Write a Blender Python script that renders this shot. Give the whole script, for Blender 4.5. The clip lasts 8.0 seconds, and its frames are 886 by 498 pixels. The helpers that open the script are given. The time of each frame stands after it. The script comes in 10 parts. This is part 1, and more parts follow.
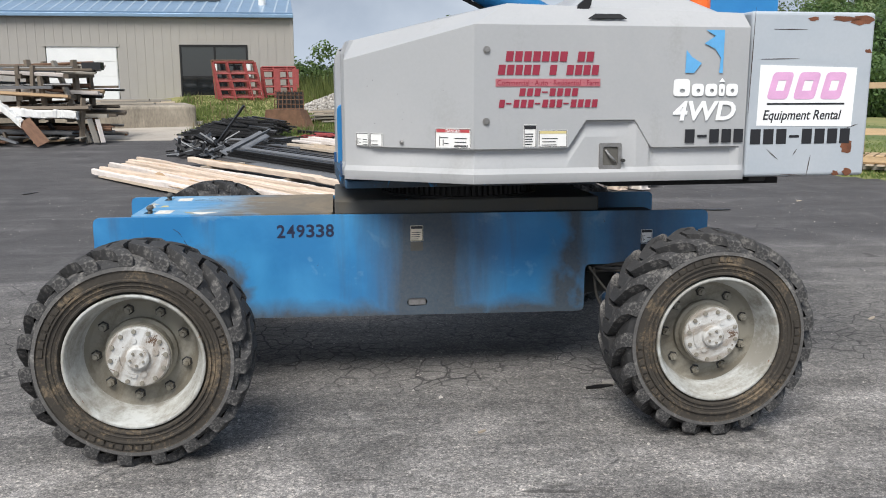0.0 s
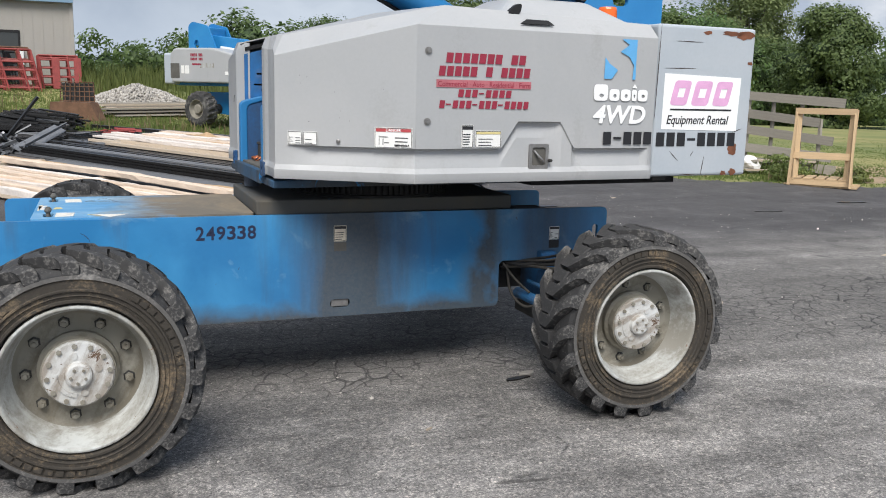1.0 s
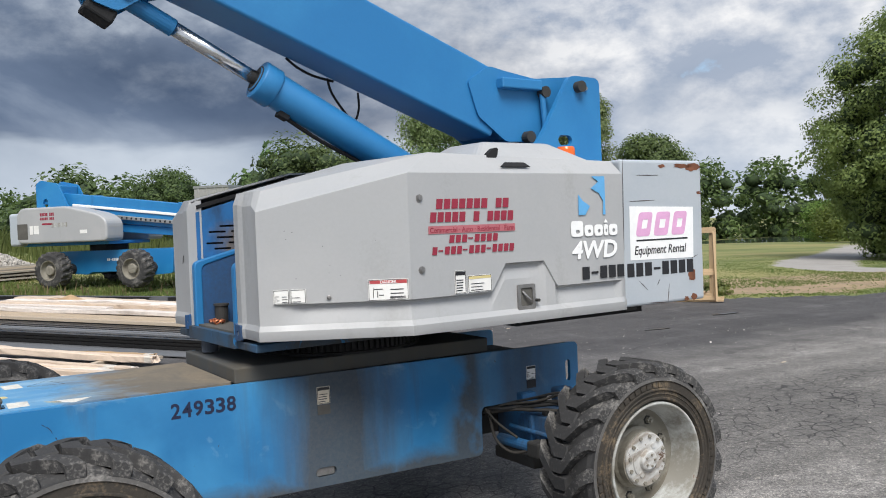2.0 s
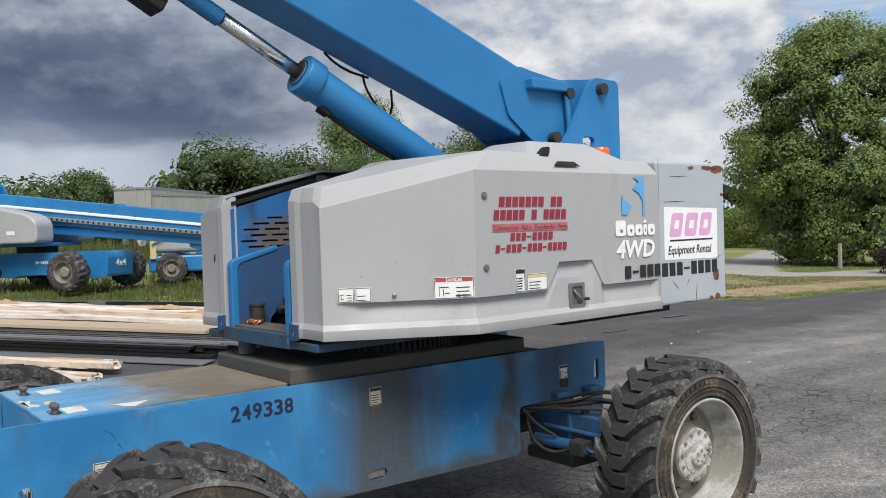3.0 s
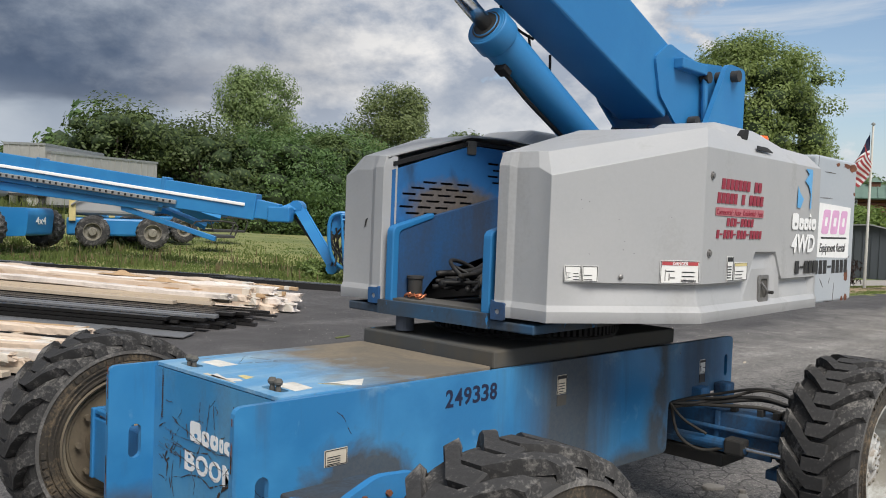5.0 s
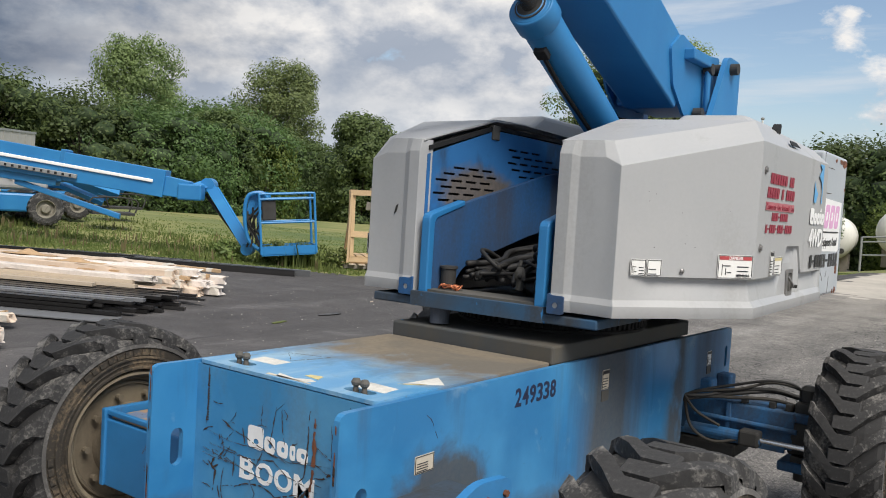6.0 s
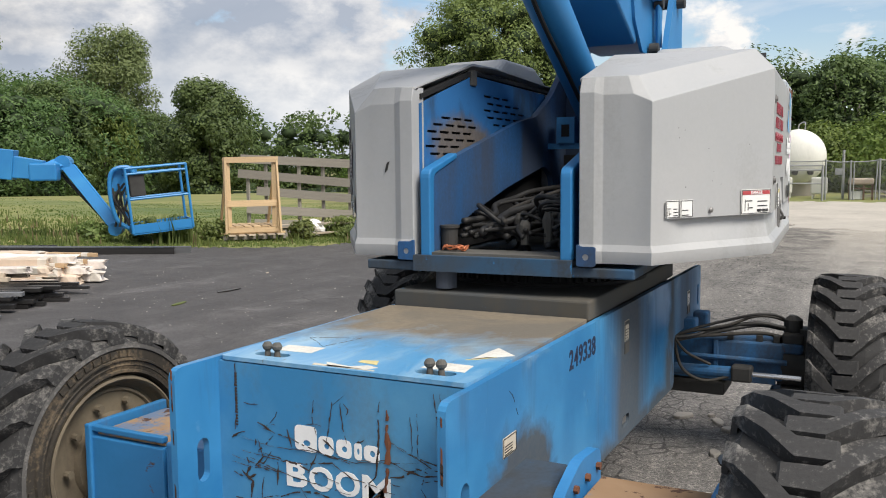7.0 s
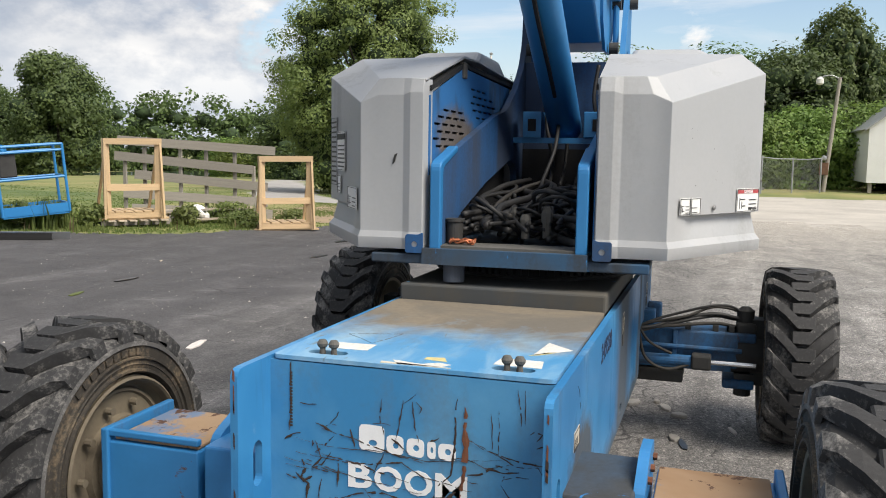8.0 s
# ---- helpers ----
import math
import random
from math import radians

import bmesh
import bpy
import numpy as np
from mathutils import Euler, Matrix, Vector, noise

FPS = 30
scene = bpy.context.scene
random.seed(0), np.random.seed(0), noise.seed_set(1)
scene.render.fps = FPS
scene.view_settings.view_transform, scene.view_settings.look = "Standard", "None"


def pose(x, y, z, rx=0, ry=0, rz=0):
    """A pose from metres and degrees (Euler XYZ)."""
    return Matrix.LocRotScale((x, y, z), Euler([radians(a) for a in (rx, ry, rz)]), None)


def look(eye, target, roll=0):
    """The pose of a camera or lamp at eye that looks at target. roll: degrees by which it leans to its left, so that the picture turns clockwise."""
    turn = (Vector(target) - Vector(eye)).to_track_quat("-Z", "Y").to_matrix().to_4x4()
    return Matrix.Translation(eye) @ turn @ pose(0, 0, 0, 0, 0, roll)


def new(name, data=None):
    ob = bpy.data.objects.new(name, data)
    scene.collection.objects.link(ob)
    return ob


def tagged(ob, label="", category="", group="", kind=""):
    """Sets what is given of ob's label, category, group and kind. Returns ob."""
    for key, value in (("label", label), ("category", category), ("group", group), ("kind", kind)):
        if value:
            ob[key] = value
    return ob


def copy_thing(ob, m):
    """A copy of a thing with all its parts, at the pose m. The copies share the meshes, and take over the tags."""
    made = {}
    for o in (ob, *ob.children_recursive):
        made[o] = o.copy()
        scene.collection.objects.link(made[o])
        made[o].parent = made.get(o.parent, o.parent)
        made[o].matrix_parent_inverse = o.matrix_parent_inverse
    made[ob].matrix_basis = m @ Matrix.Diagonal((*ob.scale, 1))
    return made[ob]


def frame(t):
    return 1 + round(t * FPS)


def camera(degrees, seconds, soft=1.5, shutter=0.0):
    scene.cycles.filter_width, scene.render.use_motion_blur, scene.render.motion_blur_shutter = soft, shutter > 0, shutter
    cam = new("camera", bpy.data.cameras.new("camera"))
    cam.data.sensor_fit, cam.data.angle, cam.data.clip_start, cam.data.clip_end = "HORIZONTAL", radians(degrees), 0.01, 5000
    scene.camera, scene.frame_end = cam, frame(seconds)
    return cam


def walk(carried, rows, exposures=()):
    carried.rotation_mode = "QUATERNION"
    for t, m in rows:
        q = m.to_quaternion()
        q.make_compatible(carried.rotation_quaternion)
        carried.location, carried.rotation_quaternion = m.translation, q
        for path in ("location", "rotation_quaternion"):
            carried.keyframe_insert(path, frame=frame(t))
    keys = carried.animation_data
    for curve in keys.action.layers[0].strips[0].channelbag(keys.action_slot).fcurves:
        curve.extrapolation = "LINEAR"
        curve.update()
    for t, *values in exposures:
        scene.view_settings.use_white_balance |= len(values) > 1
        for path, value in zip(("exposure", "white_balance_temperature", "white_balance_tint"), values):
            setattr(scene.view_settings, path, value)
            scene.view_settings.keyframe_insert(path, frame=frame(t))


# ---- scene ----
cam = camera(54.3, 8.0, 1.0)
METRES, EYE, TILT, LEAN, TURN = 5.6, 1.52, 0.0, 0.0, -7.0
ROWS = [
    (0.0, 0.0, 0.0, 0.0, -0.02, -10.46, 0.1),
    (0.5, -0.067, 0.0079, -0.0044, -5.32, -10.36, -1.38),
    (1.0, -0.1303, 0.0138, 0.0003, -14.36, -10.45, -1.38),
    (1.5, -0.1852, 0.0491, 0.0079, -21.03, -2.48, 1.0),
    (3.0, -0.338, 0.1431, 0.0059, -30.54, -1.31, 1.92),
    (3.5, -0.3908, 0.1805, 0.0002, -35.39, -1.29, -0.24),
    (4.0, -0.4326, 0.224, -0.0013, -38.71, -1.89, -1.23),
    (4.5, -0.4654, 0.2913, -0.0029, -38.13, -2.28, -1.06),
    (5.0, -0.5108, 0.3371, -0.0058, -38.4, -2.19, -2.19),
    (6.5, -0.5952, 0.5033, -0.0079, -51.27, -4.17, -1.96),
    (7.0, -0.6045, 0.5639, -0.013, -56.18, -5.53, 0.54),
    (7.5, -0.6251, 0.6192, -0.012, -61.87, -5.84, 0.22),
    (8.0, -0.6527, 0.6569, -0.0092, -65.43, -6.35, -0.89),
]
walk(cam, [(t, pose(-0.39, -4.9, EYE, TILT, LEAN, TURN) @ pose(METRES * x, METRES * y, METRES * z, 90 + pitch, roll, yaw)) for t, x, y, z, yaw, pitch, roll in ROWS],
     exposures=[(0.0, 0.66, 6300, 10), (1.5, 0.62, 6300, 10), (3.0, 0.475, 6400, 10), (4.5, 0.44, 6500, 10), (6.5, 0.59, 6650, 10), (8.0, 0.80, 6700, 10)])

# ---- daylight: broken storm cloud with a soft veiled sun ----
SUN_ELEV, SUN_AZ = 52.0, 205.0        # azimuth: degrees clockwise from +y, where the sun stands


def make_world():
    w = bpy.data.worlds.new("sky")
    scene.world = w
    w.use_nodes = True
    nt = w.node_tree
    nt.nodes.clear()
    n = lambda k, op="": mk(nt, k, op)
    out, bg = n("ShaderNodeOutputWorld"), n("ShaderNodeBackground")
    sky = n("ShaderNodeTexSky")
    sky.sky_type, sky.sun_disc, sky.sun_elevation, sky.sun_rotation = "NISHITA", False, radians(SUN_ELEV), radians(SUN_AZ)
    tc, sep = n("ShaderNodeTexCoord"), n("ShaderNodeSeparateXYZ")
    nt.links.new(tc.outputs["Generated"], sep.inputs[0])
    dx, dy, dz = sep.outputs
    grey = lambda *v: [(p, (k, k, k, 1)) for p, k in v]

    def spread(ox, oz, flat):
        """The directions as a cloud field: shifted, and flattened towards the horizon."""
        comb = n("ShaderNodeCombineXYZ")
        nt.links.new(mth(nt, "ADD", dx, ox), comb.inputs[0])
        nt.links.new(mth(nt, "SUBTRACT", dy, ox), comb.inputs[1])
        nt.links.new(mth(nt, "ADD", mth(nt, "MULTIPLY", dz, flat), oz), comb.inputs[2])
        return comb.outputs[0]

    def heap(ox, oz):
        v = spread(ox, oz, 1.7)
        big, lump, fine = noise_tex(nt, v, 2.6, 2, 0.5, 0.3), noise_tex(nt, v, 7.5, 3, 0.5, 0.15), noise_tex(nt, v, 17.0, 7, 0.62, 0.1)
        return mth(nt, "ADD", mth(nt, "ADD", mth(nt, "MULTIPLY", big, 0.42), mth(nt, "MULTIPLY", lump, 0.34)), mth(nt, "MULTIPLY", fine, 0.24))
    cover, toward = heap(0.0, 0.0), heap(0.012, 0.045)
    rim = mth(nt, "ADD", 0.48, mth(nt, "MULTIPLY", mth(nt, "SUBTRACT", cover, toward), 8.5), True)
    # bearing in degrees clockwise from +y, with a ragged limit between storm, heaps and open sky
    swell = noise_tex(nt, spread(0.4, 0.1, 2.2), 3.2, 5, 0.55, 0.4)
    bearing = mth(nt, "ADD", mth(nt, "MULTIPLY", mth(nt, "ARCTAN2", dx, dy), 57.2958), mth(nt, "MULTIPLY", mth(nt, "SUBTRACT", swell, 0.5), 34.0))
    turn = mth(nt, "DIVIDE", mth(nt, "ADD", bearing, 180.0), 360.0)
    at = lambda deg: (deg + 180.0) / 360.0
    storm_side = ramp(nt, turn, grey((at(-95), 0), (at(-65), 1), (at(22), 1), (at(42), 0)))
    open_side = ramp(nt, turn, grey((at(-150), 0.6), (at(-100), 0.2), (at(53), 0), (at(69), 1), (at(120), 0.9), (at(170), 0.6)))
    body = mth(nt, "ADD", mth(nt, "ADD", cover, 0.15), mth(nt, "MULTIPLY", open_side, -0.225))
    body = mth(nt, "ADD", body, ramp(nt, dz, grey((0.42, 0), (0.75, 0.10))))
    mask = ramp(nt, body, grey((0.485, 0), (0.53, 1)))
    puff = mixc(nt, rim, (0.40, 0.45, 0.54, 1), (0.87, 0.86, 0.85, 1))
    puff = mixc(nt, ramp(nt, swell, grey((0.50, 0), (0.70, 0.65))), puff, (0.31, 0.37, 0.47, 1))
    # streaks of thin cloud over the open blue
    veil = noise_tex(nt, spread(0.0, 0.0, 7.0), 2.3, 7, 0.6, 0.5)
    veil = mth(nt, "MULTIPLY", ramp(nt, veil, grey((0.50, 0), (0.68, 0.75))), 1.0)
    blue = n("ShaderNodeVectorMath", "SCALE")
    blue.inputs[3].default_value = 0.13
    nt.links.new(sky.outputs[0], blue.inputs[0])
    clear = mixc(nt, veil, blue.outputs[0], (0.66, 0.71, 0.77, 1))
    col = mixc(nt, mask, clear, puff)
    # the storm: a slate roof with a ragged foot, and paler rain light under it
    roll = noise_tex(nt, spread(0.2, 0.0, 1.8), 3.0, 7, 0.52, 0.25)
    slate = ramp(nt, roll, [(0.36, (0.068, 0.100, 0.165, 1)), (0.54, (0.135, 0.180, 0.265, 1)), (0.68, (0.36, 0.42, 0.51, 1))])
    crown = mth(nt, "ADD", dz, mth(nt, "MULTIPLY", mth(nt, "SUBTRACT", cover, 0.5), 0.5))
    slate = mixc(nt, ramp(nt, crown, grey((0.14, 0), (0.27, 0.8))), slate, mixc(nt, rim, (0.22, 0.27, 0.355, 1), (0.50, 0.55, 0.62, 1)))
    under = mixc(nt, ramp(nt, roll, grey((0.40, 0), (0.62, 1))), (0.27, 0.325, 0.41, 1), (0.55, 0.60, 0.66, 1))
    foot = mth(nt, "ADD", dz, mth(nt, "MULTIPLY", mth(nt, "SUBTRACT", swell, 0.5), 0.10))
    storm = mixc(nt, ramp(nt, foot, grey((0.092, 0), (0.108, 1))), under, slate)
    col = mixc(nt, storm_side, col, storm)
    low = ramp(nt, dz, grey((0.0, 1), (0.04, 0.85), (0.13, 0)))
    col = mixc(nt, mth(nt, "MULTIPLY", low, 0.75), col, (0.56, 0.62, 0.70, 1))
    nt.links.new(col, bg.inputs[0])
    bg.inputs[1].default_value = SKY_STRENGTH
    nt.links.new(bg.outputs[0], out.inputs[0])


def mk(nt, kind, operation="", use_clamp=False, data_type="", blend_type="", feature=""):
    node = nt.nodes.new(kind)
    if operation:
        node.operation = operation
    if use_clamp:
        node.use_clamp = True
    if data_type:
        node.data_type = data_type
    if blend_type:
        node.blend_type = blend_type
    if feature:
        node.feature = feature
    return node


def mth(nt, op, a, b=None, clamp=False):
    node = mk(nt, "ShaderNodeMath", operation=op, use_clamp=clamp)
    for i, v in enumerate((a, b)):
        if v is None:
            continue
        if isinstance(v, (int, float)):
            node.inputs[i].default_value = v
        else:
            nt.links.new(v, node.inputs[i])
    return node.outputs[0]


def noise_tex(nt, vec, scale, detail=5, rough=0.55, distort=0.0):
    node = mk(nt, "ShaderNodeTexNoise")
    node.inputs["Scale"].default_value, node.inputs["Detail"].default_value = scale, detail
    node.inputs["Roughness"].default_value, node.inputs["Distortion"].default_value = rough, distort
    nt.links.new(vec, node.inputs["Vector"])
    return node.outputs[0]


def ramp(nt, fac, stops, interp="LINEAR"):
    node = mk(nt, "ShaderNodeValToRGB")
    node.color_ramp.interpolation = interp
    els = node.color_ramp.elements
    while len(els) < len(stops):
        els.new(0.5)
    for el, (p, c) in zip(els, stops):
        el.position, el.color = p, c
    nt.links.new(fac, node.inputs[0])
    return node.outputs[0]


def mixc(nt, fac, a, b, mode="MIX"):
    node = mk(nt, "ShaderNodeMix", data_type="RGBA", blend_type=mode)
    for i, v in ((0, fac), (6, a), (7, b)):
        if isinstance(v, (int, float)):
            node.inputs[i].default_value = v
        elif isinstance(v, tuple):
            node.inputs[i].default_value = v
        else:
            nt.links.new(v, node.inputs[i])
    return node.outputs[2]


SKY_STRENGTH = 0.72
make_world()
sun = new("sun", bpy.data.lights.new("sun", "SUN"))
sun.data.energy, sun.data.angle, sun.data.color = 2.8, radians(32), (1.0, 0.96, 0.90)
a, e = radians(SUN_AZ), radians(SUN_ELEV)
sun.matrix_basis = look((0, 0, 30), (-30 * math.sin(a) * math.cos(e) , -30 * math.cos(a) * math.cos(e), 30 - 30 * math.sin(e)))

# ---- materials ----
def mapped(nt, scale=(1, 1, 1), coord="Object"):
    tc, mp = mk(nt, "ShaderNodeTexCoord"), mk(nt, "ShaderNodeMapping")
    mp.inputs["Scale"].default_value = scale
    nt.links.new(tc.outputs[coord], mp.inputs[0])
    return mp.outputs[0]


def material(name, rough=0.5, metal=0.0):
    m = bpy.data.materials.new(name)
    m.use_nodes = True
    nt = m.node_tree
    b = nt.nodes["Principled BSDF"]
    b.inputs["Roughness"].default_value, b.inputs["Metallic"].default_value = rough, metal
    return m, nt, b


def bump(nt, b, height, strength=0.3, dist=0.01):
    node = mk(nt, "ShaderNodeBump")
    node.inputs["Strength"].default_value, node.inputs["Distance"].default_value = strength, dist
    nt.links.new(height, node.inputs["Height"])
    nt.links.new(node.outputs[0], b.inputs["Normal"])


def plain(name, col, rough=0.5, metal=0.0, vary=0.25, scale=6.0, stretch=(1, 1, 1), bumpy=0.0, bscale=80.0, island=0.0):
    """A surface of one colour with two scales of tone, fine relief, and if wanted a tone of its own on each loose piece."""
    m, nt, b = material(name, rough, metal)
    v = mapped(nt, stretch)
    a, f = noise_tex(nt, v, scale, 6, 0.6, 0.3), noise_tex(nt, v, scale * 12, 4, 0.6)
    t = mth(nt, "ADD", mth(nt, "MULTIPLY", a, 0.65), mth(nt, "MULTIPLY", f, 0.35))
    lo = tuple(c * (1 - vary) for c in col) + (1,)
    hi = tuple(min(1, c * (1 + vary)) for c in col) + (1,)
    c = ramp(nt, t, [(0.3, lo), (0.7, hi)])
    if island:
        g = mk(nt, "ShaderNodeNewGeometry")
        o = mk(nt, "ShaderNodeObjectInfo")
        r = mth(nt, "FRACT", mth(nt, "ADD", g.outputs["Random Per Island"], o.outputs["Random"]))
        k = ramp(nt, r, [(0, (1 - island,) * 3 + (1,)), (1, (1 + island * 0.4,) * 3 + (1,))])
        c = mixc(nt, 1.0, c, k, "MULTIPLY")
    nt.links.new(c, b.inputs["Base Color"])
    nt.links.new(ramp(nt, f, [(0.2, (rough * 0.85,) * 3 + (1,)), (0.8, (min(1, rough * 1.15),) * 3 + (1,))]), b.inputs["Roughness"])
    if bumpy:
        bump(nt, b, noise_tex(nt, v, bscale, 4, 0.6), bumpy, 0.004)
    return m


def worn_paint(name, col, fade, dirt, rough=0.42, dirt_lo=0.52, dirt_hi=0.68, streak=5.0, chips=None, chip_lo=0.68):
    """Old enamel: faded patches, run-down dirt in upright streaks, fine scratches, and rust where it has chipped."""
    m, nt, b = material(name, rough)
    v, vs = mapped(nt), mapped(nt, (1, 1, 0.22))
    big, med, fin = noise_tex(nt, v, 1.7, 5, 0.55, 0.4), noise_tex(nt, vs, streak, 7, 0.62, 0.3), noise_tex(nt, v, 60, 5, 0.65)
    c = mixc(nt, ramp(nt, big, [(0.42, (0, 0, 0, 1)), (0.66, (1, 1, 1, 1))]), col + (1,), fade + (1,))
    d = ramp(nt, mth(nt, "ADD", mth(nt, "MULTIPLY", med, 0.8), mth(nt, "MULTIPLY", fin, 0.2)), [(dirt_lo, (0, 0, 0, 1)), (dirt_hi, (1, 1, 1, 1))])
    c = mixc(nt, mth(nt, "MULTIPLY", d, 0.75), c, dirt + (1,))
    c = mixc(nt, mth(nt, "MULTIPLY", fin, 0.25), c, tuple(x * 0.6 for x in col) + (1,))
    if chips:
        spot = noise_tex(nt, v, 9, 8, 0.7, 0.6)
        k = ramp(nt, spot, [(chip_lo, (0, 0, 0, 1)), (chip_lo + 0.02, (1, 1, 1, 1))])
        c = mixc(nt, k, c, chips + (1,))
    nt.links.new(c, b.inputs["Base Color"])
    nt.links.new(ramp(nt, d, [(0, (rough,) * 3 + (1,)), (1, (0.85,) * 3 + (1,))]), b.inputs["Roughness"])
    bump(nt, b, fin, 0.06, 0.003)
    return m


def rubber(name, col, mud, lo=0.5):
    m, nt, b = material(name, 0.8)
    v = mapped(nt)
    big, fin = noise_tex(nt, v, 5, 6, 0.65, 0.5), noise_tex(nt, v, 70, 5, 0.7)
    t = mth(nt, "ADD", mth(nt, "MULTIPLY", big, 0.6), mth(nt, "MULTIPLY", fin, 0.4))
    c = ramp(nt, t, [(0.35, tuple(x * 0.7 for x in col) + (1,)), (lo, col + (1,)), (0.66, mud + (1,))])
    nt.links.new(c, b.inputs["Base Color"])
    bump(nt, b, fin, 0.35, 0.004)
    return m


def make_asphalt(name, base, patch):
    m, nt, b = material(name, 0.88)
    v = mapped(nt)
    sep = mk(nt, "ShaderNodeSeparateXYZ")
    nt.links.new(v, sep.inputs[0])
    x, y = sep.outputs[0], sep.outputs[1]
    big = noise_tex(nt, v, 0.35, 6, 0.6, 0.6)
    track = noise_tex(nt, mapped(nt, (0.10, 1, 1)), 1.9, 7, 0.62, 0.5)
    blotch = noise_tex(nt, v, 1.6, 7, 0.62, 0.8)
    scuff = noise_tex(nt, mapped(nt, (0.45, 1, 1)), 7.0, 7, 0.72, 0.4)
    t = mth(nt, "ADD", mth(nt, "MULTIPLY", track, 0.5), mth(nt, "MULTIPLY", blotch, 0.5))
    c = ramp(nt, t, [(0.38, tuple(k * 0.50 for k in base) + (1,)), (0.48, tuple(k * 0.85 for k in base) + (1,)), (0.55, tuple(k * 1.25 for k in base) + (1,)), (0.64, tuple(k * 1.9 for k in base) + (1,))])
    # pale dust dragged along by wheels
    c = mixc(nt, ramp(nt, scuff, [(0.54, (0, 0, 0, 1)), (0.70, (0.45, 0.45, 0.45, 1))]), c, (0.34, 0.325, 0.305, 1))
    # the far yard was paved anew and is darker and smoother; the joint wanders
    edge = mth(nt, "ADD", y, mth(nt, "MULTIPLY", big, 3.0))
    nxt = ramp(nt, mth(nt, "MULTIPLY", mth(nt, "SUBTRACT", edge, 1.9), 0.34), [(0.0, (0, 0, 0, 1)), (1.0, (1, 1, 1, 1))])
    dk = ramp(nt, t, [(0.38, tuple(k * 0.72 for k in patch) + (1,)), (0.55, patch + (1,)), (0.66, tuple(k * 1.6 for k in patch) + (1,))])
    c = mixc(nt, mth(nt, "MULTIPLY", nxt, 0.92), c, dk)
    south = mth(nt, "SUBTRACT", 1.0, nxt)
    east = ramp(nt, mth(nt, "MULTIPLY", mth(nt, "SUBTRACT", x, 1.6), 0.13), [(0.0, (0, 0, 0, 1)), (1.0, (1, 1, 1, 1))])
    pale = ramp(nt, t, [(0.36, (0.19, 0.178, 0.165, 1)), (0.64, (0.37, 0.35, 0.32, 1))])
    c = mixc(nt, mth(nt, "MULTIPLY", mth(nt, "MULTIPLY", east, south), 0.8), c, pale)
    grit = ramp(nt, mth(nt, "ADD", mth(nt, "MULTIPLY", mth(nt, "SUBTRACT", x, 7.5), 0.095), mth(nt, "MULTIPLY", mth(nt, "SUBTRACT", blotch, 0.5), 0.9)), [(0.1, (0, 0, 0, 1)), (0.9, (0.95, 0.95, 0.95, 1))])
    c = mixc(nt, mth(nt, "MULTIPLY", grit, south), c, (0.42, 0.385, 0.335, 1))
    # stones: each is a little lighter or darker than the binder
    rough_zone = mth(nt, "ADD", 0.38, mth(nt, "MULTIPLY", south, 0.62))
    height = None
    for scale, lo, hi in ((190, 0.50, 1.70), (95, 0.58, 1.55), (44, 0.80, 1.25)):
        st = mk(nt, "ShaderNodeTexVoronoi", feature="F1")
        st.inputs["Scale"].default_value = scale
        nt.links.new(v, st.inputs["Vector"])
        pick = mk(nt, "ShaderNodeSeparateColor")
        nt.links.new(st.outputs["Color"], pick.inputs[0])
        k = ramp(nt, pick.outputs[0], [(0.0, (lo, lo, lo, 1)), (0.30, (0.9, 0.9, 0.9, 1)), (0.72, (1.0, 1.0, 1.0, 1)), (1.0, (hi, hi * 0.985, hi * 0.96, 1))])
        c = mixc(nt, rough_zone, c, k, "MULTIPLY")
        height = pick.outputs[1] if height is None else mth(nt, "ADD", height, pick.outputs[1])
    # crazed cracks, only in worn fields and thickest in a band at the machine
    vor = mk(nt, "ShaderNodeTexVoronoi", feature="DISTANCE_TO_EDGE")
    vor.inputs["Scale"].default_value = 8.0
    warp = mk(nt, "ShaderNodeVectorMath", operation="ADD")
    nz = mk(nt, "ShaderNodeTexNoise")
    nz.inputs["Scale"].default_value = 3.0
    nt.links.new(v, nz.inputs["Vector"])
    sc = mk(nt, "ShaderNodeVectorMath", operation="SCALE")
    sc.inputs[3].default_value = 0.20
    nt.links.new(nz.outputs["Color"], sc.inputs[0])
    nt.links.new(v, warp.inputs[0])
    nt.links.new(sc.outputs[0], warp.inputs[1])
    nt.links.new(warp.outputs[0], vor.inputs["Vector"])
    line = ramp(nt, vor.outputs["Distance"], [(0.0, (1, 1, 1, 1)), (0.020, (1, 1, 1, 1)), (0.055, (0, 0, 0, 1))])
    band = mth(nt, "MULTIPLY", mth(nt, "ABSOLUTE", mth(nt, "SUBTRACT", y, 0.12)), 0.80)
    field = mth(nt, "ADD", mth(nt, "SUBTRACT", 1.40, band, True), mth(nt, "MULTIPLY", mth(nt, "SUBTRACT", big, 0.60), 1.6))
    field = mth(nt, "MULTIPLY", mth(nt, "MAXIMUM", field, 0.0), ramp(nt, blotch, [(0.40, (0.15, 0.15, 0.15, 1)), (0.56, (1, 1, 1, 1))]), True)
    field = mth(nt, "MULTIPLY", field, mth(nt, "MULTIPLY", mth(nt, "ADD", mth(nt, "ADD", y, 0.85), mth(nt, "MULTIPLY", mth(nt, "SUBTRACT", blotch, 0.5), 1.5)), 2.2, True))
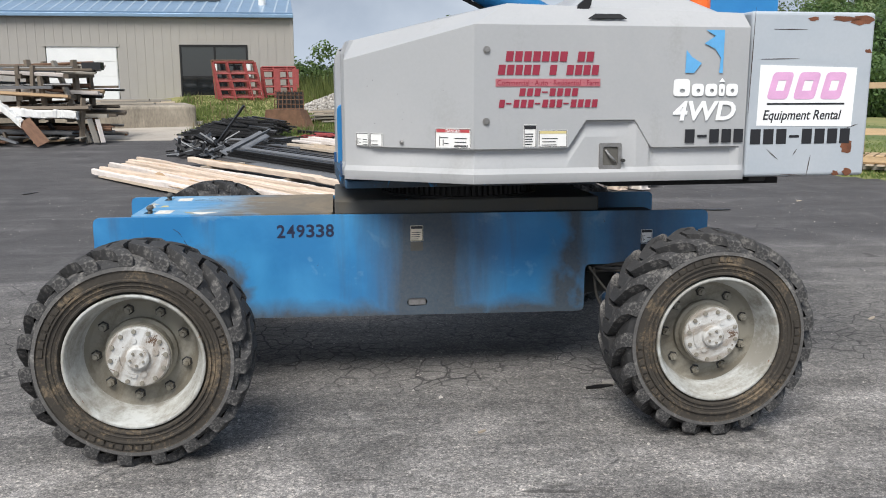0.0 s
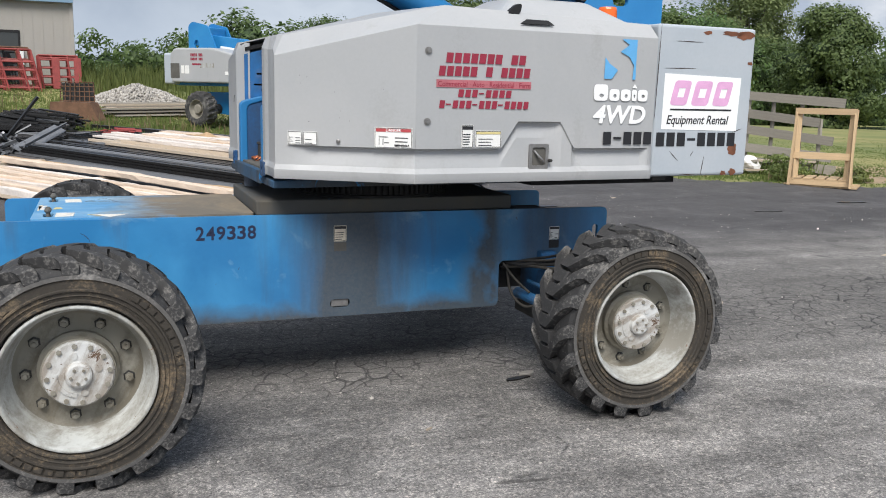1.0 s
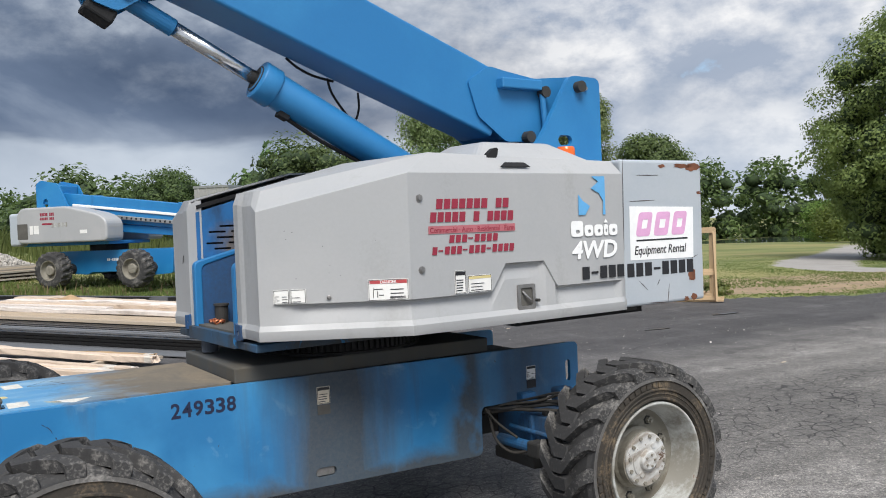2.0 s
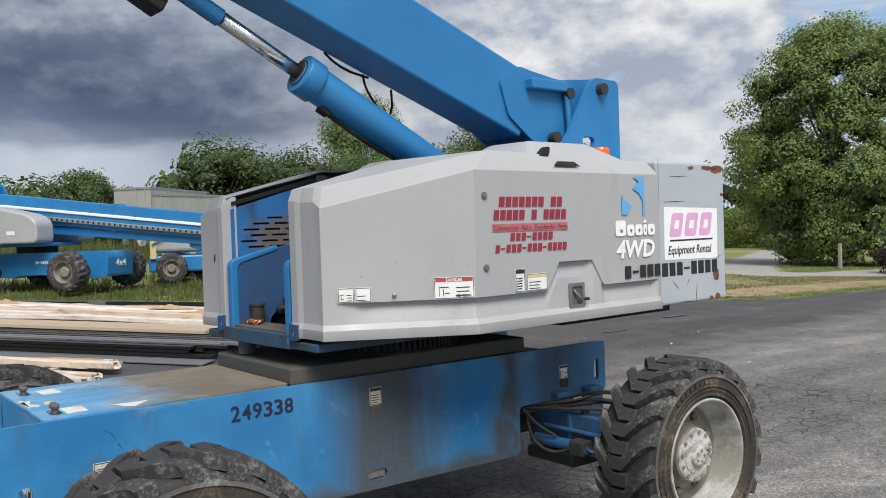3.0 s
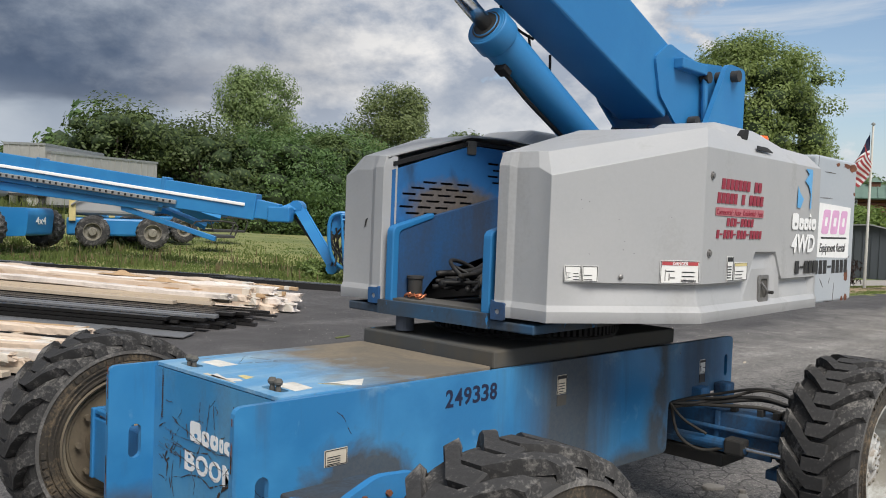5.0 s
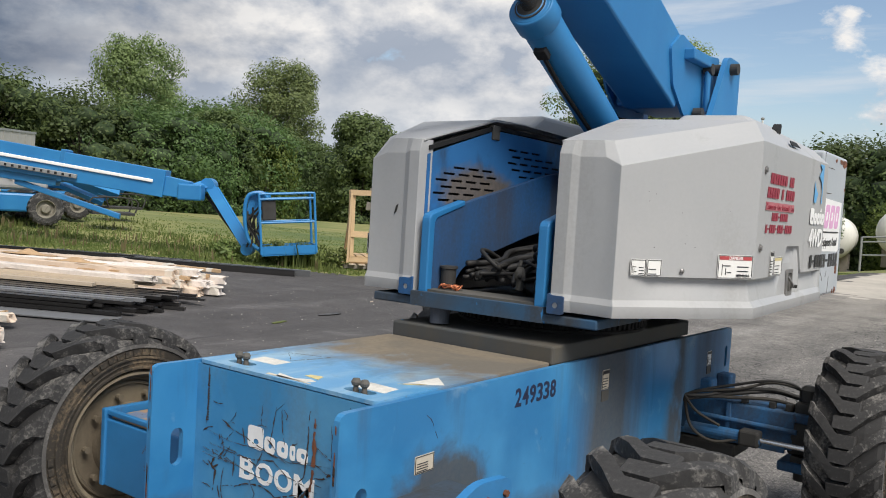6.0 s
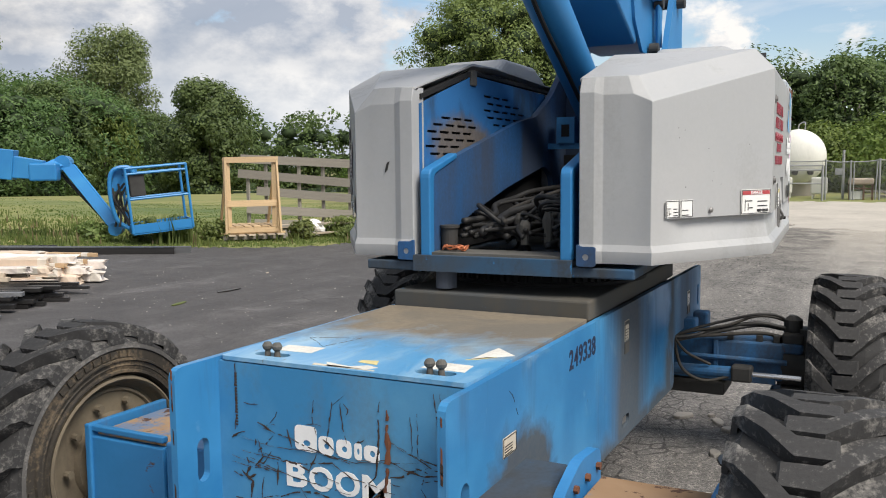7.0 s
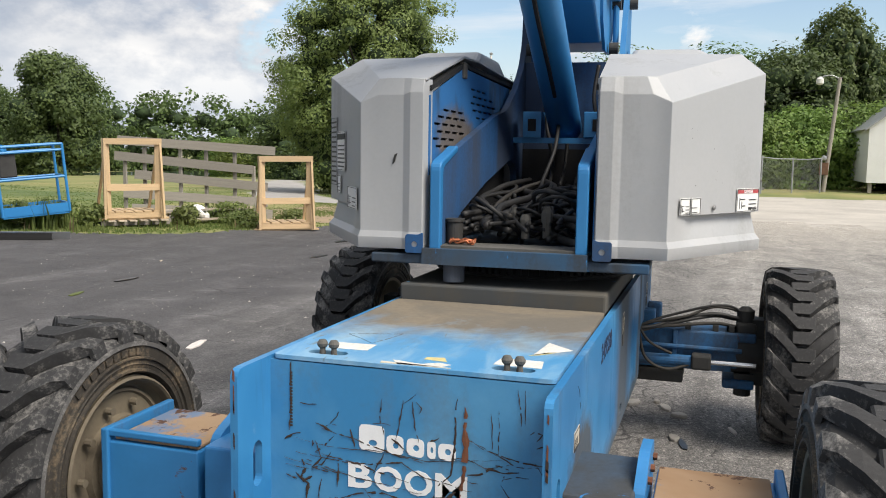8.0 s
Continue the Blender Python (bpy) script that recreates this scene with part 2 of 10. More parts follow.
    # short fissures drawn out along the traffic
    split = noise_tex(nt, mapped(nt, (0.22, 1, 1)), 16.0, 6, 0.68, 0.9)
    split = mth(nt, "MULTIPLY", ramp(nt, split, [(0.60, (0, 0, 0, 1)), (0.66, (1, 1, 1, 1))]), ramp(nt, track, [(0.44, (0, 0, 0, 1)), (0.56, (0.75, 0.75, 0.75, 1))]))
    c = mixc(nt, mth(nt, "MULTIPLY", split, rough_zone), c, (0.040, 0.037, 0.034, 1))
    # darkens the cracked band under the machine, its shade put into the asphalt
    c = mixc(nt, mth(nt, "MULTIPLY", field, 0.72), c, (0.098, 0.092, 0.086, 1))
    k = mth(nt, "MULTIPLY", line, field)
    c = mixc(nt, mth(nt, "MULTIPLY", k, 0.92), c, (0.022, 0.021, 0.021, 1))
    # a few long wandering cracks
    far = mk(nt, "ShaderNodeTexVoronoi", feature="DISTANCE_TO_EDGE")
    far.inputs["Scale"].default_value = 0.75
    nt.links.new(warp.outputs[0], far.inputs["Vector"])
    long_ = mth(nt, "MULTIPLY", ramp(nt, far.outputs["Distance"], [(0.0, (1, 1, 1, 1)), (0.007, (0, 0, 0, 1))]), ramp(nt, blotch, [(0.50, (0, 0, 0, 1)), (0.58, (1, 1, 1, 1))]))
    c = mixc(nt, mth(nt, "MULTIPLY", long_, 0.75), c, (0.03, 0.03, 0.03, 1))
    # oil drips
    drip = ramp(nt, noise_tex(nt, v, 2.6, 3, 0.5, 0.2), [(0.68, (0, 0, 0, 1)), (0.74, (0.6, 0.6, 0.6, 1))])
    c = mixc(nt, drip, c, (0.035, 0.033, 0.032, 1))
    nt.links.new(c, b.inputs["Base Color"])
    hgt = mth(nt, "SUBTRACT", height, mth(nt, "MULTIPLY", mth(nt, "ADD", mth(nt, "ADD", k, long_), mth(nt, "MULTIPLY", split, 0.4)), 3.0))
    bump(nt, b, hgt, 0.55, 0.006)
    return m


def leafy(name, dark, light, thin=0.35):
    m, nt, b = material(name, 0.6)
    g, o = mk(nt, "ShaderNodeNewGeometry"), mk(nt, "ShaderNodeObjectInfo")
    v = mapped(nt)
    sprays = mth(nt, "ADD", mth(nt, "MULTIPLY", noise_tex(nt, v, 0.45, 3), 0.55), mth(nt, "MULTIPLY", noise_tex(nt, v, 1.7, 4, 0.6), 0.55))
    t = mth(nt, "ADD", mth(nt, "MULTIPLY", g.outputs["Random Per Island"], 0.30), sprays)
    c = ramp(nt, t, [(0.44, dark + (1,)), (0.94, light + (1,))])
    hue = mk(nt, "ShaderNodeHueSaturation")
    nt.links.new(c, hue.inputs["Color"])
    nt.links.new(mth(nt, "ADD", 0.478, mth(nt, "MULTIPLY", o.outputs["Random"], 0.035)), hue.inputs["Hue"])
    nt.links.new(mth(nt, "ADD", 0.8, mth(nt, "MULTIPLY", o.outputs["Random"], 0.45)), hue.inputs["Value"])
    nt.links.new(hue.outputs[0], b.inputs["Base Color"])
    tr, mx = mk(nt, "ShaderNodeBsdfTranslucent"), mk(nt, "ShaderNodeMixShader")
    nt.links.new(hue.outputs[0], tr.inputs[0])
    mx.inputs[0].default_value = thin
    nt.links.new(b.outputs[0], mx.inputs[1])
    nt.links.new(tr.outputs[0], mx.inputs[2])
    nt.links.new(mx.outputs[0], nt.nodes["Material Output"].inputs[0])
    return m


BLUE = (0.027, 0.178, 0.40)


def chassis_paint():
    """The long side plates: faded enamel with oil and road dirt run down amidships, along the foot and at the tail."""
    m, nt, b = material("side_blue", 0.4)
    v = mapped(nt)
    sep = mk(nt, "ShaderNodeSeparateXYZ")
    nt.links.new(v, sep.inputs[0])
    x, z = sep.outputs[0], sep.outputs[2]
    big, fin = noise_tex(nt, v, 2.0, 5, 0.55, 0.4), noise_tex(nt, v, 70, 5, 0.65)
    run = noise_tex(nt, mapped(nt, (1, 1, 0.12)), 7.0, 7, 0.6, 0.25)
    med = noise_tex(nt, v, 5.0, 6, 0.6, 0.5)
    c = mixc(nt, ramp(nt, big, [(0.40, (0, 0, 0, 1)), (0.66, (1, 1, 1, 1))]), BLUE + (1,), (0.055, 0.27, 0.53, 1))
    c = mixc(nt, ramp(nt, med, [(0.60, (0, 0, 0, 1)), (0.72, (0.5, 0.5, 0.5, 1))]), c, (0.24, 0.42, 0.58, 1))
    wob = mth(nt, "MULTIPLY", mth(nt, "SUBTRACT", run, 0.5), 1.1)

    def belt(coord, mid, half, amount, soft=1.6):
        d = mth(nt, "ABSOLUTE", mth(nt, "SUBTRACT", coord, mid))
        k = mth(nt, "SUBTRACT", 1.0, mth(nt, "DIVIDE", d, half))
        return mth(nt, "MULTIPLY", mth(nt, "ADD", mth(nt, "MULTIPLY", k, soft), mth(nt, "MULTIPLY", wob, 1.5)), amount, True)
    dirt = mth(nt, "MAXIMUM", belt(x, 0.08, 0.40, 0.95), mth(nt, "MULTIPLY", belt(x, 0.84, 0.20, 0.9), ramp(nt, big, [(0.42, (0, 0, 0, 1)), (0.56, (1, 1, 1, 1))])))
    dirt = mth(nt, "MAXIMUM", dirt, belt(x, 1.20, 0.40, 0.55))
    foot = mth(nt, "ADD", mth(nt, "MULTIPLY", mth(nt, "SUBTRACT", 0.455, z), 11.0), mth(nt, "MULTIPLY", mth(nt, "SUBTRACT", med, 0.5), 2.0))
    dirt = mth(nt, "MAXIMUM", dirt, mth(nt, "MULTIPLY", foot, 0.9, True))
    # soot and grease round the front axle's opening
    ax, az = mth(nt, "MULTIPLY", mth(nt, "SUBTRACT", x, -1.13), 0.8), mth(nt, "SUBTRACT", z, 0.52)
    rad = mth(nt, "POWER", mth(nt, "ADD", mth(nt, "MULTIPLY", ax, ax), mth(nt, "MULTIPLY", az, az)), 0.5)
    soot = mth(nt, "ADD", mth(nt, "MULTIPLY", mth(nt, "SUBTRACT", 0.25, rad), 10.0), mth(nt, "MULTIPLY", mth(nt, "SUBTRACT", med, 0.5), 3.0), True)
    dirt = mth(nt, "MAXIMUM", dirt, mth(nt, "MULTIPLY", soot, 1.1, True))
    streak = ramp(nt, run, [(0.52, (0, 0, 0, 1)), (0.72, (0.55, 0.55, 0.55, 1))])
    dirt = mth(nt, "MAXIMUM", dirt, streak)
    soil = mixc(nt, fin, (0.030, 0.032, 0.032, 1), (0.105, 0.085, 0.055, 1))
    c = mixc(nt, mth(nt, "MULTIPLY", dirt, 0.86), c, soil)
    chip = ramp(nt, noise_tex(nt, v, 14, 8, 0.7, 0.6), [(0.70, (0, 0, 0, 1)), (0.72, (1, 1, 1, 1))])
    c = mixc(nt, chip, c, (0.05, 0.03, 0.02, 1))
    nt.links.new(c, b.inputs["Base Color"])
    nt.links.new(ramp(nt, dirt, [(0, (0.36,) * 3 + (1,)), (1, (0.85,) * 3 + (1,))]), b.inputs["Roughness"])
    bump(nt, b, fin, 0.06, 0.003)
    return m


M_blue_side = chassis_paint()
M_blue_scratched = worn_paint("blue_chipped", BLUE, (0.04, 0.24, 0.55), (0.10, 0.085, 0.06), 0.42, 0.58, 0.75, 4.0, (0.10, 0.045, 0.02), 0.69)
M_blue_boom = worn_paint("boom_blue", (0.020, 0.17, 0.41), (0.030, 0.21, 0.46), (0.035, 0.09, 0.16), 0.5, 0.6, 0.85, 2.0)
M_blue_in = worn_paint("turret_blue", (0.016, 0.10, 0.26), (0.02, 0.07, 0.15), (0.095, 0.080, 0.058), 0.75, 0.28, 0.46, 2.4, (0.07, 0.045, 0.03), 0.70)
M_blue_deck = worn_paint("deck_grime", (0.050, 0.055, 0.060), (0.024, 0.085, 0.17), (0.040, 0.037, 0.032), 0.65, 0.46, 0.62, 3.2, (0.022, 0.16, 0.38), 0.615)
M_blue_rear = worn_paint("axle_blue", (0.018, 0.125, 0.30), (0.020, 0.09, 0.20), (0.045, 0.041, 0.036), 0.65, 0.40, 0.56, 4.0, (0.07, 0.035, 0.02), 0.66)
# a darker base blue for the turret's inner plates and the hinge plates
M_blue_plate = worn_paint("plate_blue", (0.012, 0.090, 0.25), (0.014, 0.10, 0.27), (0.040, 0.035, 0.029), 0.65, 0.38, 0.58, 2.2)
M_front = worn_paint("front_blue", (0.040, 0.235, 0.48), (0.11, 0.34, 0.56), (0.14, 0.17, 0.18), 0.5, 0.50, 0.74, 4.0, (0.09, 0.04, 0.018), 0.70)
M_blue_far = worn_paint("blue_clean", (0.02, 0.19, 0.46), (0.03, 0.23, 0.5), (0.06, 0.12, 0.2), 0.4, 0.66, 0.85, 2.0)
M_grey = worn_paint("hood_grey", (0.39, 0.395, 0.40), (0.43, 0.43, 0.43), (0.29, 0.285, 0.27), 0.42, 0.56, 0.80, 4.0)
M_cw = worn_paint("counterweight_grey", (0.42, 0.46, 0.50), (0.47, 0.50, 0.53), (0.33, 0.34, 0.34), 0.45, 0.6, 0.8, 4.0, (0.10, 0.035, 0.018), 0.72)
M_rust = plain("rust", (0.16, 0.06, 0.03), 0.9, 0, 0.5, 14, bumpy=0.4)
# both blacks also colour sheets and blocks that stand for shade in hollows
M_black = plain("black_rubber_and_shade", (0.010, 0.010, 0.011), 0.85, 0, 0.3, 12, bumpy=0.15)
M_dark = plain("grimy_steel_and_shade", (0.032, 0.031, 0.029), 0.7, 0, 0.4, 7, bumpy=0.2)
M_base = worn_paint("grimy_base", (0.070, 0.068, 0.062), (0.055, 0.062, 0.068), (0.095, 0.082, 0.062), 0.8, 0.50, 0.66, 4.0, (0.05, 0.19, 0.36), 0.665)
M_dust = plain("dusty_steel", (0.095, 0.09, 0.08), 0.85, 0, 0.35, 4, bumpy=0.2)
M_chrome = plain("chrome", (0.66, 0.67, 0.69), 0.24, 1.0, 0.05, 8)
M_steel = plain("dull_steel", (0.30, 0.29, 0.28), 0.5, 0.8, 0.3, 20)
M_white = plain("white_label", (0.78, 0.77, 0.74), 0.5, 0, 0.08, 14)
M_paper = plain("weathered_paper", (0.60, 0.58, 0.53), 0.7, 0, 0.35, 9)
M_label = worn_paint("worn_label", (0.66, 0.65, 0.62), (0.56, 0.54, 0.50), (0.27, 0.235, 0.195), 0.6, 0.50, 0.62, 26.0)
M_letter_white = plain("white_vinyl", (0.86, 0.86, 0.85), 0.4, 0, 0.06, 20)
M_letter_black = plain("black_vinyl", (0.015, 0.015, 0.018), 0.45, 0, 0.1, 20)
M_letter_navy = plain("navy_stencil", (0.010, 0.016, 0.05), 0.6, 0, 0.2, 30)
M_red = plain("red_vinyl", (0.27, 0.022, 0.045), 0.45, 0, 0.15, 20)
M_pinkbar = plain("faded_red_vinyl", (0.42, 0.13, 0.15), 0.5, 0, 0.15, 20)
M_pink = plain("pink_vinyl", (0.70, 0.38, 0.60), 0.5, 0, 0.12, 16)
M_logo = plain("logo_blue", (0.12, 0.38, 0.68), 0.45, 0, 0.12, 16)
M_yellow = plain("yellow_label", (0.62, 0.52, 0.24), 0.5, 0, 0.15, 20)
M_cream = plain("cream_label", (0.58, 0.52, 0.42), 0.6, 0, 0.15, 20)
M_lblred = plain("red_label", (0.42, 0.06, 0.065), 0.5, 0, 0.1, 20)
M_grime_line = plain("scraped_rust", (0.045, 0.028, 0.02), 0.9, 0, 0.4, 30)
M_tread = rubber("tyre_tread", (0.035, 0.034, 0.034), (0.26, 0.245, 0.225), 0.505)
M_side = rubber("tyre_sidewall", (0.044, 0.037, 0.029), (0.215, 0.160, 0.100), 0.51)
M_scuff = rubber("scuffed_ring", (0.105, 0.10, 0.095), (0.29, 0.275, 0.255), 0.52)
M_disc = worn_paint("muddy_disc", (0.30, 0.285, 0.24), (0.21, 0.19, 0.15), (0.11, 0.09, 0.06), 0.8, 0.48, 0.62, 7.0)
M_tan = worn_paint("tan_mud", (0.30, 0.25, 0.175), (0.24, 0.20, 0.14), (0.13, 0.105, 0.07), 0.9, 0.46, 0.64, 6.0)
M_mud = worn_paint("drum_mud", (0.19, 0.155, 0.105), (0.14, 0.115, 0.08), (0.09, 0.07, 0.05), 0.9, 0.44, 0.6, 5.0)
M_rim = worn_paint("rim_grey", (0.54, 0.555, 0.54), (0.43, 0.425, 0.385), (0.145, 0.12, 0.08), 0.6, 0.40, 0.58, 8.0, (0.17, 0.07, 0.03), 0.64)
M_hub = worn_paint("hub_white", (0.64, 0.645, 0.635), (0.48, 0.47, 0.44), (0.20, 0.15, 0.10), 0.6, 0.44, 0.60, 22.0, (0.10, 0.055, 0.03), 0.60)
M_orange = plain("amber_plastic", (0.75, 0.13, 0.02), 0.2, 0, 0.1, 10)
M_copper = plain("copper_scrap", (0.50, 0.17, 0.08), 0.4, 0.6, 0.3, 40)
M_hose = plain("hose_black", (0.022, 0.021, 0.020), 0.6, 0, 0.4, 25, bumpy=0.1)
M_hose_dusty = plain("hose_dusty", (0.038, 0.034, 0.029), 0.8, 0, 0.4, 25, bumpy=0.1)
M_asphalt = make_asphalt("worn_asphalt", (0.20, 0.19, 0.182), (0.075, 0.071, 0.073))
M_rustwood = worn_paint("rust_streaked_steel", (0.33, 0.22, 0.13), (0.22, 0.115, 0.05), (0.05, 0.18, 0.36), 0.8, 0.54, 0.60, 4.0, (0.08, 0.035, 0.018), 0.60)


def lid_paint():
    """The deck lid: blue at its front edge, buried in tan dust further back, with a ragged limit."""
    m, nt, b = material("dusty_lid", 0.6)
    v = mapped(nt)
    sep = mk(nt, "ShaderNodeSeparateXYZ")
    nt.links.new(v, sep.inputs[0])
    n1, n2 = noise_tex(nt, v, 5.0, 8, 0.65, 0.5), noise_tex(nt, v, 40, 5, 0.65)
    x = mth(nt, "ADD", sep.outputs[0], mth(nt, "MULTIPLY", mth(nt, "SUBTRACT", n1, 0.5), 0.75))
    k = ramp(nt, mth(nt, "ADD", x, 1.65), [(0.46, (0, 0, 0, 1)), (0.62, (0.45, 0.45, 0.45, 1)), (0.86, (1, 1, 1, 1))])
    worn = noise_tex(nt, mapped(nt, (0.5, 1.6, 1)), 4.0, 6, 0.6, 0.6)
    blue = mixc(nt, n1, (0.05, 0.25, 0.50, 1), (0.13, 0.35, 0.58, 1))
    # worn patches, paled further to put the sky's reflection into the blue
    blue = mixc(nt, ramp(nt, worn, [(0.46, (0, 0, 0, 1)), (0.64, (0.8, 0.8, 0.8, 1))]), blue, (0.30, 0.48, 0.62, 1))
    scuff = ramp(nt, noise_tex(nt, mapped(nt, (0.6, 3, 1)), 11.0, 7, 0.7, 0.8), [(0.62, (0, 0, 0, 1)), (0.68, (0.8, 0.8, 0.8, 1))])
    blue = mixc(nt, scuff, blue, (0.16, 0.145, 0.115, 1))
    dust = mixc(nt, n2, (0.135, 0.108, 0.075, 1), (0.25, 0.21, 0.155, 1))
    dust = mixc(nt, ramp(nt, noise_tex(nt, v, 2.6, 7, 0.65, 0.8), [(0.44, (0, 0, 0, 1)), (0.62, (0.7, 0.7, 0.7, 1))]), dust, (0.115, 0.105, 0.090, 1))
    c = mixc(nt, k, blue, dust)
    nt.links.new(c, b.inputs["Base Color"])
    nt.links.new(ramp(nt, k, [(0, (0.33,) * 3 + (1,)), (1, (0.85,) * 3 + (1,))]), b.inputs["Roughness"])
    bump(nt, b, n2, 0.15, 0.003)
    return m


M_lid = lid_paint()


def wall_paint():
    """The louvred wall: blue above, tan engine dust blown over the slots and thick towards its foot."""
    m, nt, b = material("wall_blue", 0.7)
    v = mapped(nt)
    sep = mk(nt, "ShaderNodeSeparateXYZ")
    nt.links.new(v, sep.inputs[0])
    n1, n2 = noise_tex(nt, v, 4.5, 7, 0.62, 0.5), noise_tex(nt, v, 45, 5, 0.65)
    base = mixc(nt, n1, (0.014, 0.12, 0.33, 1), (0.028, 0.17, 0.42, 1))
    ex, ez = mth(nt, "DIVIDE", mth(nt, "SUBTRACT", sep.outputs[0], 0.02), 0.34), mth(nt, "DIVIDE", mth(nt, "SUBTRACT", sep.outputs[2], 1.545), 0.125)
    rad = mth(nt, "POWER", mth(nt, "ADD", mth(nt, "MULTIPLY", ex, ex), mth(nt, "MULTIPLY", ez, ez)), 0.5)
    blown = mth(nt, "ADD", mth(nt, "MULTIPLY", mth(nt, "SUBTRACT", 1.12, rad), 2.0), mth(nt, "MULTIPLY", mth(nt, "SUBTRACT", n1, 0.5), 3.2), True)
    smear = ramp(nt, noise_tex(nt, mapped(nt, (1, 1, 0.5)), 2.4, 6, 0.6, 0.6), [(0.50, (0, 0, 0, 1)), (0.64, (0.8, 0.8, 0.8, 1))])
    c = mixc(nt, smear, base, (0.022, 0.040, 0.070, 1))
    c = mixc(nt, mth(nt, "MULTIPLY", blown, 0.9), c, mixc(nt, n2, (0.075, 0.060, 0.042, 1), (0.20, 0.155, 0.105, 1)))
    nt.links.new(c, b.inputs["Base Color"])
    bump(nt, b, n2, 0.15, 0.003)
    return m


M_blue_wall = wall_paint()

# ---- building kit ----
def part(name, bm, mat, parent=None, label="", m=None, smooth=False):
    """Links a bmesh as one mesh object, under a thing or a part if one is given."""
    if m is not None:
        bm.transform(m)
    bmesh.ops.recalc_face_normals(bm, faces=bm.faces)
    me = bpy.data.meshes.new(name)
    bm.to_mesh(me)
    bm.free()
    return link(name, me, mat, parent, label, smooth)


def link(name, me, mat, parent=None, label="", smooth=False):
    for one in mat if isinstance(mat, (list, tuple)) else [mat]:
        me.materials.append(one)
    if smooth:
        me.polygons.foreach_set("use_smooth", [True] * len(me.polygons))
    ob = new(name, me)
    ob.parent = parent
    return tagged(ob, label) if label else ob


def thing(name, label, category, m=None, group="", kind=""):
    ob = new(name)
    ob.empty_display_size = 0.2
    if m is not None:
        ob.matrix_basis = m
    return tagged(ob, label, category, group, kind)


def add_box(bm, x0, x1, y0, y1, z0, z1, m=None):
    v = [bm.verts.new((x, y, z)) for x in (x0, x1) for y in (y0, y1) for z in (z0, z1)]
    for q in ((0, 1, 3, 2), (4, 6, 7, 5), (0, 4, 5, 1), (2, 3, 7, 6), (0, 2, 6, 4), (1, 5, 7, 3)):
        bm.faces.new([v[i] for i in q])
    if m is not None:
        bmesh.ops.transform(bm, matrix=m, verts=v)
    return v


def box(x0, x1, y0, y1, z0, z1, bev=0.0, seg=2):
    bm = bmesh.new()
    add_box(bm, x0, x1, y0, y1, z0, z1)
    if bev:
        bmesh.ops.bevel(bm, geom=bm.edges[:], offset=bev, segments=seg, affect="EDGES", profile=0.5)
    return bm


def turned(profile, n=32, bm=None, m=None):
    """A turned body about the y axis from (radius, y) points."""
    bm = bm or bmesh.new()
    made, rings = [], []
    for r, y in profile:
        if r < 1e-5:
            ring = [bm.verts.new((0, y, 0))]
        else:
            ring = [bm.verts.new((r * math.cos(2 * math.pi * i / n), y, r * math.sin(2 * math.pi * i / n))) for i in range(n)]
        rings.append(ring)
        made += ring
    for a, b in zip(rings, rings[1:]):
        for i in range(n):
            j = (i + 1) % n
            if len(a) == 1 and len(b) == 1:
                continue
            if len(a) == 1:
                bm.faces.new((a[0], b[i], b[j]))
            elif len(b) == 1:
                bm.faces.new((a[i], b[0], a[j]))
            else:
                bm.faces.new((a[i], b[i], b[j], a[j]))
    if m is not None:
        bmesh.ops.transform(bm, matrix=m, verts=made)
    return bm


def between(p, q):
    """The pose that carries the y axis from p to q."""
    p, q = Vector(p), Vector(q)
    return Matrix.Translation(p) @ (q - p).to_track_quat("Y", "Z").to_matrix().to_4x4()


def rod(p, q, r, n=16, r2=None, bm=None):
    d = (Vector(q) - Vector(p)).length
    return turned([(0, 0), (r, 0), (r if r2 is None else r2, d), (0, d)], n, bm, between(p, q))


def plate(outline, thick, holes=(), bev=0.0):
    """A flat plate in the xy plane, grown along +z, with holes cut through it."""
    bm = bmesh.new()
    edges = []
    for loop in (outline, *holes):
        vs = [bm.verts.new((x, y, 0)) for x, y in loop]
        edges += [bm.edges.new((vs[i], vs[(i + 1) % len(vs)])) for i in range(len(vs))]
    bmesh.ops.triangle_fill(bm, use_beauty=True, use_dissolve=not holes, edges=edges)
    grown = bmesh.ops.extrude_face_region(bm, geom=bm.faces[:])
    bmesh.ops.translate(bm, vec=(0, 0, thick), verts=[g for g in grown["geom"] if isinstance(g, bmesh.types.BMVert)])
    bmesh.ops.recalc_face_normals(bm, faces=bm.faces)
    if bev:
        sharp = [e for e in bm.edges if len(e.link_faces) == 2 and e.calc_face_angle() > 0.9]
        bmesh.ops.bevel(bm, geom=sharp, offset=bev, segments=2, affect="EDGES", profile=0.5)
    return bm


def oval(cx, cy, w, h, n=16, p=2.0):
    pts = []
    for i in range(n):
        a = 2 * math.pi * i / n
        c, s = math.cos(a), math.sin(a)
        pts.append((cx + w / 2 * math.copysign(abs(c) ** (2 / p), c), cy + h / 2 * math.copysign(abs(s) ** (2 / p), s)))
    return pts


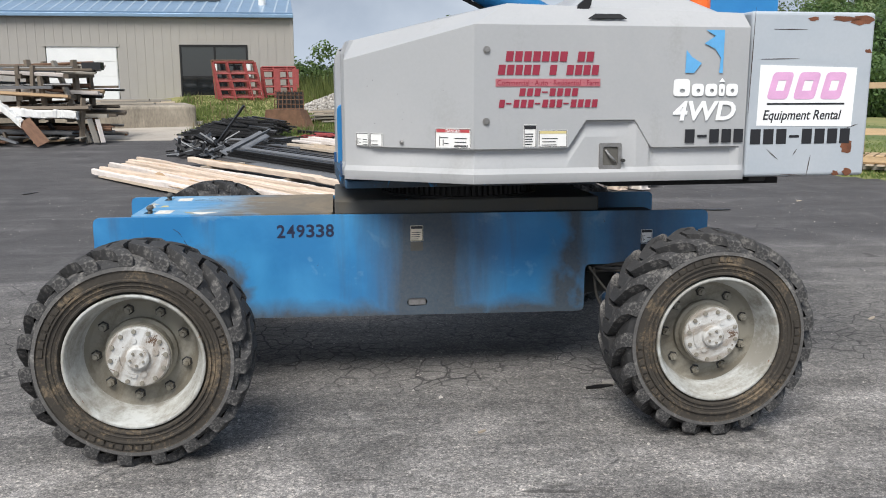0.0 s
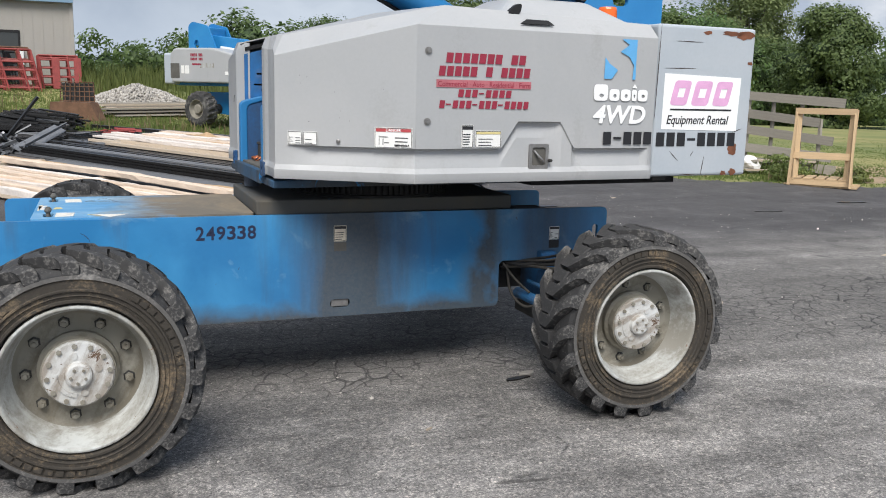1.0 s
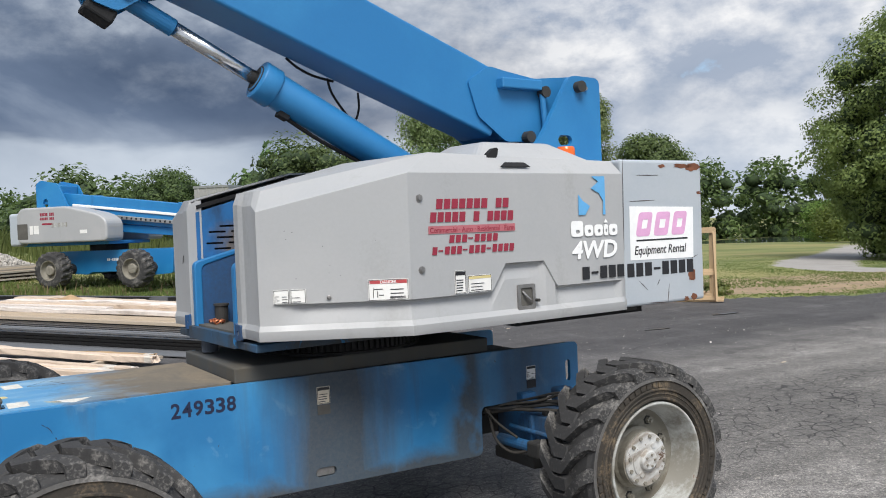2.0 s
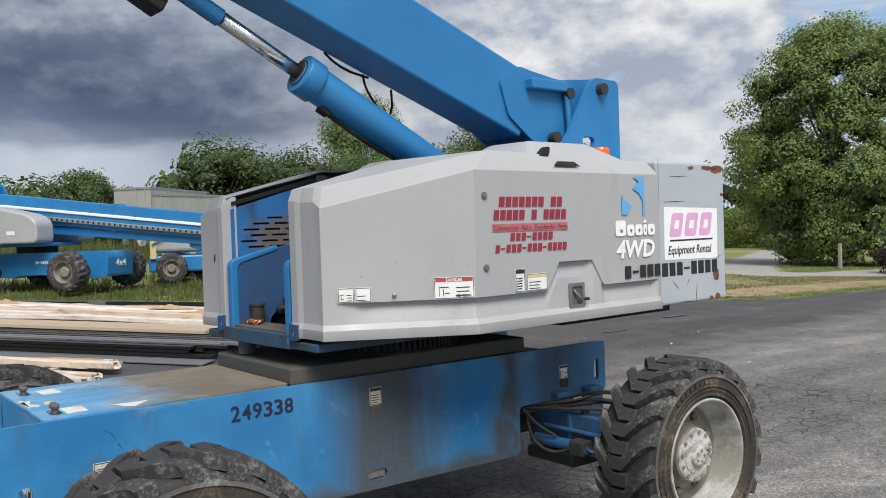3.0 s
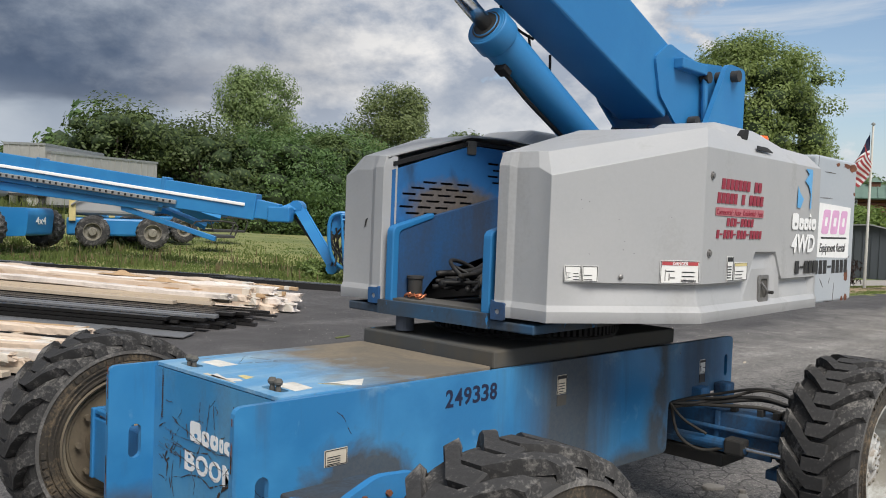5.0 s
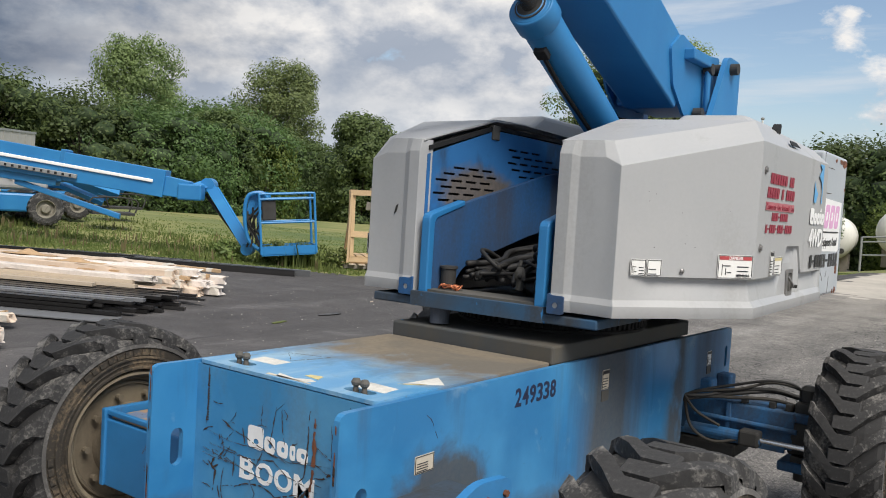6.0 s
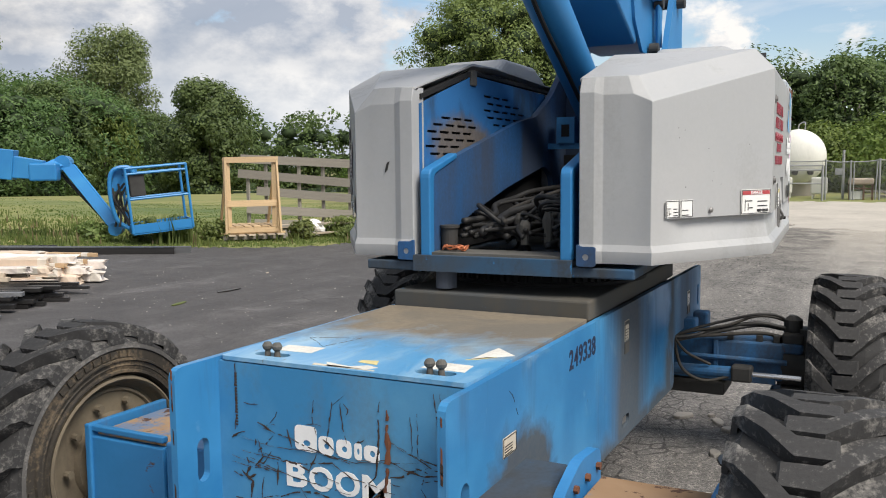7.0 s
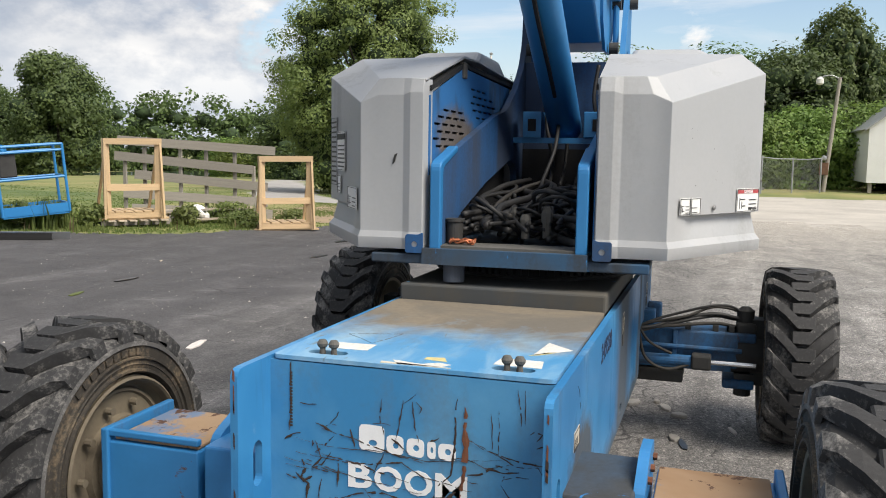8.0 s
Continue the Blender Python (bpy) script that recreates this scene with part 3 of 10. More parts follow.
def slot(cx, cy, w, h, n=6):
    """A slot with round ends; it lies along its longer side."""
    r = min(w, h) / 2
    pts = []
    for k, (sx, sy) in enumerate(((1, 1), (-1, 1), (-1, -1), (1, -1))):
        for i in range(n):
            a = math.pi / 2 * (k + i / (n - 1))
            pts.append((cx + sx * (w / 2 - r) + r * math.cos(a), cy + sy * (h / 2 - r) + r * math.sin(a)))
    clean = [pts[0]]
    for p in pts[1:]:
        if math.dist(p, clean[-1]) > 1e-4:
            clean.append(p)
    if math.dist(clean[0], clean[-1]) < 1e-4:
        clean.pop()
    return clean


def rounded(pts, r=0.03, n=4):
    """An outline with its corners rounded."""
    out = []
    k = len(pts)
    for i in range(k):
        p, a, b = Vector(pts[i]), Vector(pts[i - 1]), Vector(pts[(i + 1) % k])
        u, v = (a - p), (b - p)
        s = min(r, u.length * 0.45, v.length * 0.45)
        p0, p1 = p + u.normalized() * s, p + v.normalized() * s
        for j in range(n + 1):
            t = j / n
            out.append(tuple(p0 * (1 - t) ** 2 + p * 2 * t * (1 - t) + p1 * t * t))
    return out


def tube(points, r, n=8, smooth_steps=6, bm=None):
    """A hose through the points, on a smooth line."""
    bm = bm or bmesh.new()
    P = [Vector(p) for p in points]
    line = []
    for i in range(len(P) - 1):
        p0, p1, p2, p3 = P[max(i - 1, 0)], P[i], P[i + 1], P[min(i + 2, len(P) - 1)]
        for k in range(smooth_steps):
            t = k / smooth_steps
            line.append(0.5 * (2 * p1 + (p2 - p0) * t + (2 * p0 - 5 * p1 + 4 * p2 - p3) * t * t + (3 * p1 - p0 - 3 * p2 + p3) * t ** 3))
    line.append(P[-1])
    rings = []
    side = None
    for i, p in enumerate(line):
        d = (line[min(i + 1, len(line) - 1)] - line[max(i - 1, 0)]).normalized()
        if side is None or abs(side.dot(d)) > 0.95:
            side = d.orthogonal()
        side = (side - d * side.dot(d)).normalized()
        up = d.cross(side)
        rings.append([bm.verts.new(p + side * r * math.cos(2 * math.pi * k / n) + up * r * math.sin(2 * math.pi * k / n)) for k in range(n)])
    for a, b in zip(rings, rings[1:]):
        for k in range(n):
            bm.faces.new((a[k], a[(k + 1) % n], b[(k + 1) % n], b[k]))
    bm.faces.new(rings[0][::-1])
    bm.faces.new(rings[-1])
    return bm


def words(body, height, mat, parent, m, width=0.0, bold=0.0, shear=0.0, name="lettering", label="", depth=0.0012):
    """Lettering in the xy plane: its lower left corner at the origin of m, capitals of that height, squeezed to a width."""
    cu = bpy.data.curves.new("lettering", "FONT")
    cu.body, cu.size, cu.extrude, cu.offset, cu.shear, cu.resolution_u = body, 1.0, depth / 2, bold, shear, 3
    tmp = bpy.data.objects.new("lettering", cu)
    scene.collection.objects.link(tmp)
    dg = bpy.context.evaluated_depsgraph_get()
    me = bpy.data.meshes.new_from_object(tmp.evaluated_get(dg))
    bpy.data.objects.remove(tmp)
    xs = [v.co.x for v in me.vertices]
    ys = [v.co.y for v in me.vertices]
    k = height / (max(ys) - min(ys))
    kx = width / (max(xs) - min(xs)) if width else k
    me.transform(m @ Matrix.Diagonal((kx, k, 1, 1)) @ Matrix.Translation((-min(xs), -min(ys), depth / 2)))
    return link(name, me, mat, parent, label)


def bars(boxes, mat, parent, m, name="lettering_bar", depth=0.0012, slant=0.0):
    """Plain bars (x0, x1, y0, y1) in the xy plane that stand for marks; big ones are pieces of their own."""
    groups = [[b] for b in boxes] if name == "lettering_bar" else [boxes]
    for group in groups:
        bm = bmesh.new()
        for x0, x1, y0, y1 in group:
            vs = add_box(bm, x0, x1, y0, y1, 0, depth)
            for v in vs:
                v.co.x += slant * (v.co.y - y0)
        ob = part(name, bm, mat, parent, m=m)
        if len(group) > 1:
            tagged(ob, kind="stuff")
    return ob


def letter_bars(x0, x1, y0, y1, pattern, gap=0.18):
    """One bar for each x in the pattern, a blank for each space, a short dash for each minus."""
    w = (x1 - x0) / len(pattern)
    out = []
    for i, ch in enumerate(pattern):
        a, b = x0 + i * w + w * gap / 2, x0 + (i + 1) * w - w * gap / 2
        if ch == "x":
            out.append((a, b, y0, y1))
        elif ch == "-":
            mid = (y0 + y1) / 2
            out.append((a, b, mid - (y1 - y0) * 0.09, mid + (y1 - y0) * 0.09))
    return out


def soften(ob, width=0.008, seg=2, angle=28):
    b = ob.modifiers.new("bevel", "BEVEL")
    b.width, b.segments, b.limit_method, b.angle_limit = width, seg, "ANGLE", radians(angle)
    return ob




UPRIGHT = pose(0, 0, 0, 90, 0, 0)         # lays the xy plane on a wall that faces -y

# ---- the ground: one rolling sheet, cut into lot, gravel, drive and turf ----
def softplus(a, w):
    a = np.clip(np.asarray(a, float) / w, -30, 30)
    return np.log1p(np.exp(a)) * w


def step(a, lo, hi):
    t = np.clip((np.asarray(a, float) - lo) / (hi - lo), 0, 1)
    return t * t * (3 - 2 * t)


def lie(x, y):
    """The ground's height: level at the machine, rising to the north yard, falling to the pond in the east."""
    rise = 0.04 * softplus(np.asarray(y, float) - 4.3, 1.2) - 0.04 * softplus(np.asarray(y, float) - 32, 3)
    drop = 0.026 * softplus(np.asarray(x, float) - 15, 2) * step(y, 2.5, 8)
    bank = 0.075 * (softplus(np.asarray(y, float) - 20.2, 0.5) - softplus(np.asarray(y, float) - 27.5, 1)) * (1 - step(x, 0.5, 4)) * step(x, -9, -5)
    return rise * (1 - 0.7 * step(x, 9, 24)) + bank - np.minimum(drop, 2.6) - 0.02


EDGE_X = [-60, -7.1, -7.0, -3.95, -2.2, 0.0, 2.7, 5.5, 6.9, 8.4, 11.4, 13.4, 19.5, 40]
EDGE_Y = [27.0, 27.0, 20.4, 16.2, 16.5, 15.0, 13.8, 11.3, 9.0, 7.45, 6.2, 5.15, 4.7, 4.3]
DRIVE = [(60, 32), (42, 23.5), (33, 18.3), (26, 14.9), (22, 12.2), (20.8, 10.2), (22.6, 9.0), (28, 8.5), (36, 8.3), (60, 8.6)]


def drive_gap(x, y):
    best = np.full(np.shape(x), 1e9)
    for (ax, ay), (bx, by) in zip(DRIVE, DRIVE[1:]):
        dx, dy = bx - ax, by - ay
        t = np.clip(((x - ax) * dx + (y - ay) * dy) / (dx * dx + dy * dy), 0, 1)
        best = np.minimum(best, np.hypot(x - ax - t * dx, y - ay - t * dy))
    return best


def wobble(x, y, s, seed):
    return np.array([noise.noise((a * s, b * s, seed)) for a, b in zip(np.ravel(x), np.ravel(y))]).reshape(np.shape(x))


def make_ground():
    fine = lambda lo, hi, st: np.arange(lo, hi, st)
    xs = np.concatenate([[-1600, -700, -300, -150, -80, -50, -35, -25], fine(-20, -6, 0.8), fine(-6, 24, 0.22), fine(24, 46, 0.6), [48, 52, 58, 66, 76, 90, 110, 140, 180, 250, 400, 800, 1600]])
    ys = np.concatenate([[-1600, -700, -300, -150, -80, -50, -35, -25], fine(-20, -8, 0.8), fine(-8, 3.6, 0.4), fine(3.6, 26.6, 0.22), fine(26.6, 46, 0.8), [48, 52, 58, 66, 76, 90, 110, 140, 180, 250, 400, 800, 1600]])
    X, Y = np.meshgrid(xs, ys, indexing="ij")
    Z = lie(X, Y)
    near = (np.hypot(X, Y) < 40)
    Z = Z + np.where(near, wobble(X, Y, 0.35, 3.1) * 0.012 * step(np.hypot(X, Y), 2.5, 8), 0)
    cx, cy = (X[:-1, :-1] + X[1:, 1:]) / 2, (Y[:-1, :-1] + Y[1:, 1:]) / 2
    w = wobble(cx, cy, 0.9, 7.7) * 0.35 + wobble(cx, cy, 3.0, 1.7) * 0.18
    turf = cy + w > np.interp(cx, EDGE_X, EDGE_Y)
    turf |= (cx + 2 * w > 31.5) | (cx < -45) | (cy < -30)
    gap = drive_gap(cx, cy)
    drive = turf & (gap < 1.25 + 0.15 * w) & (cy > 5)
    bare = turf & ~drive & (cx > 11.0) & (cx < 29) & (cy < np.interp(cx, EDGE_X, EDGE_Y) + 3.6 + 1.8 * w + 0.12 * (cx - 11)) & (cy > np.interp(cx, EDGE_X, EDGE_Y) + 0.55 - 1.5 * w)
    gravel = ~turf & (cx + 7 * w > 17.5) & (cy < 3.6 + w)
    pad = (cx > -9) & (cx < -3.95) & (cy > 15.1 + 0.2 * w) & (cy < 20.4)
    zone = np.select([pad, drive, bare, turf, gravel], [4, 3, 2, 1, 5], 0)
    idx = np.arange(X.size).reshape(X.shape)
    q = np.stack([idx[:-1, :-1], idx[1:, :-1], idx[1:, 1:], idx[:-1, 1:]], -1)
    P = np.stack([X, Y, Z], -1).reshape(-1, 3)
    kinds = [("pavement", M_asphalt, "worn grey asphalt lot with cracks and tyre tracks"), ("ground", M_turf, "mown green grass field"),
             ("dirt_strip", M_soil, "bare brown soil strip beside the lot"), ("road", M_drive, "pale looping gravel drive"),
             ("concrete_pad", M_concrete, "pale concrete slab by the dock"), ("gravel_lot", M_gravel, "pale crushed gravel lot")]
    for k, (name, mat, label) in enumerate(kinds):
        f = q[zone == k].reshape(-1, 4)
        used, inv = np.unique(f, return_inverse=True)
        me = bpy.data.meshes.new(name)
        me.from_pydata(P[used].tolist(), [], inv.reshape(-1, 4).tolist())
        me.update()
        ob = link(name, me, mat, smooth=True)
        tagged(ob, label, "ground", kind="structure")


def field_grass():
    m, nt, b = material("turf", 0.95)
    v = mapped(nt)
    broad, mown, fine = noise_tex(nt, v, 0.07, 4, 0.6, 0.6), noise_tex(nt, mapped(nt, (0.25, 1, 1)), 0.5, 5, 0.6, 0.3), noise_tex(nt, v, 5.0, 4, 0.6)
    t = mth(nt, "ADD", mth(nt, "ADD", mth(nt, "MULTIPLY", broad, 0.5), mth(nt, "MULTIPLY", mown, 0.45)), mth(nt, "MULTIPLY", fine, 0.05))
    nt.links.new(ramp(nt, t, [(0.38, (0.090, 0.128, 0.036, 1)), (0.49, (0.185, 0.195, 0.062, 1)), (0.60, (0.275, 0.245, 0.098, 1))]), b.inputs["Base Color"])
    return m


M_turf = field_grass()
M_soil = plain("bare_soil", (0.30, 0.22, 0.135), 0.95, 0, 0.35, 1.2, bumpy=0.5, bscale=20)
M_drive = plain("drive_gravel", (0.33, 0.31, 0.29), 0.95, 0, 0.2, 0.8, bumpy=0.4, bscale=40)
M_concrete = plain("concrete", (0.38, 0.34, 0.29), 0.9, 0, 0.25, 1.5, bumpy=0.2)
M_gravel = plain("lot_gravel", (0.42, 0.385, 0.335), 0.95, 0, 0.25, 0.5, bumpy=0.5, bscale=25)
make_ground()

# ---- the boom lift ----
WHEEL_R, WHEEL_Z = 0.474, 0.432
# tread bar stations: across the tread (from past the middle to the shoulder), lead angle, half angle, radius
LUG = [(-0.062, -0.015, 0.066, 0.466), (-0.055, 0.0, 0.074, 0.473), (0.030, 0.0, 0.078, 0.474), (0.100, -0.150, 0.074, 0.473), (0.152, -0.250, 0.074, 0.467), (0.182, -0.300, 0.078, 0.448), (0.188, -0.300, 0.080, 0.404)]


def make_tyre(parent, way):
    """A lugged tyre about the y axis, outer side towards -y. way: which way its chevrons point."""
    half = [(0.268, 0.150), (0.280, 0.170), (0.290, 0.160), (0.296, 0.181), (0.300, 0.191), (0.308, 0.191), (0.311, 0.181), (0.322, 0.184), (0.325, 0.188), (0.328, 0.184), (0.340, 0.184), (0.343, 0.193), (0.349, 0.193), (0.352, 0.182),
            (0.384, 0.182), (0.387, 0.189), (0.402, 0.187), (0.406, 0.172), (0.420, 0.155), (0.430, 0.09), (0.432, 0.0)]
    prof = [(r, -y) for r, y in half] + [(r, y) for r, y in half[-2::-1]] + [(0.268, -0.150)]
    bm = turned(prof, 72)
    for f in bm.faces:
        rs = [math.hypot(v.co.x, v.co.z) for v in f.verts]
        f.material_index = 2 if min(rs) > 0.3865 and max(rs) < 0.4025 else 1 if max(rs) < 0.395 else 0
    ob = part("tyre", bm, [M_tread, M_side, M_scuff], parent, "black solid tyre with dusty brown sidewall")
    # raised print on the sidewall, as plain bars
    bm = bmesh.new()
    for y in (-1, 1):
        for start, n in ((0.55, 9), (2.7, 8), (4.4, 9)):
            for i in range(n):
                m = pose(0, 0, 0, 0, -math.degrees(start + i * 0.105), 0) @ pose(0.367, y * 0.186, 0)
                add_box(bm, -0.011, 0.011, -0.003, 0.003, -0.014, 0.014, m)
    tagged(part("sidewall_print", bm, M_side, parent), kind="stuff")
    # the tread bars: one mesh for each shoulder, set round the crown
    count = 19
    rnd = random.Random(4)
    for side in (-1, 1):
        bm = bmesh.new()
        top, low = [], []
        for w, a, hh, r in LUG:
            y, a = side * w, a * way
            top.append([bm.verts.new((r * math.cos(a + s * hh * 0.84), y, r * math.sin(a + s * hh * 0.84))) for s in (-1, 1)])
            rb = min(0.426, r - 0.012)
            yb = y if abs(y) < 0.17 else y * 0.93
            low.append([bm.verts.new((rb * math.cos(a + s * hh), yb, rb * math.sin(a + s * hh))) for s in (-1, 1)])
        for k in range(len(LUG) - 1):
            bm.faces.new((top[k][0], top[k][1], top[k + 1][1], top[k + 1][0]))
            bm.faces.new((top[k][0], top[k + 1][0], low[k + 1][0], low[k][0]))
            bm.faces.new((top[k][1], low[k][1], low[k + 1][1], top[k + 1][1]))
        bm.faces.new((top[0][0], low[0][0], low[0][1], top[0][1]))
        bm.faces.new((top[-1][0], top[-1][1], low[-1][1], low[-1][0]))
        one = part("tread_bar", bm, M_tread, parent)
        for i in range(count):
            bar = one if i == 0 else new("tread_bar", one.data)
            bar.parent = parent
            bar.matrix_basis = pose(0, 0, 0, 0, 360 * (i + (0.5 if side > 0 else 0)) / count + rnd.uniform(-0.5, 0.5), 0)
    return ob


def make_wheel(lift, way):
    # the dished rim, open towards -y
    bm = turned([(0.287, -0.168), (0.287, -0.184), (0.276, -0.186), (0.268, -0.170), (0.262, -0.12), (0.246, -0.085), (0.236, -0.03), (0.218, -0.008), (0.15, -0.004), (0.12, -0.004), (0.12, 0.03),
                 (0.215, 0.03), (0.235, 0.06), (0.262, 0.12), (0.268, 0.17), (0.287, 0.172)], 48)
    for f in bm.faces:
        c = f.calc_center_median()
        if math.hypot(c.x, c.z) < 0.234 or c.y > 0.02:
            f.material_index = 2 if c.y > 0.02 else 1
    wheel = part("wheel", bm, [M_rim, M_disc, M_tan], lift, "pale grey steel rim with mud-caked disc", smooth=True)
    soften(wheel, 0.003, 2, 35)
    make_tyre(wheel, way)
    part("hub_barrel", turned([(0.150, 0.0), (0.150, -0.03), (0.138, -0.045), (0.136, -0.088), (0.10, -0.09)], 36), M_disc, wheel, "muddy hub barrel")
    bm = turned([(0.130, -0.082), (0.130, -0.098), (0.124, -0.106), (0.052, -0.108), (0.048, -0.126), (0.040, -0.132), (0, -0.132)], 36)
    for i in range(12):
        a = 2 * math.pi * i / 12
        turned([(0.010, -0.102), (0.010, -0.114), (0, -0.114)], 6, bm, Matrix.Translation((0.112 * math.cos(a), 0, 0.112 * math.sin(a))))
    for i in range(5):
        a = 2 * math.pi * i / 5
        turned([(0.006, -0.128), (0.006, -0.138), (0, -0.138)], 6, bm, Matrix.Translation((0.028 * math.cos(a), 0, 0.028 * math.sin(a))))
    for a in (0.7, 2.2, 5.4):
        turned([(0.014, -0.104), (0.014, -0.112), (0, -0.112)], 10, bm, Matrix.Translation((0.075 * math.cos(a), 0, 0.075 * math.sin(a))))
    for k in range(7):
        a = 3.6 + 0.22 * k
        add_box(bm, -0.008, 0.008, -0.112, -0.106, -0.009, 0.009, pose(0, 0, 0, 0, -math.degrees(a), 0) @ pose(0.082, 0, 0))
    for face in bm.faces:
        c = face.calc_center_median()
        if c.y < -0.1065 and 0.098 < math.hypot(c.x, c.z) < 0.124 or c.y < -0.1325:
            face.material_index = 1
    part("hub_cap", bm, [M_hub, M_disc], wheel, "white painted hub cover with bolt ring")
    for i in range(9):
        a = 2 * math.pi * i / 9 + 0.15
        bm = turned([(0.024, -0.002), (0.024, -0.010), (0.017, -0.012), (0.017, -0.030), (0.009, -0.032), (0.009, -0.044), (0, -0.044)], 6, None, Matrix.Translation((0.190 * math.cos(a), 0, 0.190 * math.sin(a))))
        for face in bm.faces:
            if face.calc_center_median().y < -0.0115:
                face.material_index = 1
        part("lug_nut", bm, [M_dark, M_disc], wheel)
    return wheel


def make_chassis(lift):
    # near and far side plates
    def outline():
        pts = [(-1.604, 0.35), (-1.604, 0.892), (1.604, 0.878), (1.604, 0.592), (0.925, 0.592), (0.925, 0.335), (-0.84, 0.352)]
        return rounded(pts, 0.035)
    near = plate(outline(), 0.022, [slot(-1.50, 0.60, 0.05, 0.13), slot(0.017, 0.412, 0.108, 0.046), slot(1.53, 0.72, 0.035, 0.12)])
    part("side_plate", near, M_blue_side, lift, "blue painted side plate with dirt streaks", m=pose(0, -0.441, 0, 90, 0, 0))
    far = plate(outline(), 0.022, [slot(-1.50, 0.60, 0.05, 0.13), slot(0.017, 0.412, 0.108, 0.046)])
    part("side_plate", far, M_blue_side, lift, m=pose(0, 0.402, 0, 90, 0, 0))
    # front panel, set back between the flanges, and the floor and back of the box
    part("front_panel", box(-1.425, -1.405, -0.441, 0.380, 0.36, 0.880), M_front, lift, "scraped and faded blue front panel with worn white marks")
    # dark filler blocks; the rear one's colour stands for shade in the open recess
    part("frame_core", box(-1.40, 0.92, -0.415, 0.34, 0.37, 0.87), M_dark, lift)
    part("rear_recess_shade", box(0.92, 1.50, -0.30, 0.24, 0.40, 0.80), M_dark, lift)
    # rust where the flange edges have been knocked
    rnd = random.Random(14)
    for y in (-0.463, 0.380):
        for i in range(9):
            z, t = rnd.uniform(0.40, 0.86), rnd.uniform(0.012, 0.07)
            w = rnd.uniform(0.003, 0.009)
            part("rust_chip", plate(rounded([(y + 0.011 - w / 2, z), (y + 0.011 + w / 2, z + t * 0.2), (y + 0.011 + w / 2.4, z + t), (y + 0.011 - w / 2, z + t * 0.8)], 0.002, 2), 0.001), M_rust if i % 3 else M_grime_line, lift, m=Matrix(((0, 0, -1, -1.6045), (1, 0, 0, 0), (0, 1, 0, 0), (0, 0, 0, 1))))
    # deck lid
    lid = plate(rounded([(-1.425, -0.436), (-1.425, 0.372), (-0.415, 0.372), (-0.415, -0.436)], 0.02), 0.012, [slot(-1.355, 0.233, 0.045, 0.12), slot(-1.355, -0.309, 0.045, 0.12)])
    part("deck_lid", lid, M_lid, lift, "blue lid under tan dust", m=pose(0, 0, 0.884))
    for y in (0.233, -0.309):
        for dy in (-0.022, 0.022):
            part("latch_pin", turned([(0.010, 0), (0.008, 0.022), (0.014, 0.028), (0.016, 0.036), (0.010, 0.046), (0, 0.048)], 12, None, pose(-1.355, y + dy * 0.8, 0.886, 90, 0, 0)), M_dust, lift, "dark round-headed latch pin")
    # turntable base
    part("turntable_base", box(-0.405, 1.00, -0.436, 0.368, 0.882, 0.957, 0.008), M_base, lift, "raised grimy steel base under the slew ring")
    bm = turned([(0.36, 0), (0.44, 0), (0.44, 0.012), (0.425, 0.014), (0.425, 0.078), (0.36, 0.078)], 72, None, pose(0.3, -0.02, 0.957, 90, 0, 0))
    for i in range(90):
        m = pose(0.3, -0.02, 1.01, 0, 0, i * 4)
        add_box(bm, 0.42, 0.447, -0.008, 0.008, -0.035, 0.022, m)
    part("slew_ring", bm, M_black, lift, "black toothed slew ring")
    part("pinion", turned([(0, 0), (0.042, 0), (0.042, 0.07), (0, 0.07)], 20, None, pose(-0.33, 0.17, 0.966, 90, 0, 0)), M_blue_in, lift)


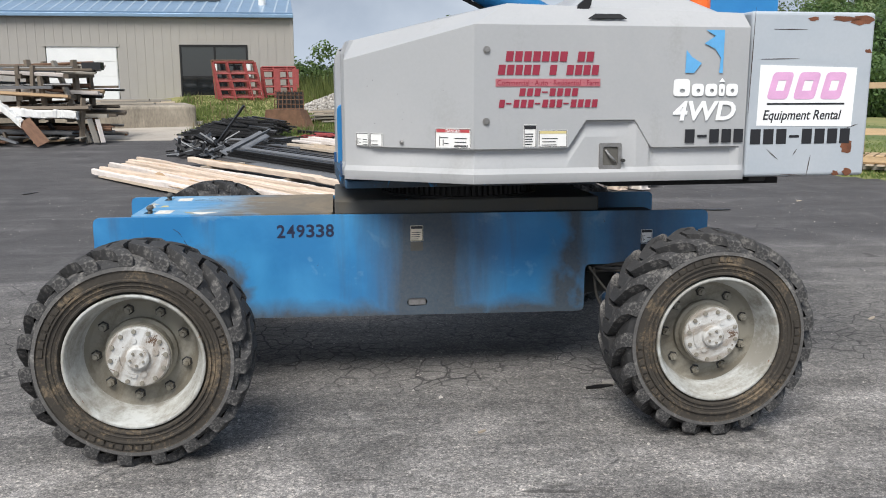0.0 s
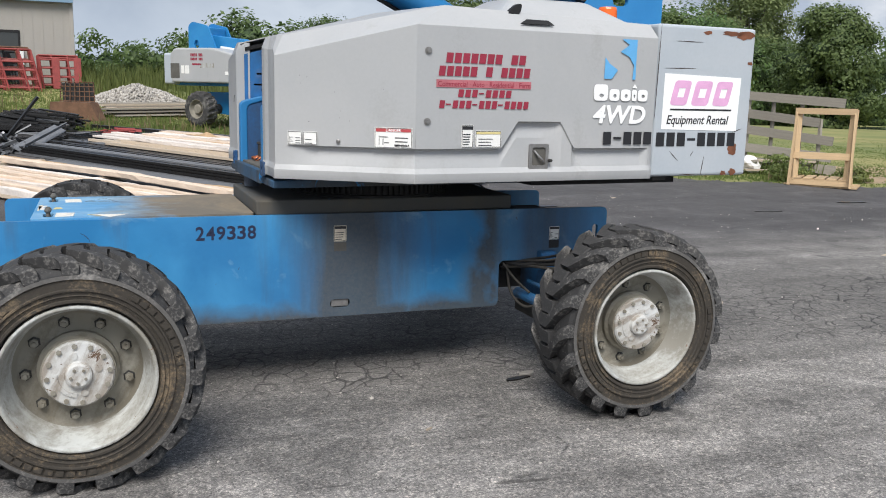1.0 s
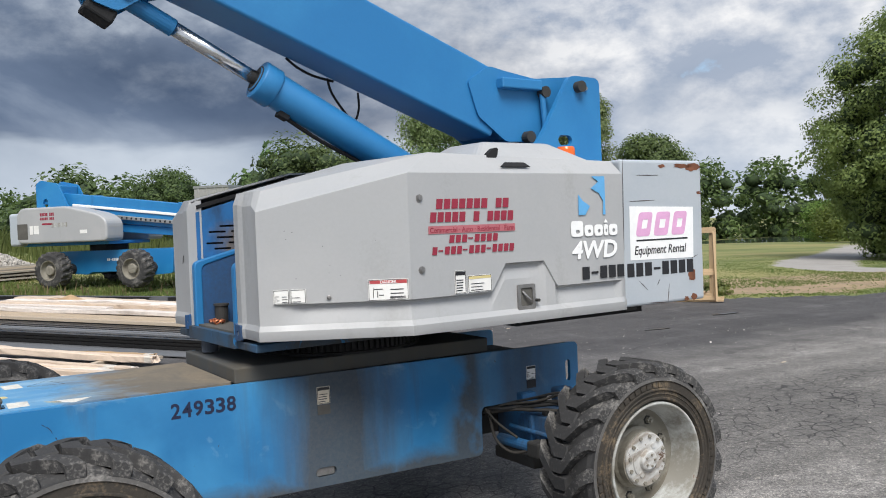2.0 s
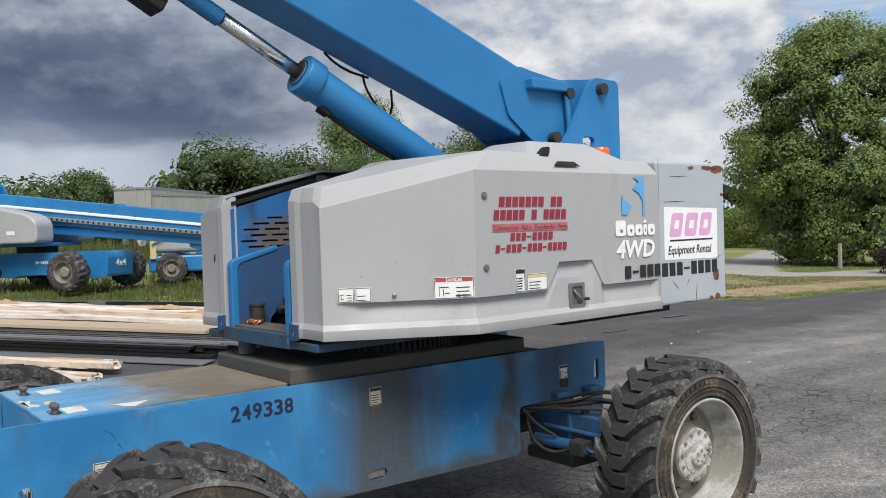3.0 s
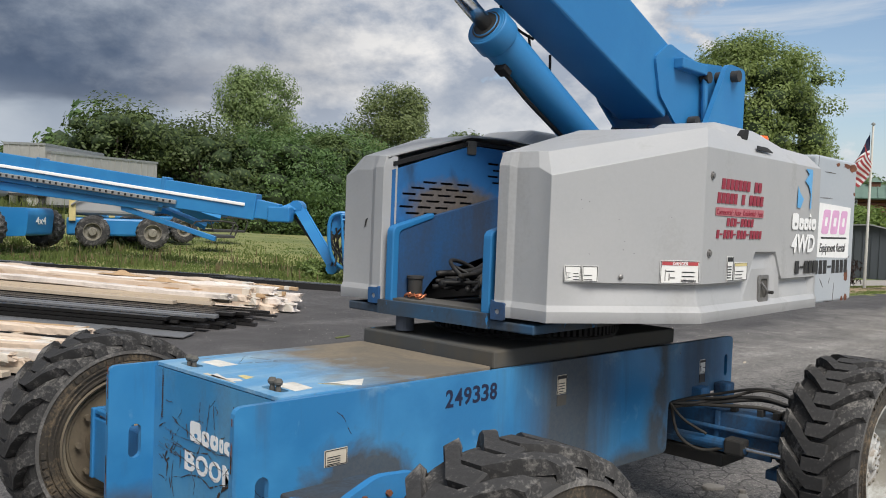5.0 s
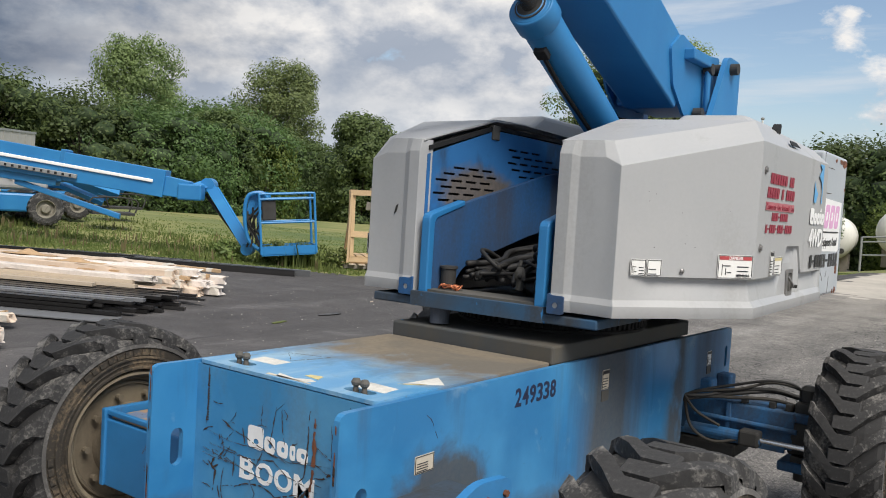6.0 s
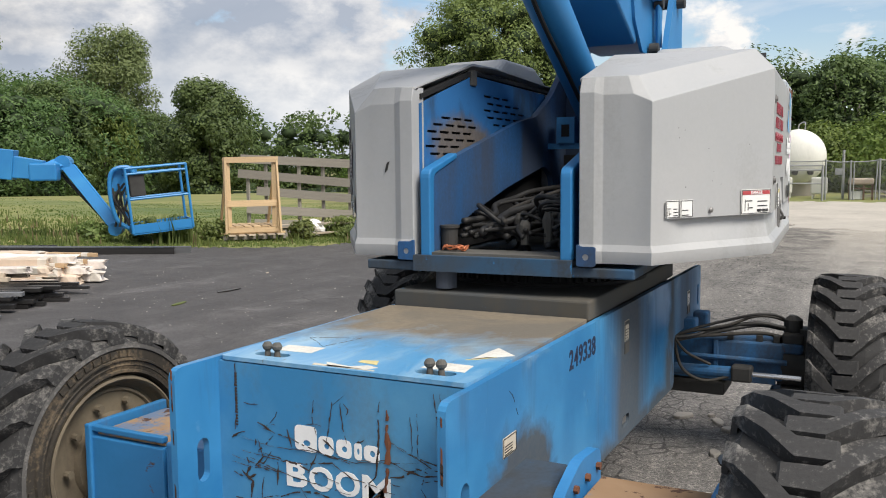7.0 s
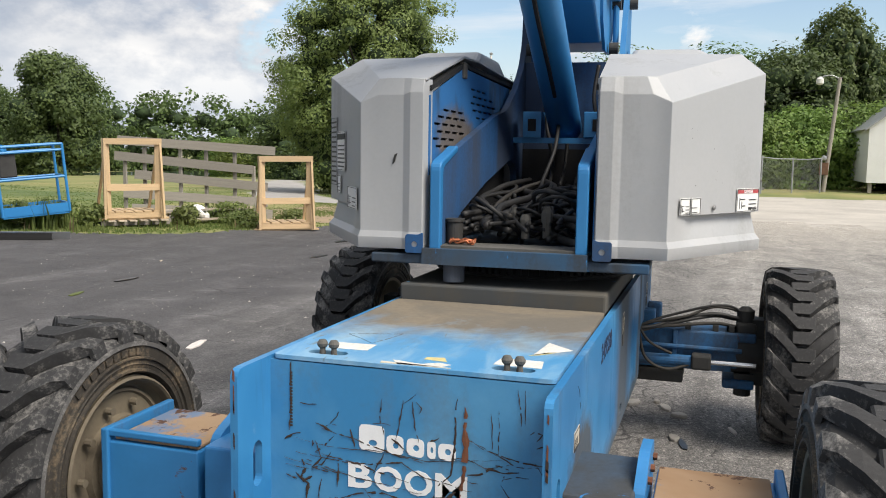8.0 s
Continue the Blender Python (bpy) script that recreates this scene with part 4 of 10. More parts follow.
def make_axles(lift):
    # rear axle with steering gear, one side built and mirrored
    for s in (-1, 1):
        y = lambda v: -0.02 + s * v
        ys = lambda a, b: (min(y(a), y(b)), max(y(a), y(b)))
        part("axle_beam", box(1.14, 1.36, *ys(0.28, 0.93), 0.36, 0.55, 0.01), M_blue_rear, lift, "dusty blue axle beam")
        part("axle_foot", box(1.10, 1.36, *ys(0.30, 0.66), 0.27, 0.335, 0.01), M_dark, lift)
        bm = box(1.17, 1.33, *ys(0.92, 1.02), 0.54, 0.60, 0.012)
        add_box(bm, 1.17, 1.33, *ys(0.92, 1.02), 0.26, 0.33)
        add_box(bm, 1.19, 1.31, *ys(1.00, 1.08), 0.27, 0.62)
        part("steering_knuckle", bm, M_dark, lift, "grimy steering knuckle")
        part("kingpin", turned([(0, 0), (0.045, 0), (0.045, 0.46), (0.02, 0.48), (0, 0.48)], 16, None, pose(1.25, y(0.965), 0.20, 90, 0, 0)), M_dark, lift)
        part("drive_motor", rod((1.25, y(0.90), WHEEL_Z), (1.25, y(1.18), WHEEL_Z), 0.11, 20), M_dark, lift)
        part("tie_rod", rod((1.115, y(0.44), 0.465), (1.13, y(0.95), 0.46), 0.013, 10), M_blue_rear, lift)
        part("beam_flange", box(1.125, 1.14, *ys(0.30, 0.90), 0.345, 0.375, 0.004), M_blue_rear, lift)
        part("beam_gusset", box(1.12, 1.142, *ys(0.60, 0.622), 0.37, 0.55, 0.003), M_blue_rear, lift)
        for q in (0.66, 0.80, 0.88):
            part("hose_clip", box(1.16, 1.20, *ys(q, q + 0.03), 0.548, 0.585, 0.004), M_dark, lift)
        part("steering_cylinder", rod((1.06, y(0.42), 0.40), (1.06, y(0.80), 0.405), 0.030, 14), M_blue_rear, lift, "dusty steering cylinder")
        part("steering_rod", rod((1.06, y(0.78), 0.405), (1.08, y(1.02), 0.40), 0.014, 12), M_chrome, lift, "chrome steering rod")
        rnd = random.Random(40 + s)
        for i in range(5):
            j = lambda k: rnd.uniform(-k, k)
            top = 0.585 + 0.022 * i + j(0.012)
            pts = [(0.98 + j(0.03), y(0.38), 0.555 + j(0.03)), (1.06 + j(0.03), y(0.50 + j(0.02)), 0.565 + 0.25 * (top - 0.57) + j(0.012)), (1.13 + j(0.03), y(0.64 + j(0.03)), 0.575 + 0.6 * (top - 0.57)), (1.19 + j(0.03), y(0.79 + j(0.03)), top + 0.015), (1.23 + j(0.03), y(0.90 + j(0.02)), top - 0.005), (1.24 + j(0.02), y(0.965), 0.585 + j(0.02)), (1.22 + j(0.02), y(0.975), 0.50)]
            part("hose", tube(pts, rnd.choice((0.007, 0.009, 0.010))), M_hose if i % 3 else M_hose_dusty, lift, smooth=True)
        for dz in (0.50, 0.25):
            part("yoke_arm", box(1.15, 1.35, *ys(0.86, 1.02), dz, dz + 0.05, 0.012), M_blue_rear, lift)
        part("tie_clamp", box(1.02, 1.10, *ys(0.70, 0.80), 0.365, 0.445, 0.012), M_dark, lift)
        part("pivot_block", box(1.40, 1.50, *ys(0.44, 0.52), 0.50, 0.64, 0.012), M_blue_rear, lift)
        part("hose", tube([(0.98, y(0.43), 0.57), (0.99, y(0.47), 0.42), (1.02, y(0.58), 0.36), (1.05, y(0.72), 0.40)], 0.008), M_hose_dusty, lift, smooth=True)
        part("hose", tube([(0.95, y(0.44), 0.58), (1.0, y(0.49), 0.50), (1.04, y(0.60), 0.44)], 0.007), M_hose_dusty, lift, smooth=True)
        part("valve_block", box(1.16, 1.26, *ys(0.40, 0.50), 0.55, 0.64, 0.01), M_blue_rear, lift)
        # front axle: a box on the chassis with a sliding inner beam
        part("axle_box", box(-1.43, -1.08, *ys(0.40, 0.62), 0.36, 0.60, 0.008), M_blue_deck if s < 0 else M_blue_scratched, lift, "scuffed blue axle box")
        bm = plate(rounded([(-1.36, 0.30), (-1.36, 0.60), (-1.20, 0.66), (-1.02, 0.645), (-1.02, 0.30)], 0.04), 0.03)
        part("axle_bracket", bm, M_blue_scratched, lift, "chipped blue bracket plate", m=pose(0, y(0.63) + 0.015, 0, 90, 0, 0))
        bm = box(-1.40, -1.06, *ys(0.66, 0.98), 0.30, 0.565, 0.006)
        part("axle_beam", bm, M_blue_scratched, lift, "blue sliding axle beam")
        bm = box(-1.385, -1.075, *ys(0.665, 0.965), 0.567, 0.578, 0.003)
        part("wear_plate", bm, M_rustwood, lift, "rust-streaked top plate")
        part("wear_rail", box(-1.40, -1.376, *ys(0.66, 0.985), 0.58, 0.60, 0.004), M_blue_scratched, lift)
        part("end_rail", box(-1.41, -1.06, *ys(0.975, 1.0), 0.30, 0.605, 0.005), M_blue_scratched, lift)
        for k in range(3):
            part("bolt", rod((-1.06 - 0.1 * k, y(0.645), 0.60), (-1.06 - 0.1 * k, y(0.657), 0.60), 0.011, 6), M_rust, lift)
        part("drive_motor", rod((-1.24, y(0.95), WHEEL_Z), (-1.24, y(1.18), WHEEL_Z), 0.115, 20), M_mud if s > 0 else M_dark, lift)
    # the far front wheel's muddy inner face, with its ring of bolts
    dish = [(0.286, 1.010), (0.278, 1.004), (0.272, 1.012), (0.268, 1.040), (0.256, 1.062), (0.248, 1.064), (0.242, 1.050), (0.234, 1.048), (0.228, 1.058), (0.160, 1.052), (0.154, 1.030), (0.128, 1.026), (0.124, 0.990), (0.0, 0.990)]
    part("inner_disc", turned(dish, 48, None, pose(-1.24, 0, WHEEL_Z)), M_mud, lift, "mud-caked inner wheel disc")
    for k in range(10):
        a = 2 * math.pi * k / 10
        part("bolt", rod((-1.24 + 0.20 * math.cos(a), 1.015, WHEEL_Z + 0.20 * math.sin(a)), (-1.24 + 0.20 * math.cos(a), 1.04, WHEEL_Z + 0.20 * math.sin(a)), 0.013, 8), M_mud, lift)


TM = pose(0.3, -0.02, 0, 0, 0, 2.4)       # the turret, slewed a little


def make_hood(lift, s):
    """One side's engine hood: s -1 for the near side, 1 for the far side."""
    plan = [(-0.674, 0.335), (-0.674, 0.388), (-0.662, 0.418), (-0.662, 0.524), (-0.672, 0.592), (-0.105, 0.950), (1.225, 0.946)]
    out = [(-1, 0), (-1, 0), (-1, 0), (-1, 0), (-0.75, 0.66), (-0.28, 0.96), (0, 1)]
    tops = [1.70, 1.70, 1.69, 1.69, 1.660, 1.809, 1.806]
    # stations round the skirt: (u, v, outward, share of the recess, height of the ledge)
    ease = lambda t: max(0.0, min(1.0, t)) ** 2 * (3 - 2 * max(0.0, min(1.0, t)))
    line = [(u, v, o, 0.0, 1.246) for (u, v), o in zip(plan[:5], out)]
    corner = [4]
    (u4, v4), (u5, v5), u6 = plan[4], plan[5], plan[6][0]
    for i in range(1, 17):
        t = i / 16
        line.append((u4 + (u5 - u4) * t, v4 + (v5 - v4) * t, (-0.53, 0.85) if i < 16 else out[5], ease((t - 0.10) / 0.22), 1.246))
    corner.append(len(line) - 1)
    stops = [-0.02, 0.06, 0.14, 0.22, 0.30, 0.336, 0.346, 0.36, 0.38, 0.40, 0.42, 0.43, 0.46, 0.50, 0.55, 0.60, 0.645, 0.666, 0.68, 0.70, 0.72, 0.74, 0.756, 0.775, 0.80, 0.88, 0.96, 1.04, 1.12, 1.165, 1.185, 1.20, u6]
    for u in stops:
        v = v5 + (plan[6][1] - v5) * (u - u5) / (u6 - u5)
        ledge = float(np.interp(u, [0.342, 0.428, 0.668, 0.752], [1.246, 1.376, 1.376, 1.246]))
        share = float(np.interp(u, [0.64, 0.68, 0.745, 0.765, 1.165, 1.20], [1.0, 0.25, 0.25, 1.0, 1.0, 0.0]))
        line.append((u, v, (0, 1), share, ledge))
    corner.append(len(line) - 1)
    bm = bmesh.new()
    skirt = []
    for u, v, o, k, zl in line:
        col = [(1.090, 0.008), (1.134, 0.010), (1.158, 0.001 - 0.012 * k), (max(1.172, zl - 0.075), -0.014 * k), (zl - 0.014, -0.030 * k), (zl - 0.004, -0.030 * k), (zl + 0.004, 0.0), (1.40, 0.0)]
        skirt.append([bm.verts.new((u + o[0] * d, s * (v + o[1] * d), z)) for z, d in col])
    for a, b in zip(skirt, skirt[1:]):
        for i in range(len(a) - 1):
            bm.faces.new((a[i], b[i], b[i + 1], a[i + 1]))
    rows = [[(u, v, z) for (u, v), z in zip(plan, tops)]]
    rows.append([(-0.655, 0.338, 1.752), (-0.650, 0.388, 1.755), (-0.647, 0.418, 1.756), (-0.636, 0.500, 1.757), (-0.616, 0.533, 1.757), (0.068, 0.862, 1.908), (1.225, 0.868, 1.878)])
    rows.append([(-0.652, 0.330, 1.752), (-0.645, 0.330, 1.7538), (-0.640, 0.330, 1.7551), (-0.634, 0.329, 1.7567), (-0.086, 0.320, 1.899), (0.20, 0.320, 1.905), (1.225, 0.32, 1.880)])
    grid = [[bm.verts.new((u, s * v, z)) for u, v, z in r] for r in rows]
    for i in range(4):
        bm.faces.new((skirt[i][-1], skirt[i + 1][-1], grid[0][i + 1], grid[0][i]))
    for k in (0, 1):
        bm.faces.new([c[-1] for c in skirt[corner[k]:corner[k + 1] + 1]] + [grid[0][5 + k], grid[0][4 + k]])
    for a, b in zip(grid, grid[1:]):
        for i in range(len(a) - 1):
            if b is grid[-1] and i == 4:
                # the crease between the sloping front and the flat top
                bm.faces.new((a[4], a[5], b[4]))
                bm.faces.new((a[5], b[5], b[4]))
            else:
                bm.faces.new((a[i], a[i + 1], b[i + 1], b[i]))
    # inner return at the front, and the rear end
    r0 = [bm.verts.new((-0.60, s * 0.320, z)) for z in (1.085, 1.40, 1.69, 1.752)]
    bm.faces.new([q for q in skirt[0]] + [r0[1], r0[0]])
    edge = [skirt[0][-1], grid[0][0], grid[1][0]]
    for k in (0, 1):
        bm.faces.new((edge[k], edge[k + 1], r0[k + 2], r0[k + 1]))
    # the long creases are moulded round; the ledge stays crisp
    weight = bm.edges.layers.float.new("bevel_weight_edge")
    bm.normal_update()
    upright = {q for k in (0, 1, 2, 3, corner[0], corner[1]) for q in skirt[k]}
    for e in bm.edges:
        if len(e.link_faces) == 2 and e.calc_face_angle(0) > radians(12) and (min(q.co.z for q in e.verts) > 1.39 or all(q in upright for q in e.verts) and abs(e.verts[0].co.z - e.verts[1].co.z) > 0.001 and math.dist(e.verts[0].co[:2], e.verts[1].co[:2]) < 0.03):
            e[weight] = 1.0
    hood = part("hood", bm, M_grey, lift, "grey moulded hood with faceted front and bevelled top", m=TM)
    so = hood.modifiers.new("shell", "SOLIDIFY")
    so.thickness, so.offset = 0.012, -1
    soften(hood, 0.022, 4).modifiers["bevel"].limit_method = "WEIGHT"
    even = hood.modifiers.new("even_normals", "WEIGHTED_NORMAL")
    even.weight, even.keep_sharp = 100, True
    hood.data.polygons.foreach_set("use_smooth", [True] * len(hood.data.polygons))
    hood.data.set_sharp_from_angle(angle=radians(13))
    # the rounded hump over the engine
    bm = bmesh.new()
    lo = [(0.30, 0.36, 1.885), (0.36, 0.835, 1.885), (1.16, 0.835, 1.872), (1.19, 0.36, 1.872)]
    hi = [(0.52, 0.38, 1.990), (0.50, 0.70, 1.985), (0.94, 0.70, 1.985), (0.98, 0.38, 1.990)]
    A, B = [[bm.verts.new((u, s * v, z)) for u, v, z in r] for r in (lo, hi)]
    for i in range(4):
        bm.faces.new((A[i], A[(i + 1) % 4], B[(i + 1) % 4], B[i]))
    bm.faces.new(B)
    soften(part("hood_hump", bm, M_grey, hood, m=TM), 0.03, 3, 12)
    # corner hinge plate at the foot
    m = TM @ (pose(0, 0, 0) if s < 0 else Matrix.Diagonal((1, -1, 1, 1)))
    bm = plate(rounded([(0.328, 1.078), (0.398, 1.078), (0.398, 1.150), (0.345, 1.150), (0.328, 1.16)], 0.01), 0.012, [oval(0.362, 1.112, 0.024, 0.024, 10)])
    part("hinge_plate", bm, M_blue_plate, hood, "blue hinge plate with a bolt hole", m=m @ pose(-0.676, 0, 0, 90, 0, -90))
    # black disc for the shade in the bolt hole
    part("hinge_hole_shade", plate(oval(0.362, 1.112, 0.030, 0.030, 12), 0.002), M_black, hood, m=m @ pose(-0.678, 0, 0, 90, 0, -90))
    return hood


def make_turret(lift):
    # deck
    bm = box(-0.672, 1.22, -0.536, 0.545, 1.034, 1.072, 0.006)
    add_box(bm, -0.690, -0.60, -0.31, 0.33, 1.036, 1.098)
    part("turret_deck", bm, M_blue_deck, lift, "dusty blue turret deck plate", m=TM)
    part("deck_ledge", box(-0.66, -0.50, -0.26, 0.27, 1.098, 1.108), M_dust, lift, m=TM)
    part("belly_tray", box(0.60, 1.50, -0.80, 0.80, 1.050, 1.080), M_black, lift, m=TM)
    # the two main plates that carry the boom
    prof_n = [(-0.645, 1.072), (-0.645, 1.43), (-0.40, 1.49), (0.40, 1.66), (0.68, 1.70), (0.94, 1.83), (1.13, 1.97), (1.235, 2.06), (1.483, 2.447), (1.728, 2.441), (1.728, 1.072)]
    prof_f = [(-0.645, 1.072), (-0.645, 1.437), (-0.45, 1.472), (0.40, 1.66), (0.66, 1.695), (0.94, 1.825), (1.14, 1.97), (1.235, 2.12), (1.26, 2.30), (1.42, 2.445), (1.728, 2.441), (1.728, 1.072), (0.98, 1.072), (0.96, 1.38), (0.80, 1.44), (0.20, 1.335), (-0.24, 1.235), (-0.39, 1.19), (-0.455, 1.12), (-0.46, 1.072)]
    part("boom_plate", plate(rounded(prof_n, 0.05, 5), 0.032, [slot(1.43, 2.055, 0.11, 0.06)]), M_blue_boom, lift, "tall blue pivot plate", m=TM @ pose(0, -0.268, 0, 90, 0, 0))
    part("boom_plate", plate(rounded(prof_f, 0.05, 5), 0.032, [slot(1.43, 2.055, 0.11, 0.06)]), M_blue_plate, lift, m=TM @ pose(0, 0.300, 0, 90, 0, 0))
    # rolled front edges of the plates
    for v in (-0.284, 0.284):
        part("plate_edge", plate(rounded([(-0.67, 1.085), (-0.67, 1.43), (-0.40, 1.50), (-0.40, 1.475), (-0.63, 1.41), (-0.63, 1.085)], 0.03, 4), 0.044, bev=0.006), M_blue_boom, lift, m=TM @ pose(0, v + 0.022, 0, 90, 0, 0))
    # louvred inner walls behind the hoods
    for s, v in ((1, 0.325), (-1, -0.325)):
        wall = [(-0.63, 1.38), (0.40, 1.55), (0.98, 1.55), (0.98, 1.832), (-0.08, 1.846), (-0.63, 1.69)] if s > 0 else [(-0.63, 1.10), (0.98, 1.10), (0.98, 1.832), (-0.08, 1.846), (-0.63, 1.69)]
        holes = []
        for r in range(6):
            for c in range(4):
                if (r, c) in ((0, 0), (5, 3), (4, 3), (5, 2)):
                    continue
                holes.append(slot(-0.50 + c * 0.122 - r * 0.008 + (0.05 if r % 2 else 0), 1.645 - r * 0.030, 0.095, 0.010, 3))
        for r in range(6):
            for c in range(5):
                if r + 5 - c < 3 or r - c > 3:
                    continue
                holes.append(slot(0.10 + c * 0.118 + (0.04 if r % 2 else 0), 1.765 - r * 0.032, 0.09, 0.010, 3))
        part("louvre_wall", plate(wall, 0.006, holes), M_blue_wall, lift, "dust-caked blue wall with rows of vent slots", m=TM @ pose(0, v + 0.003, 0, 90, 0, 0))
        low = 1.085 if s > 0 else 1.12
        # black sheet stands for the shade inside the hood, behind the slots
        part("wall_shade_backing", plate([(-0.60, low), (0.96, low), (0.96, 1.80), (-0.08, 1.82), (-0.60, 1.672)], 0.02), M_black, lift, m=TM @ pose(0, v + s * 0.022 + 0.01, 0, 90, 0, 0))
        rail = [(-0.625, 1.728), (-0.09, 1.868), (1.15, 1.858), (1.15, 1.842), (-0.085, 1.850), (-0.625, 1.708)]
        part("gasket", plate(rail, 0.03), M_black, lift, "black rubber hood gasket", m=TM @ pose(0, v + 0.022 if s > 0 else v + 0.008, 0, 90, 0, 0))
        part("hood_catch", box(-0.115, -0.05, v - 0.012, v + 0.012, 1.80, 1.87, 0.004), M_dust, lift, m=TM)
    # crossbar that carries the lift cylinder, and a black sheet for the well's shade
    bm = box(0.83, 0.97, -0.25, -0.12, 1.56, 1.70, 0.006)
    add_box(bm, 0.83, 0.97, 0.11, 0.21, 1.56, 1.70)
    add_box(bm, 0.86, 0.94, -0.27, 0.27, 1.53, 1.56)
    part("cylinder_mount", bm, M_blue_boom, lift, "blue cylinder mount", m=TM)
    # black squares on the face for the shade in the mount's holes
    for v in (-0.19, 0.16):
        part("mount_hole_shade", box(0.826, 0.832, v - 0.022, v + 0.022, 1.595, 1.66), M_black, lift, m=TM)
    part("well_shade_back", box(1.16, 1.19, -0.265, 0.265, 1.08, 1.50), M_black, lift, m=TM)
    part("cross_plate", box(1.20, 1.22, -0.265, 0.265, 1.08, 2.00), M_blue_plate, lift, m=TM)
    for v in (-0.16, 0.0, 0.12):
        part("hose", tube([(1.17, v, 1.98), (1.15, v + 0.02, 1.80), (1.13, v, 1.62), (1.05, v * 0.6, 1.42), (0.85, v * 0.5, 1.30)], 0.011), M_hose, lift, smooth=True, m=TM)
    # hoses packed in the well
    rnd = random.Random(11)
    for i in range(30):
        v = rnd.uniform(-0.24, 0.24)
        z = 1.115 + 0.012 * (i % 5) + rnd.uniform(0, 0.05)
        pts, u = [], rnd.uniform(-0.50, -0.30)
        up = rnd.uniform(0.0, 0.075)
        n = rnd.randint(5, 7)
        for k in range(n):
            t = k / (n - 1)
            pts.append((u + t * rnd.uniform(0.9, 1.3), max(-0.25, min(0.25, v + rnd.uniform(-0.12, 0.12))), z + up * math.sin(t * 2.6) + 0.09 * t * t + rnd.uniform(-0.015, 0.02)))
        part("hose", tube(pts, rnd.choice((0.009, 0.011, 0.014, 0.018))), M_hose if rnd.random() < 0.85 else M_hose_dusty, lift, smooth=True, m=TM)
    for i in range(10):
        v, u = rnd.uniform(-0.2, 0.2), rnd.uniform(-0.35, 0.2)
        a = rnd.uniform(0, 6.3)
        pts = [(u + 0.16 * math.cos(a + k), v + 0.10 * math.sin(a + k), 1.14 + 0.10 * math.sin(k * 0.9) + 0.01 * i) for k in range(6)]
        pts = [(p[0], max(-0.25, min(0.25, p[1])), p[2]) for p in pts]
        part("hose", tube(pts, rnd.choice((0.007, 0.010))), M_hose, lift, smooth=True, m=TM)
    for v, u in ((0.01, 0.30),):
        part("hose", tube([(u + 0.5, v, 1.62), (u + 0.35, v, 1.48), (u + 0.2, v + 0.03, 1.34), (u, v + 0.02, 1.25), (u - 0.15, v - 0.05, 1.2)], 0.010), M_hose, lift, smooth=True, m=TM)
    # fittings
    for u, v, z, h in ((-0.36, -0.02, 1.12, 0.10), (-0.30, -0.10, 1.12, 0.13), (-0.22, 0.05, 1.12, 0.12)):
        part("hose_fitting", turned([(0.018, 0), (0.018, h * 0.5), (0.024, h * 0.5), (0.024, h * 0.8), (0.014, h), (0, h)], 8, None, TM @ pose(u, v, z, 90, 0, 0)), M_dust, lift)
    part("filter_can", turned([(0, 0), (0.034, 0), (0.034, 0.095), (0.040, 0.097), (0.040, 0.108), (0, 0.108)], 20, None, TM @ pose(-0.545, 0.235, 1.10, 90, 0, 0)), M_dark, lift, "dark grimy canister")
    for i in range(7):
        a = i * 0.9
        pts = [(-0.585 + 0.03 * math.cos(a + k * 0.8), 0.19 + 0.05 * math.sin(a * 1.7 + k * 0.6), 1.112 + 0.018 * abs(math.sin(a + k))) for k in range(6)]
        part("loose_wire", tube(pts, 0.004, 6), M_copper, lift, "tangle of bare copper wire", m=TM)
    # counterweight
    cw = part("counterweight", box(1.247, 1.892, -0.922, 0.922, 1.095, 1.884, 0.016, 3), M_cw, lift, "blue-grey cast counterweight with rusted corners", m=TM)
    # rust and scrapes on it
    rnd = random.Random(5)
    def blot(cu, cz, w, h):
        pts = []
        for i in range(14):
            a = 2 * math.pi * i / 14
            k = rnd.uniform(0.65, 1.15)
            pts.append((cu + w / 2 * k * math.cos(a), cz + h / 2 * k * math.sin(a)))
        return pts
    for c in ((1.82, 1.845, 0.13, 0.045), (1.735, 1.852, 0.16, 0.03), (1.787, 1.238, 0.072, 0.06), (1.80, 1.115, 0.06, 0.045), (1.735, 1.107, 0.04, 0.03), (1.56, 1.85, 0.06, 0.02), (1.862, 1.70, 0.04, 0.02)):
        part("rust_patch", plate(blot(*c), 0.0012), M_rust, cw, m=TM @ pose(0, -0.9222, 0, 90, 0, 0))
    for u, z, du, dz in ((1.36, 1.80, 0.17, 0.0), (1.30, 1.66, 0.20, 0.004), (1.58, 1.10, 0.015, 0.10), (1.42, 1.18, -0.06, 0.05), (1.50, 1.20, 0.02, 0.03), (1.78, 1.33, 0.06, 0.02), (1.25, 1.40, 0.01, 0.5), (1.56, 1.10, -0.12, 0.006)):
        d = Vector((du, dz))
        nrm = Vector((-d.y, d.x)).normalized() * 0.0022
        p, q = Vector((u, z)), Vector((u, z)) + d
        part("scrape", plate([tuple(p - nrm * 0.3), tuple(p + nrm * 0.3), tuple((p + q) / 2 + nrm), tuple(q + nrm * 0.2), tuple(q - nrm * 0.2), tuple((p + q) / 2 - nrm)], 0.001), M_grime_line, cw, m=TM @ pose(0, -0.9222, 0, 90, 0, 0))
    part("weight_hook", box(1.31, 1.40, -0.86, -0.80, 1.068, 1.096, 0.006), M_dark, cw, m=TM)
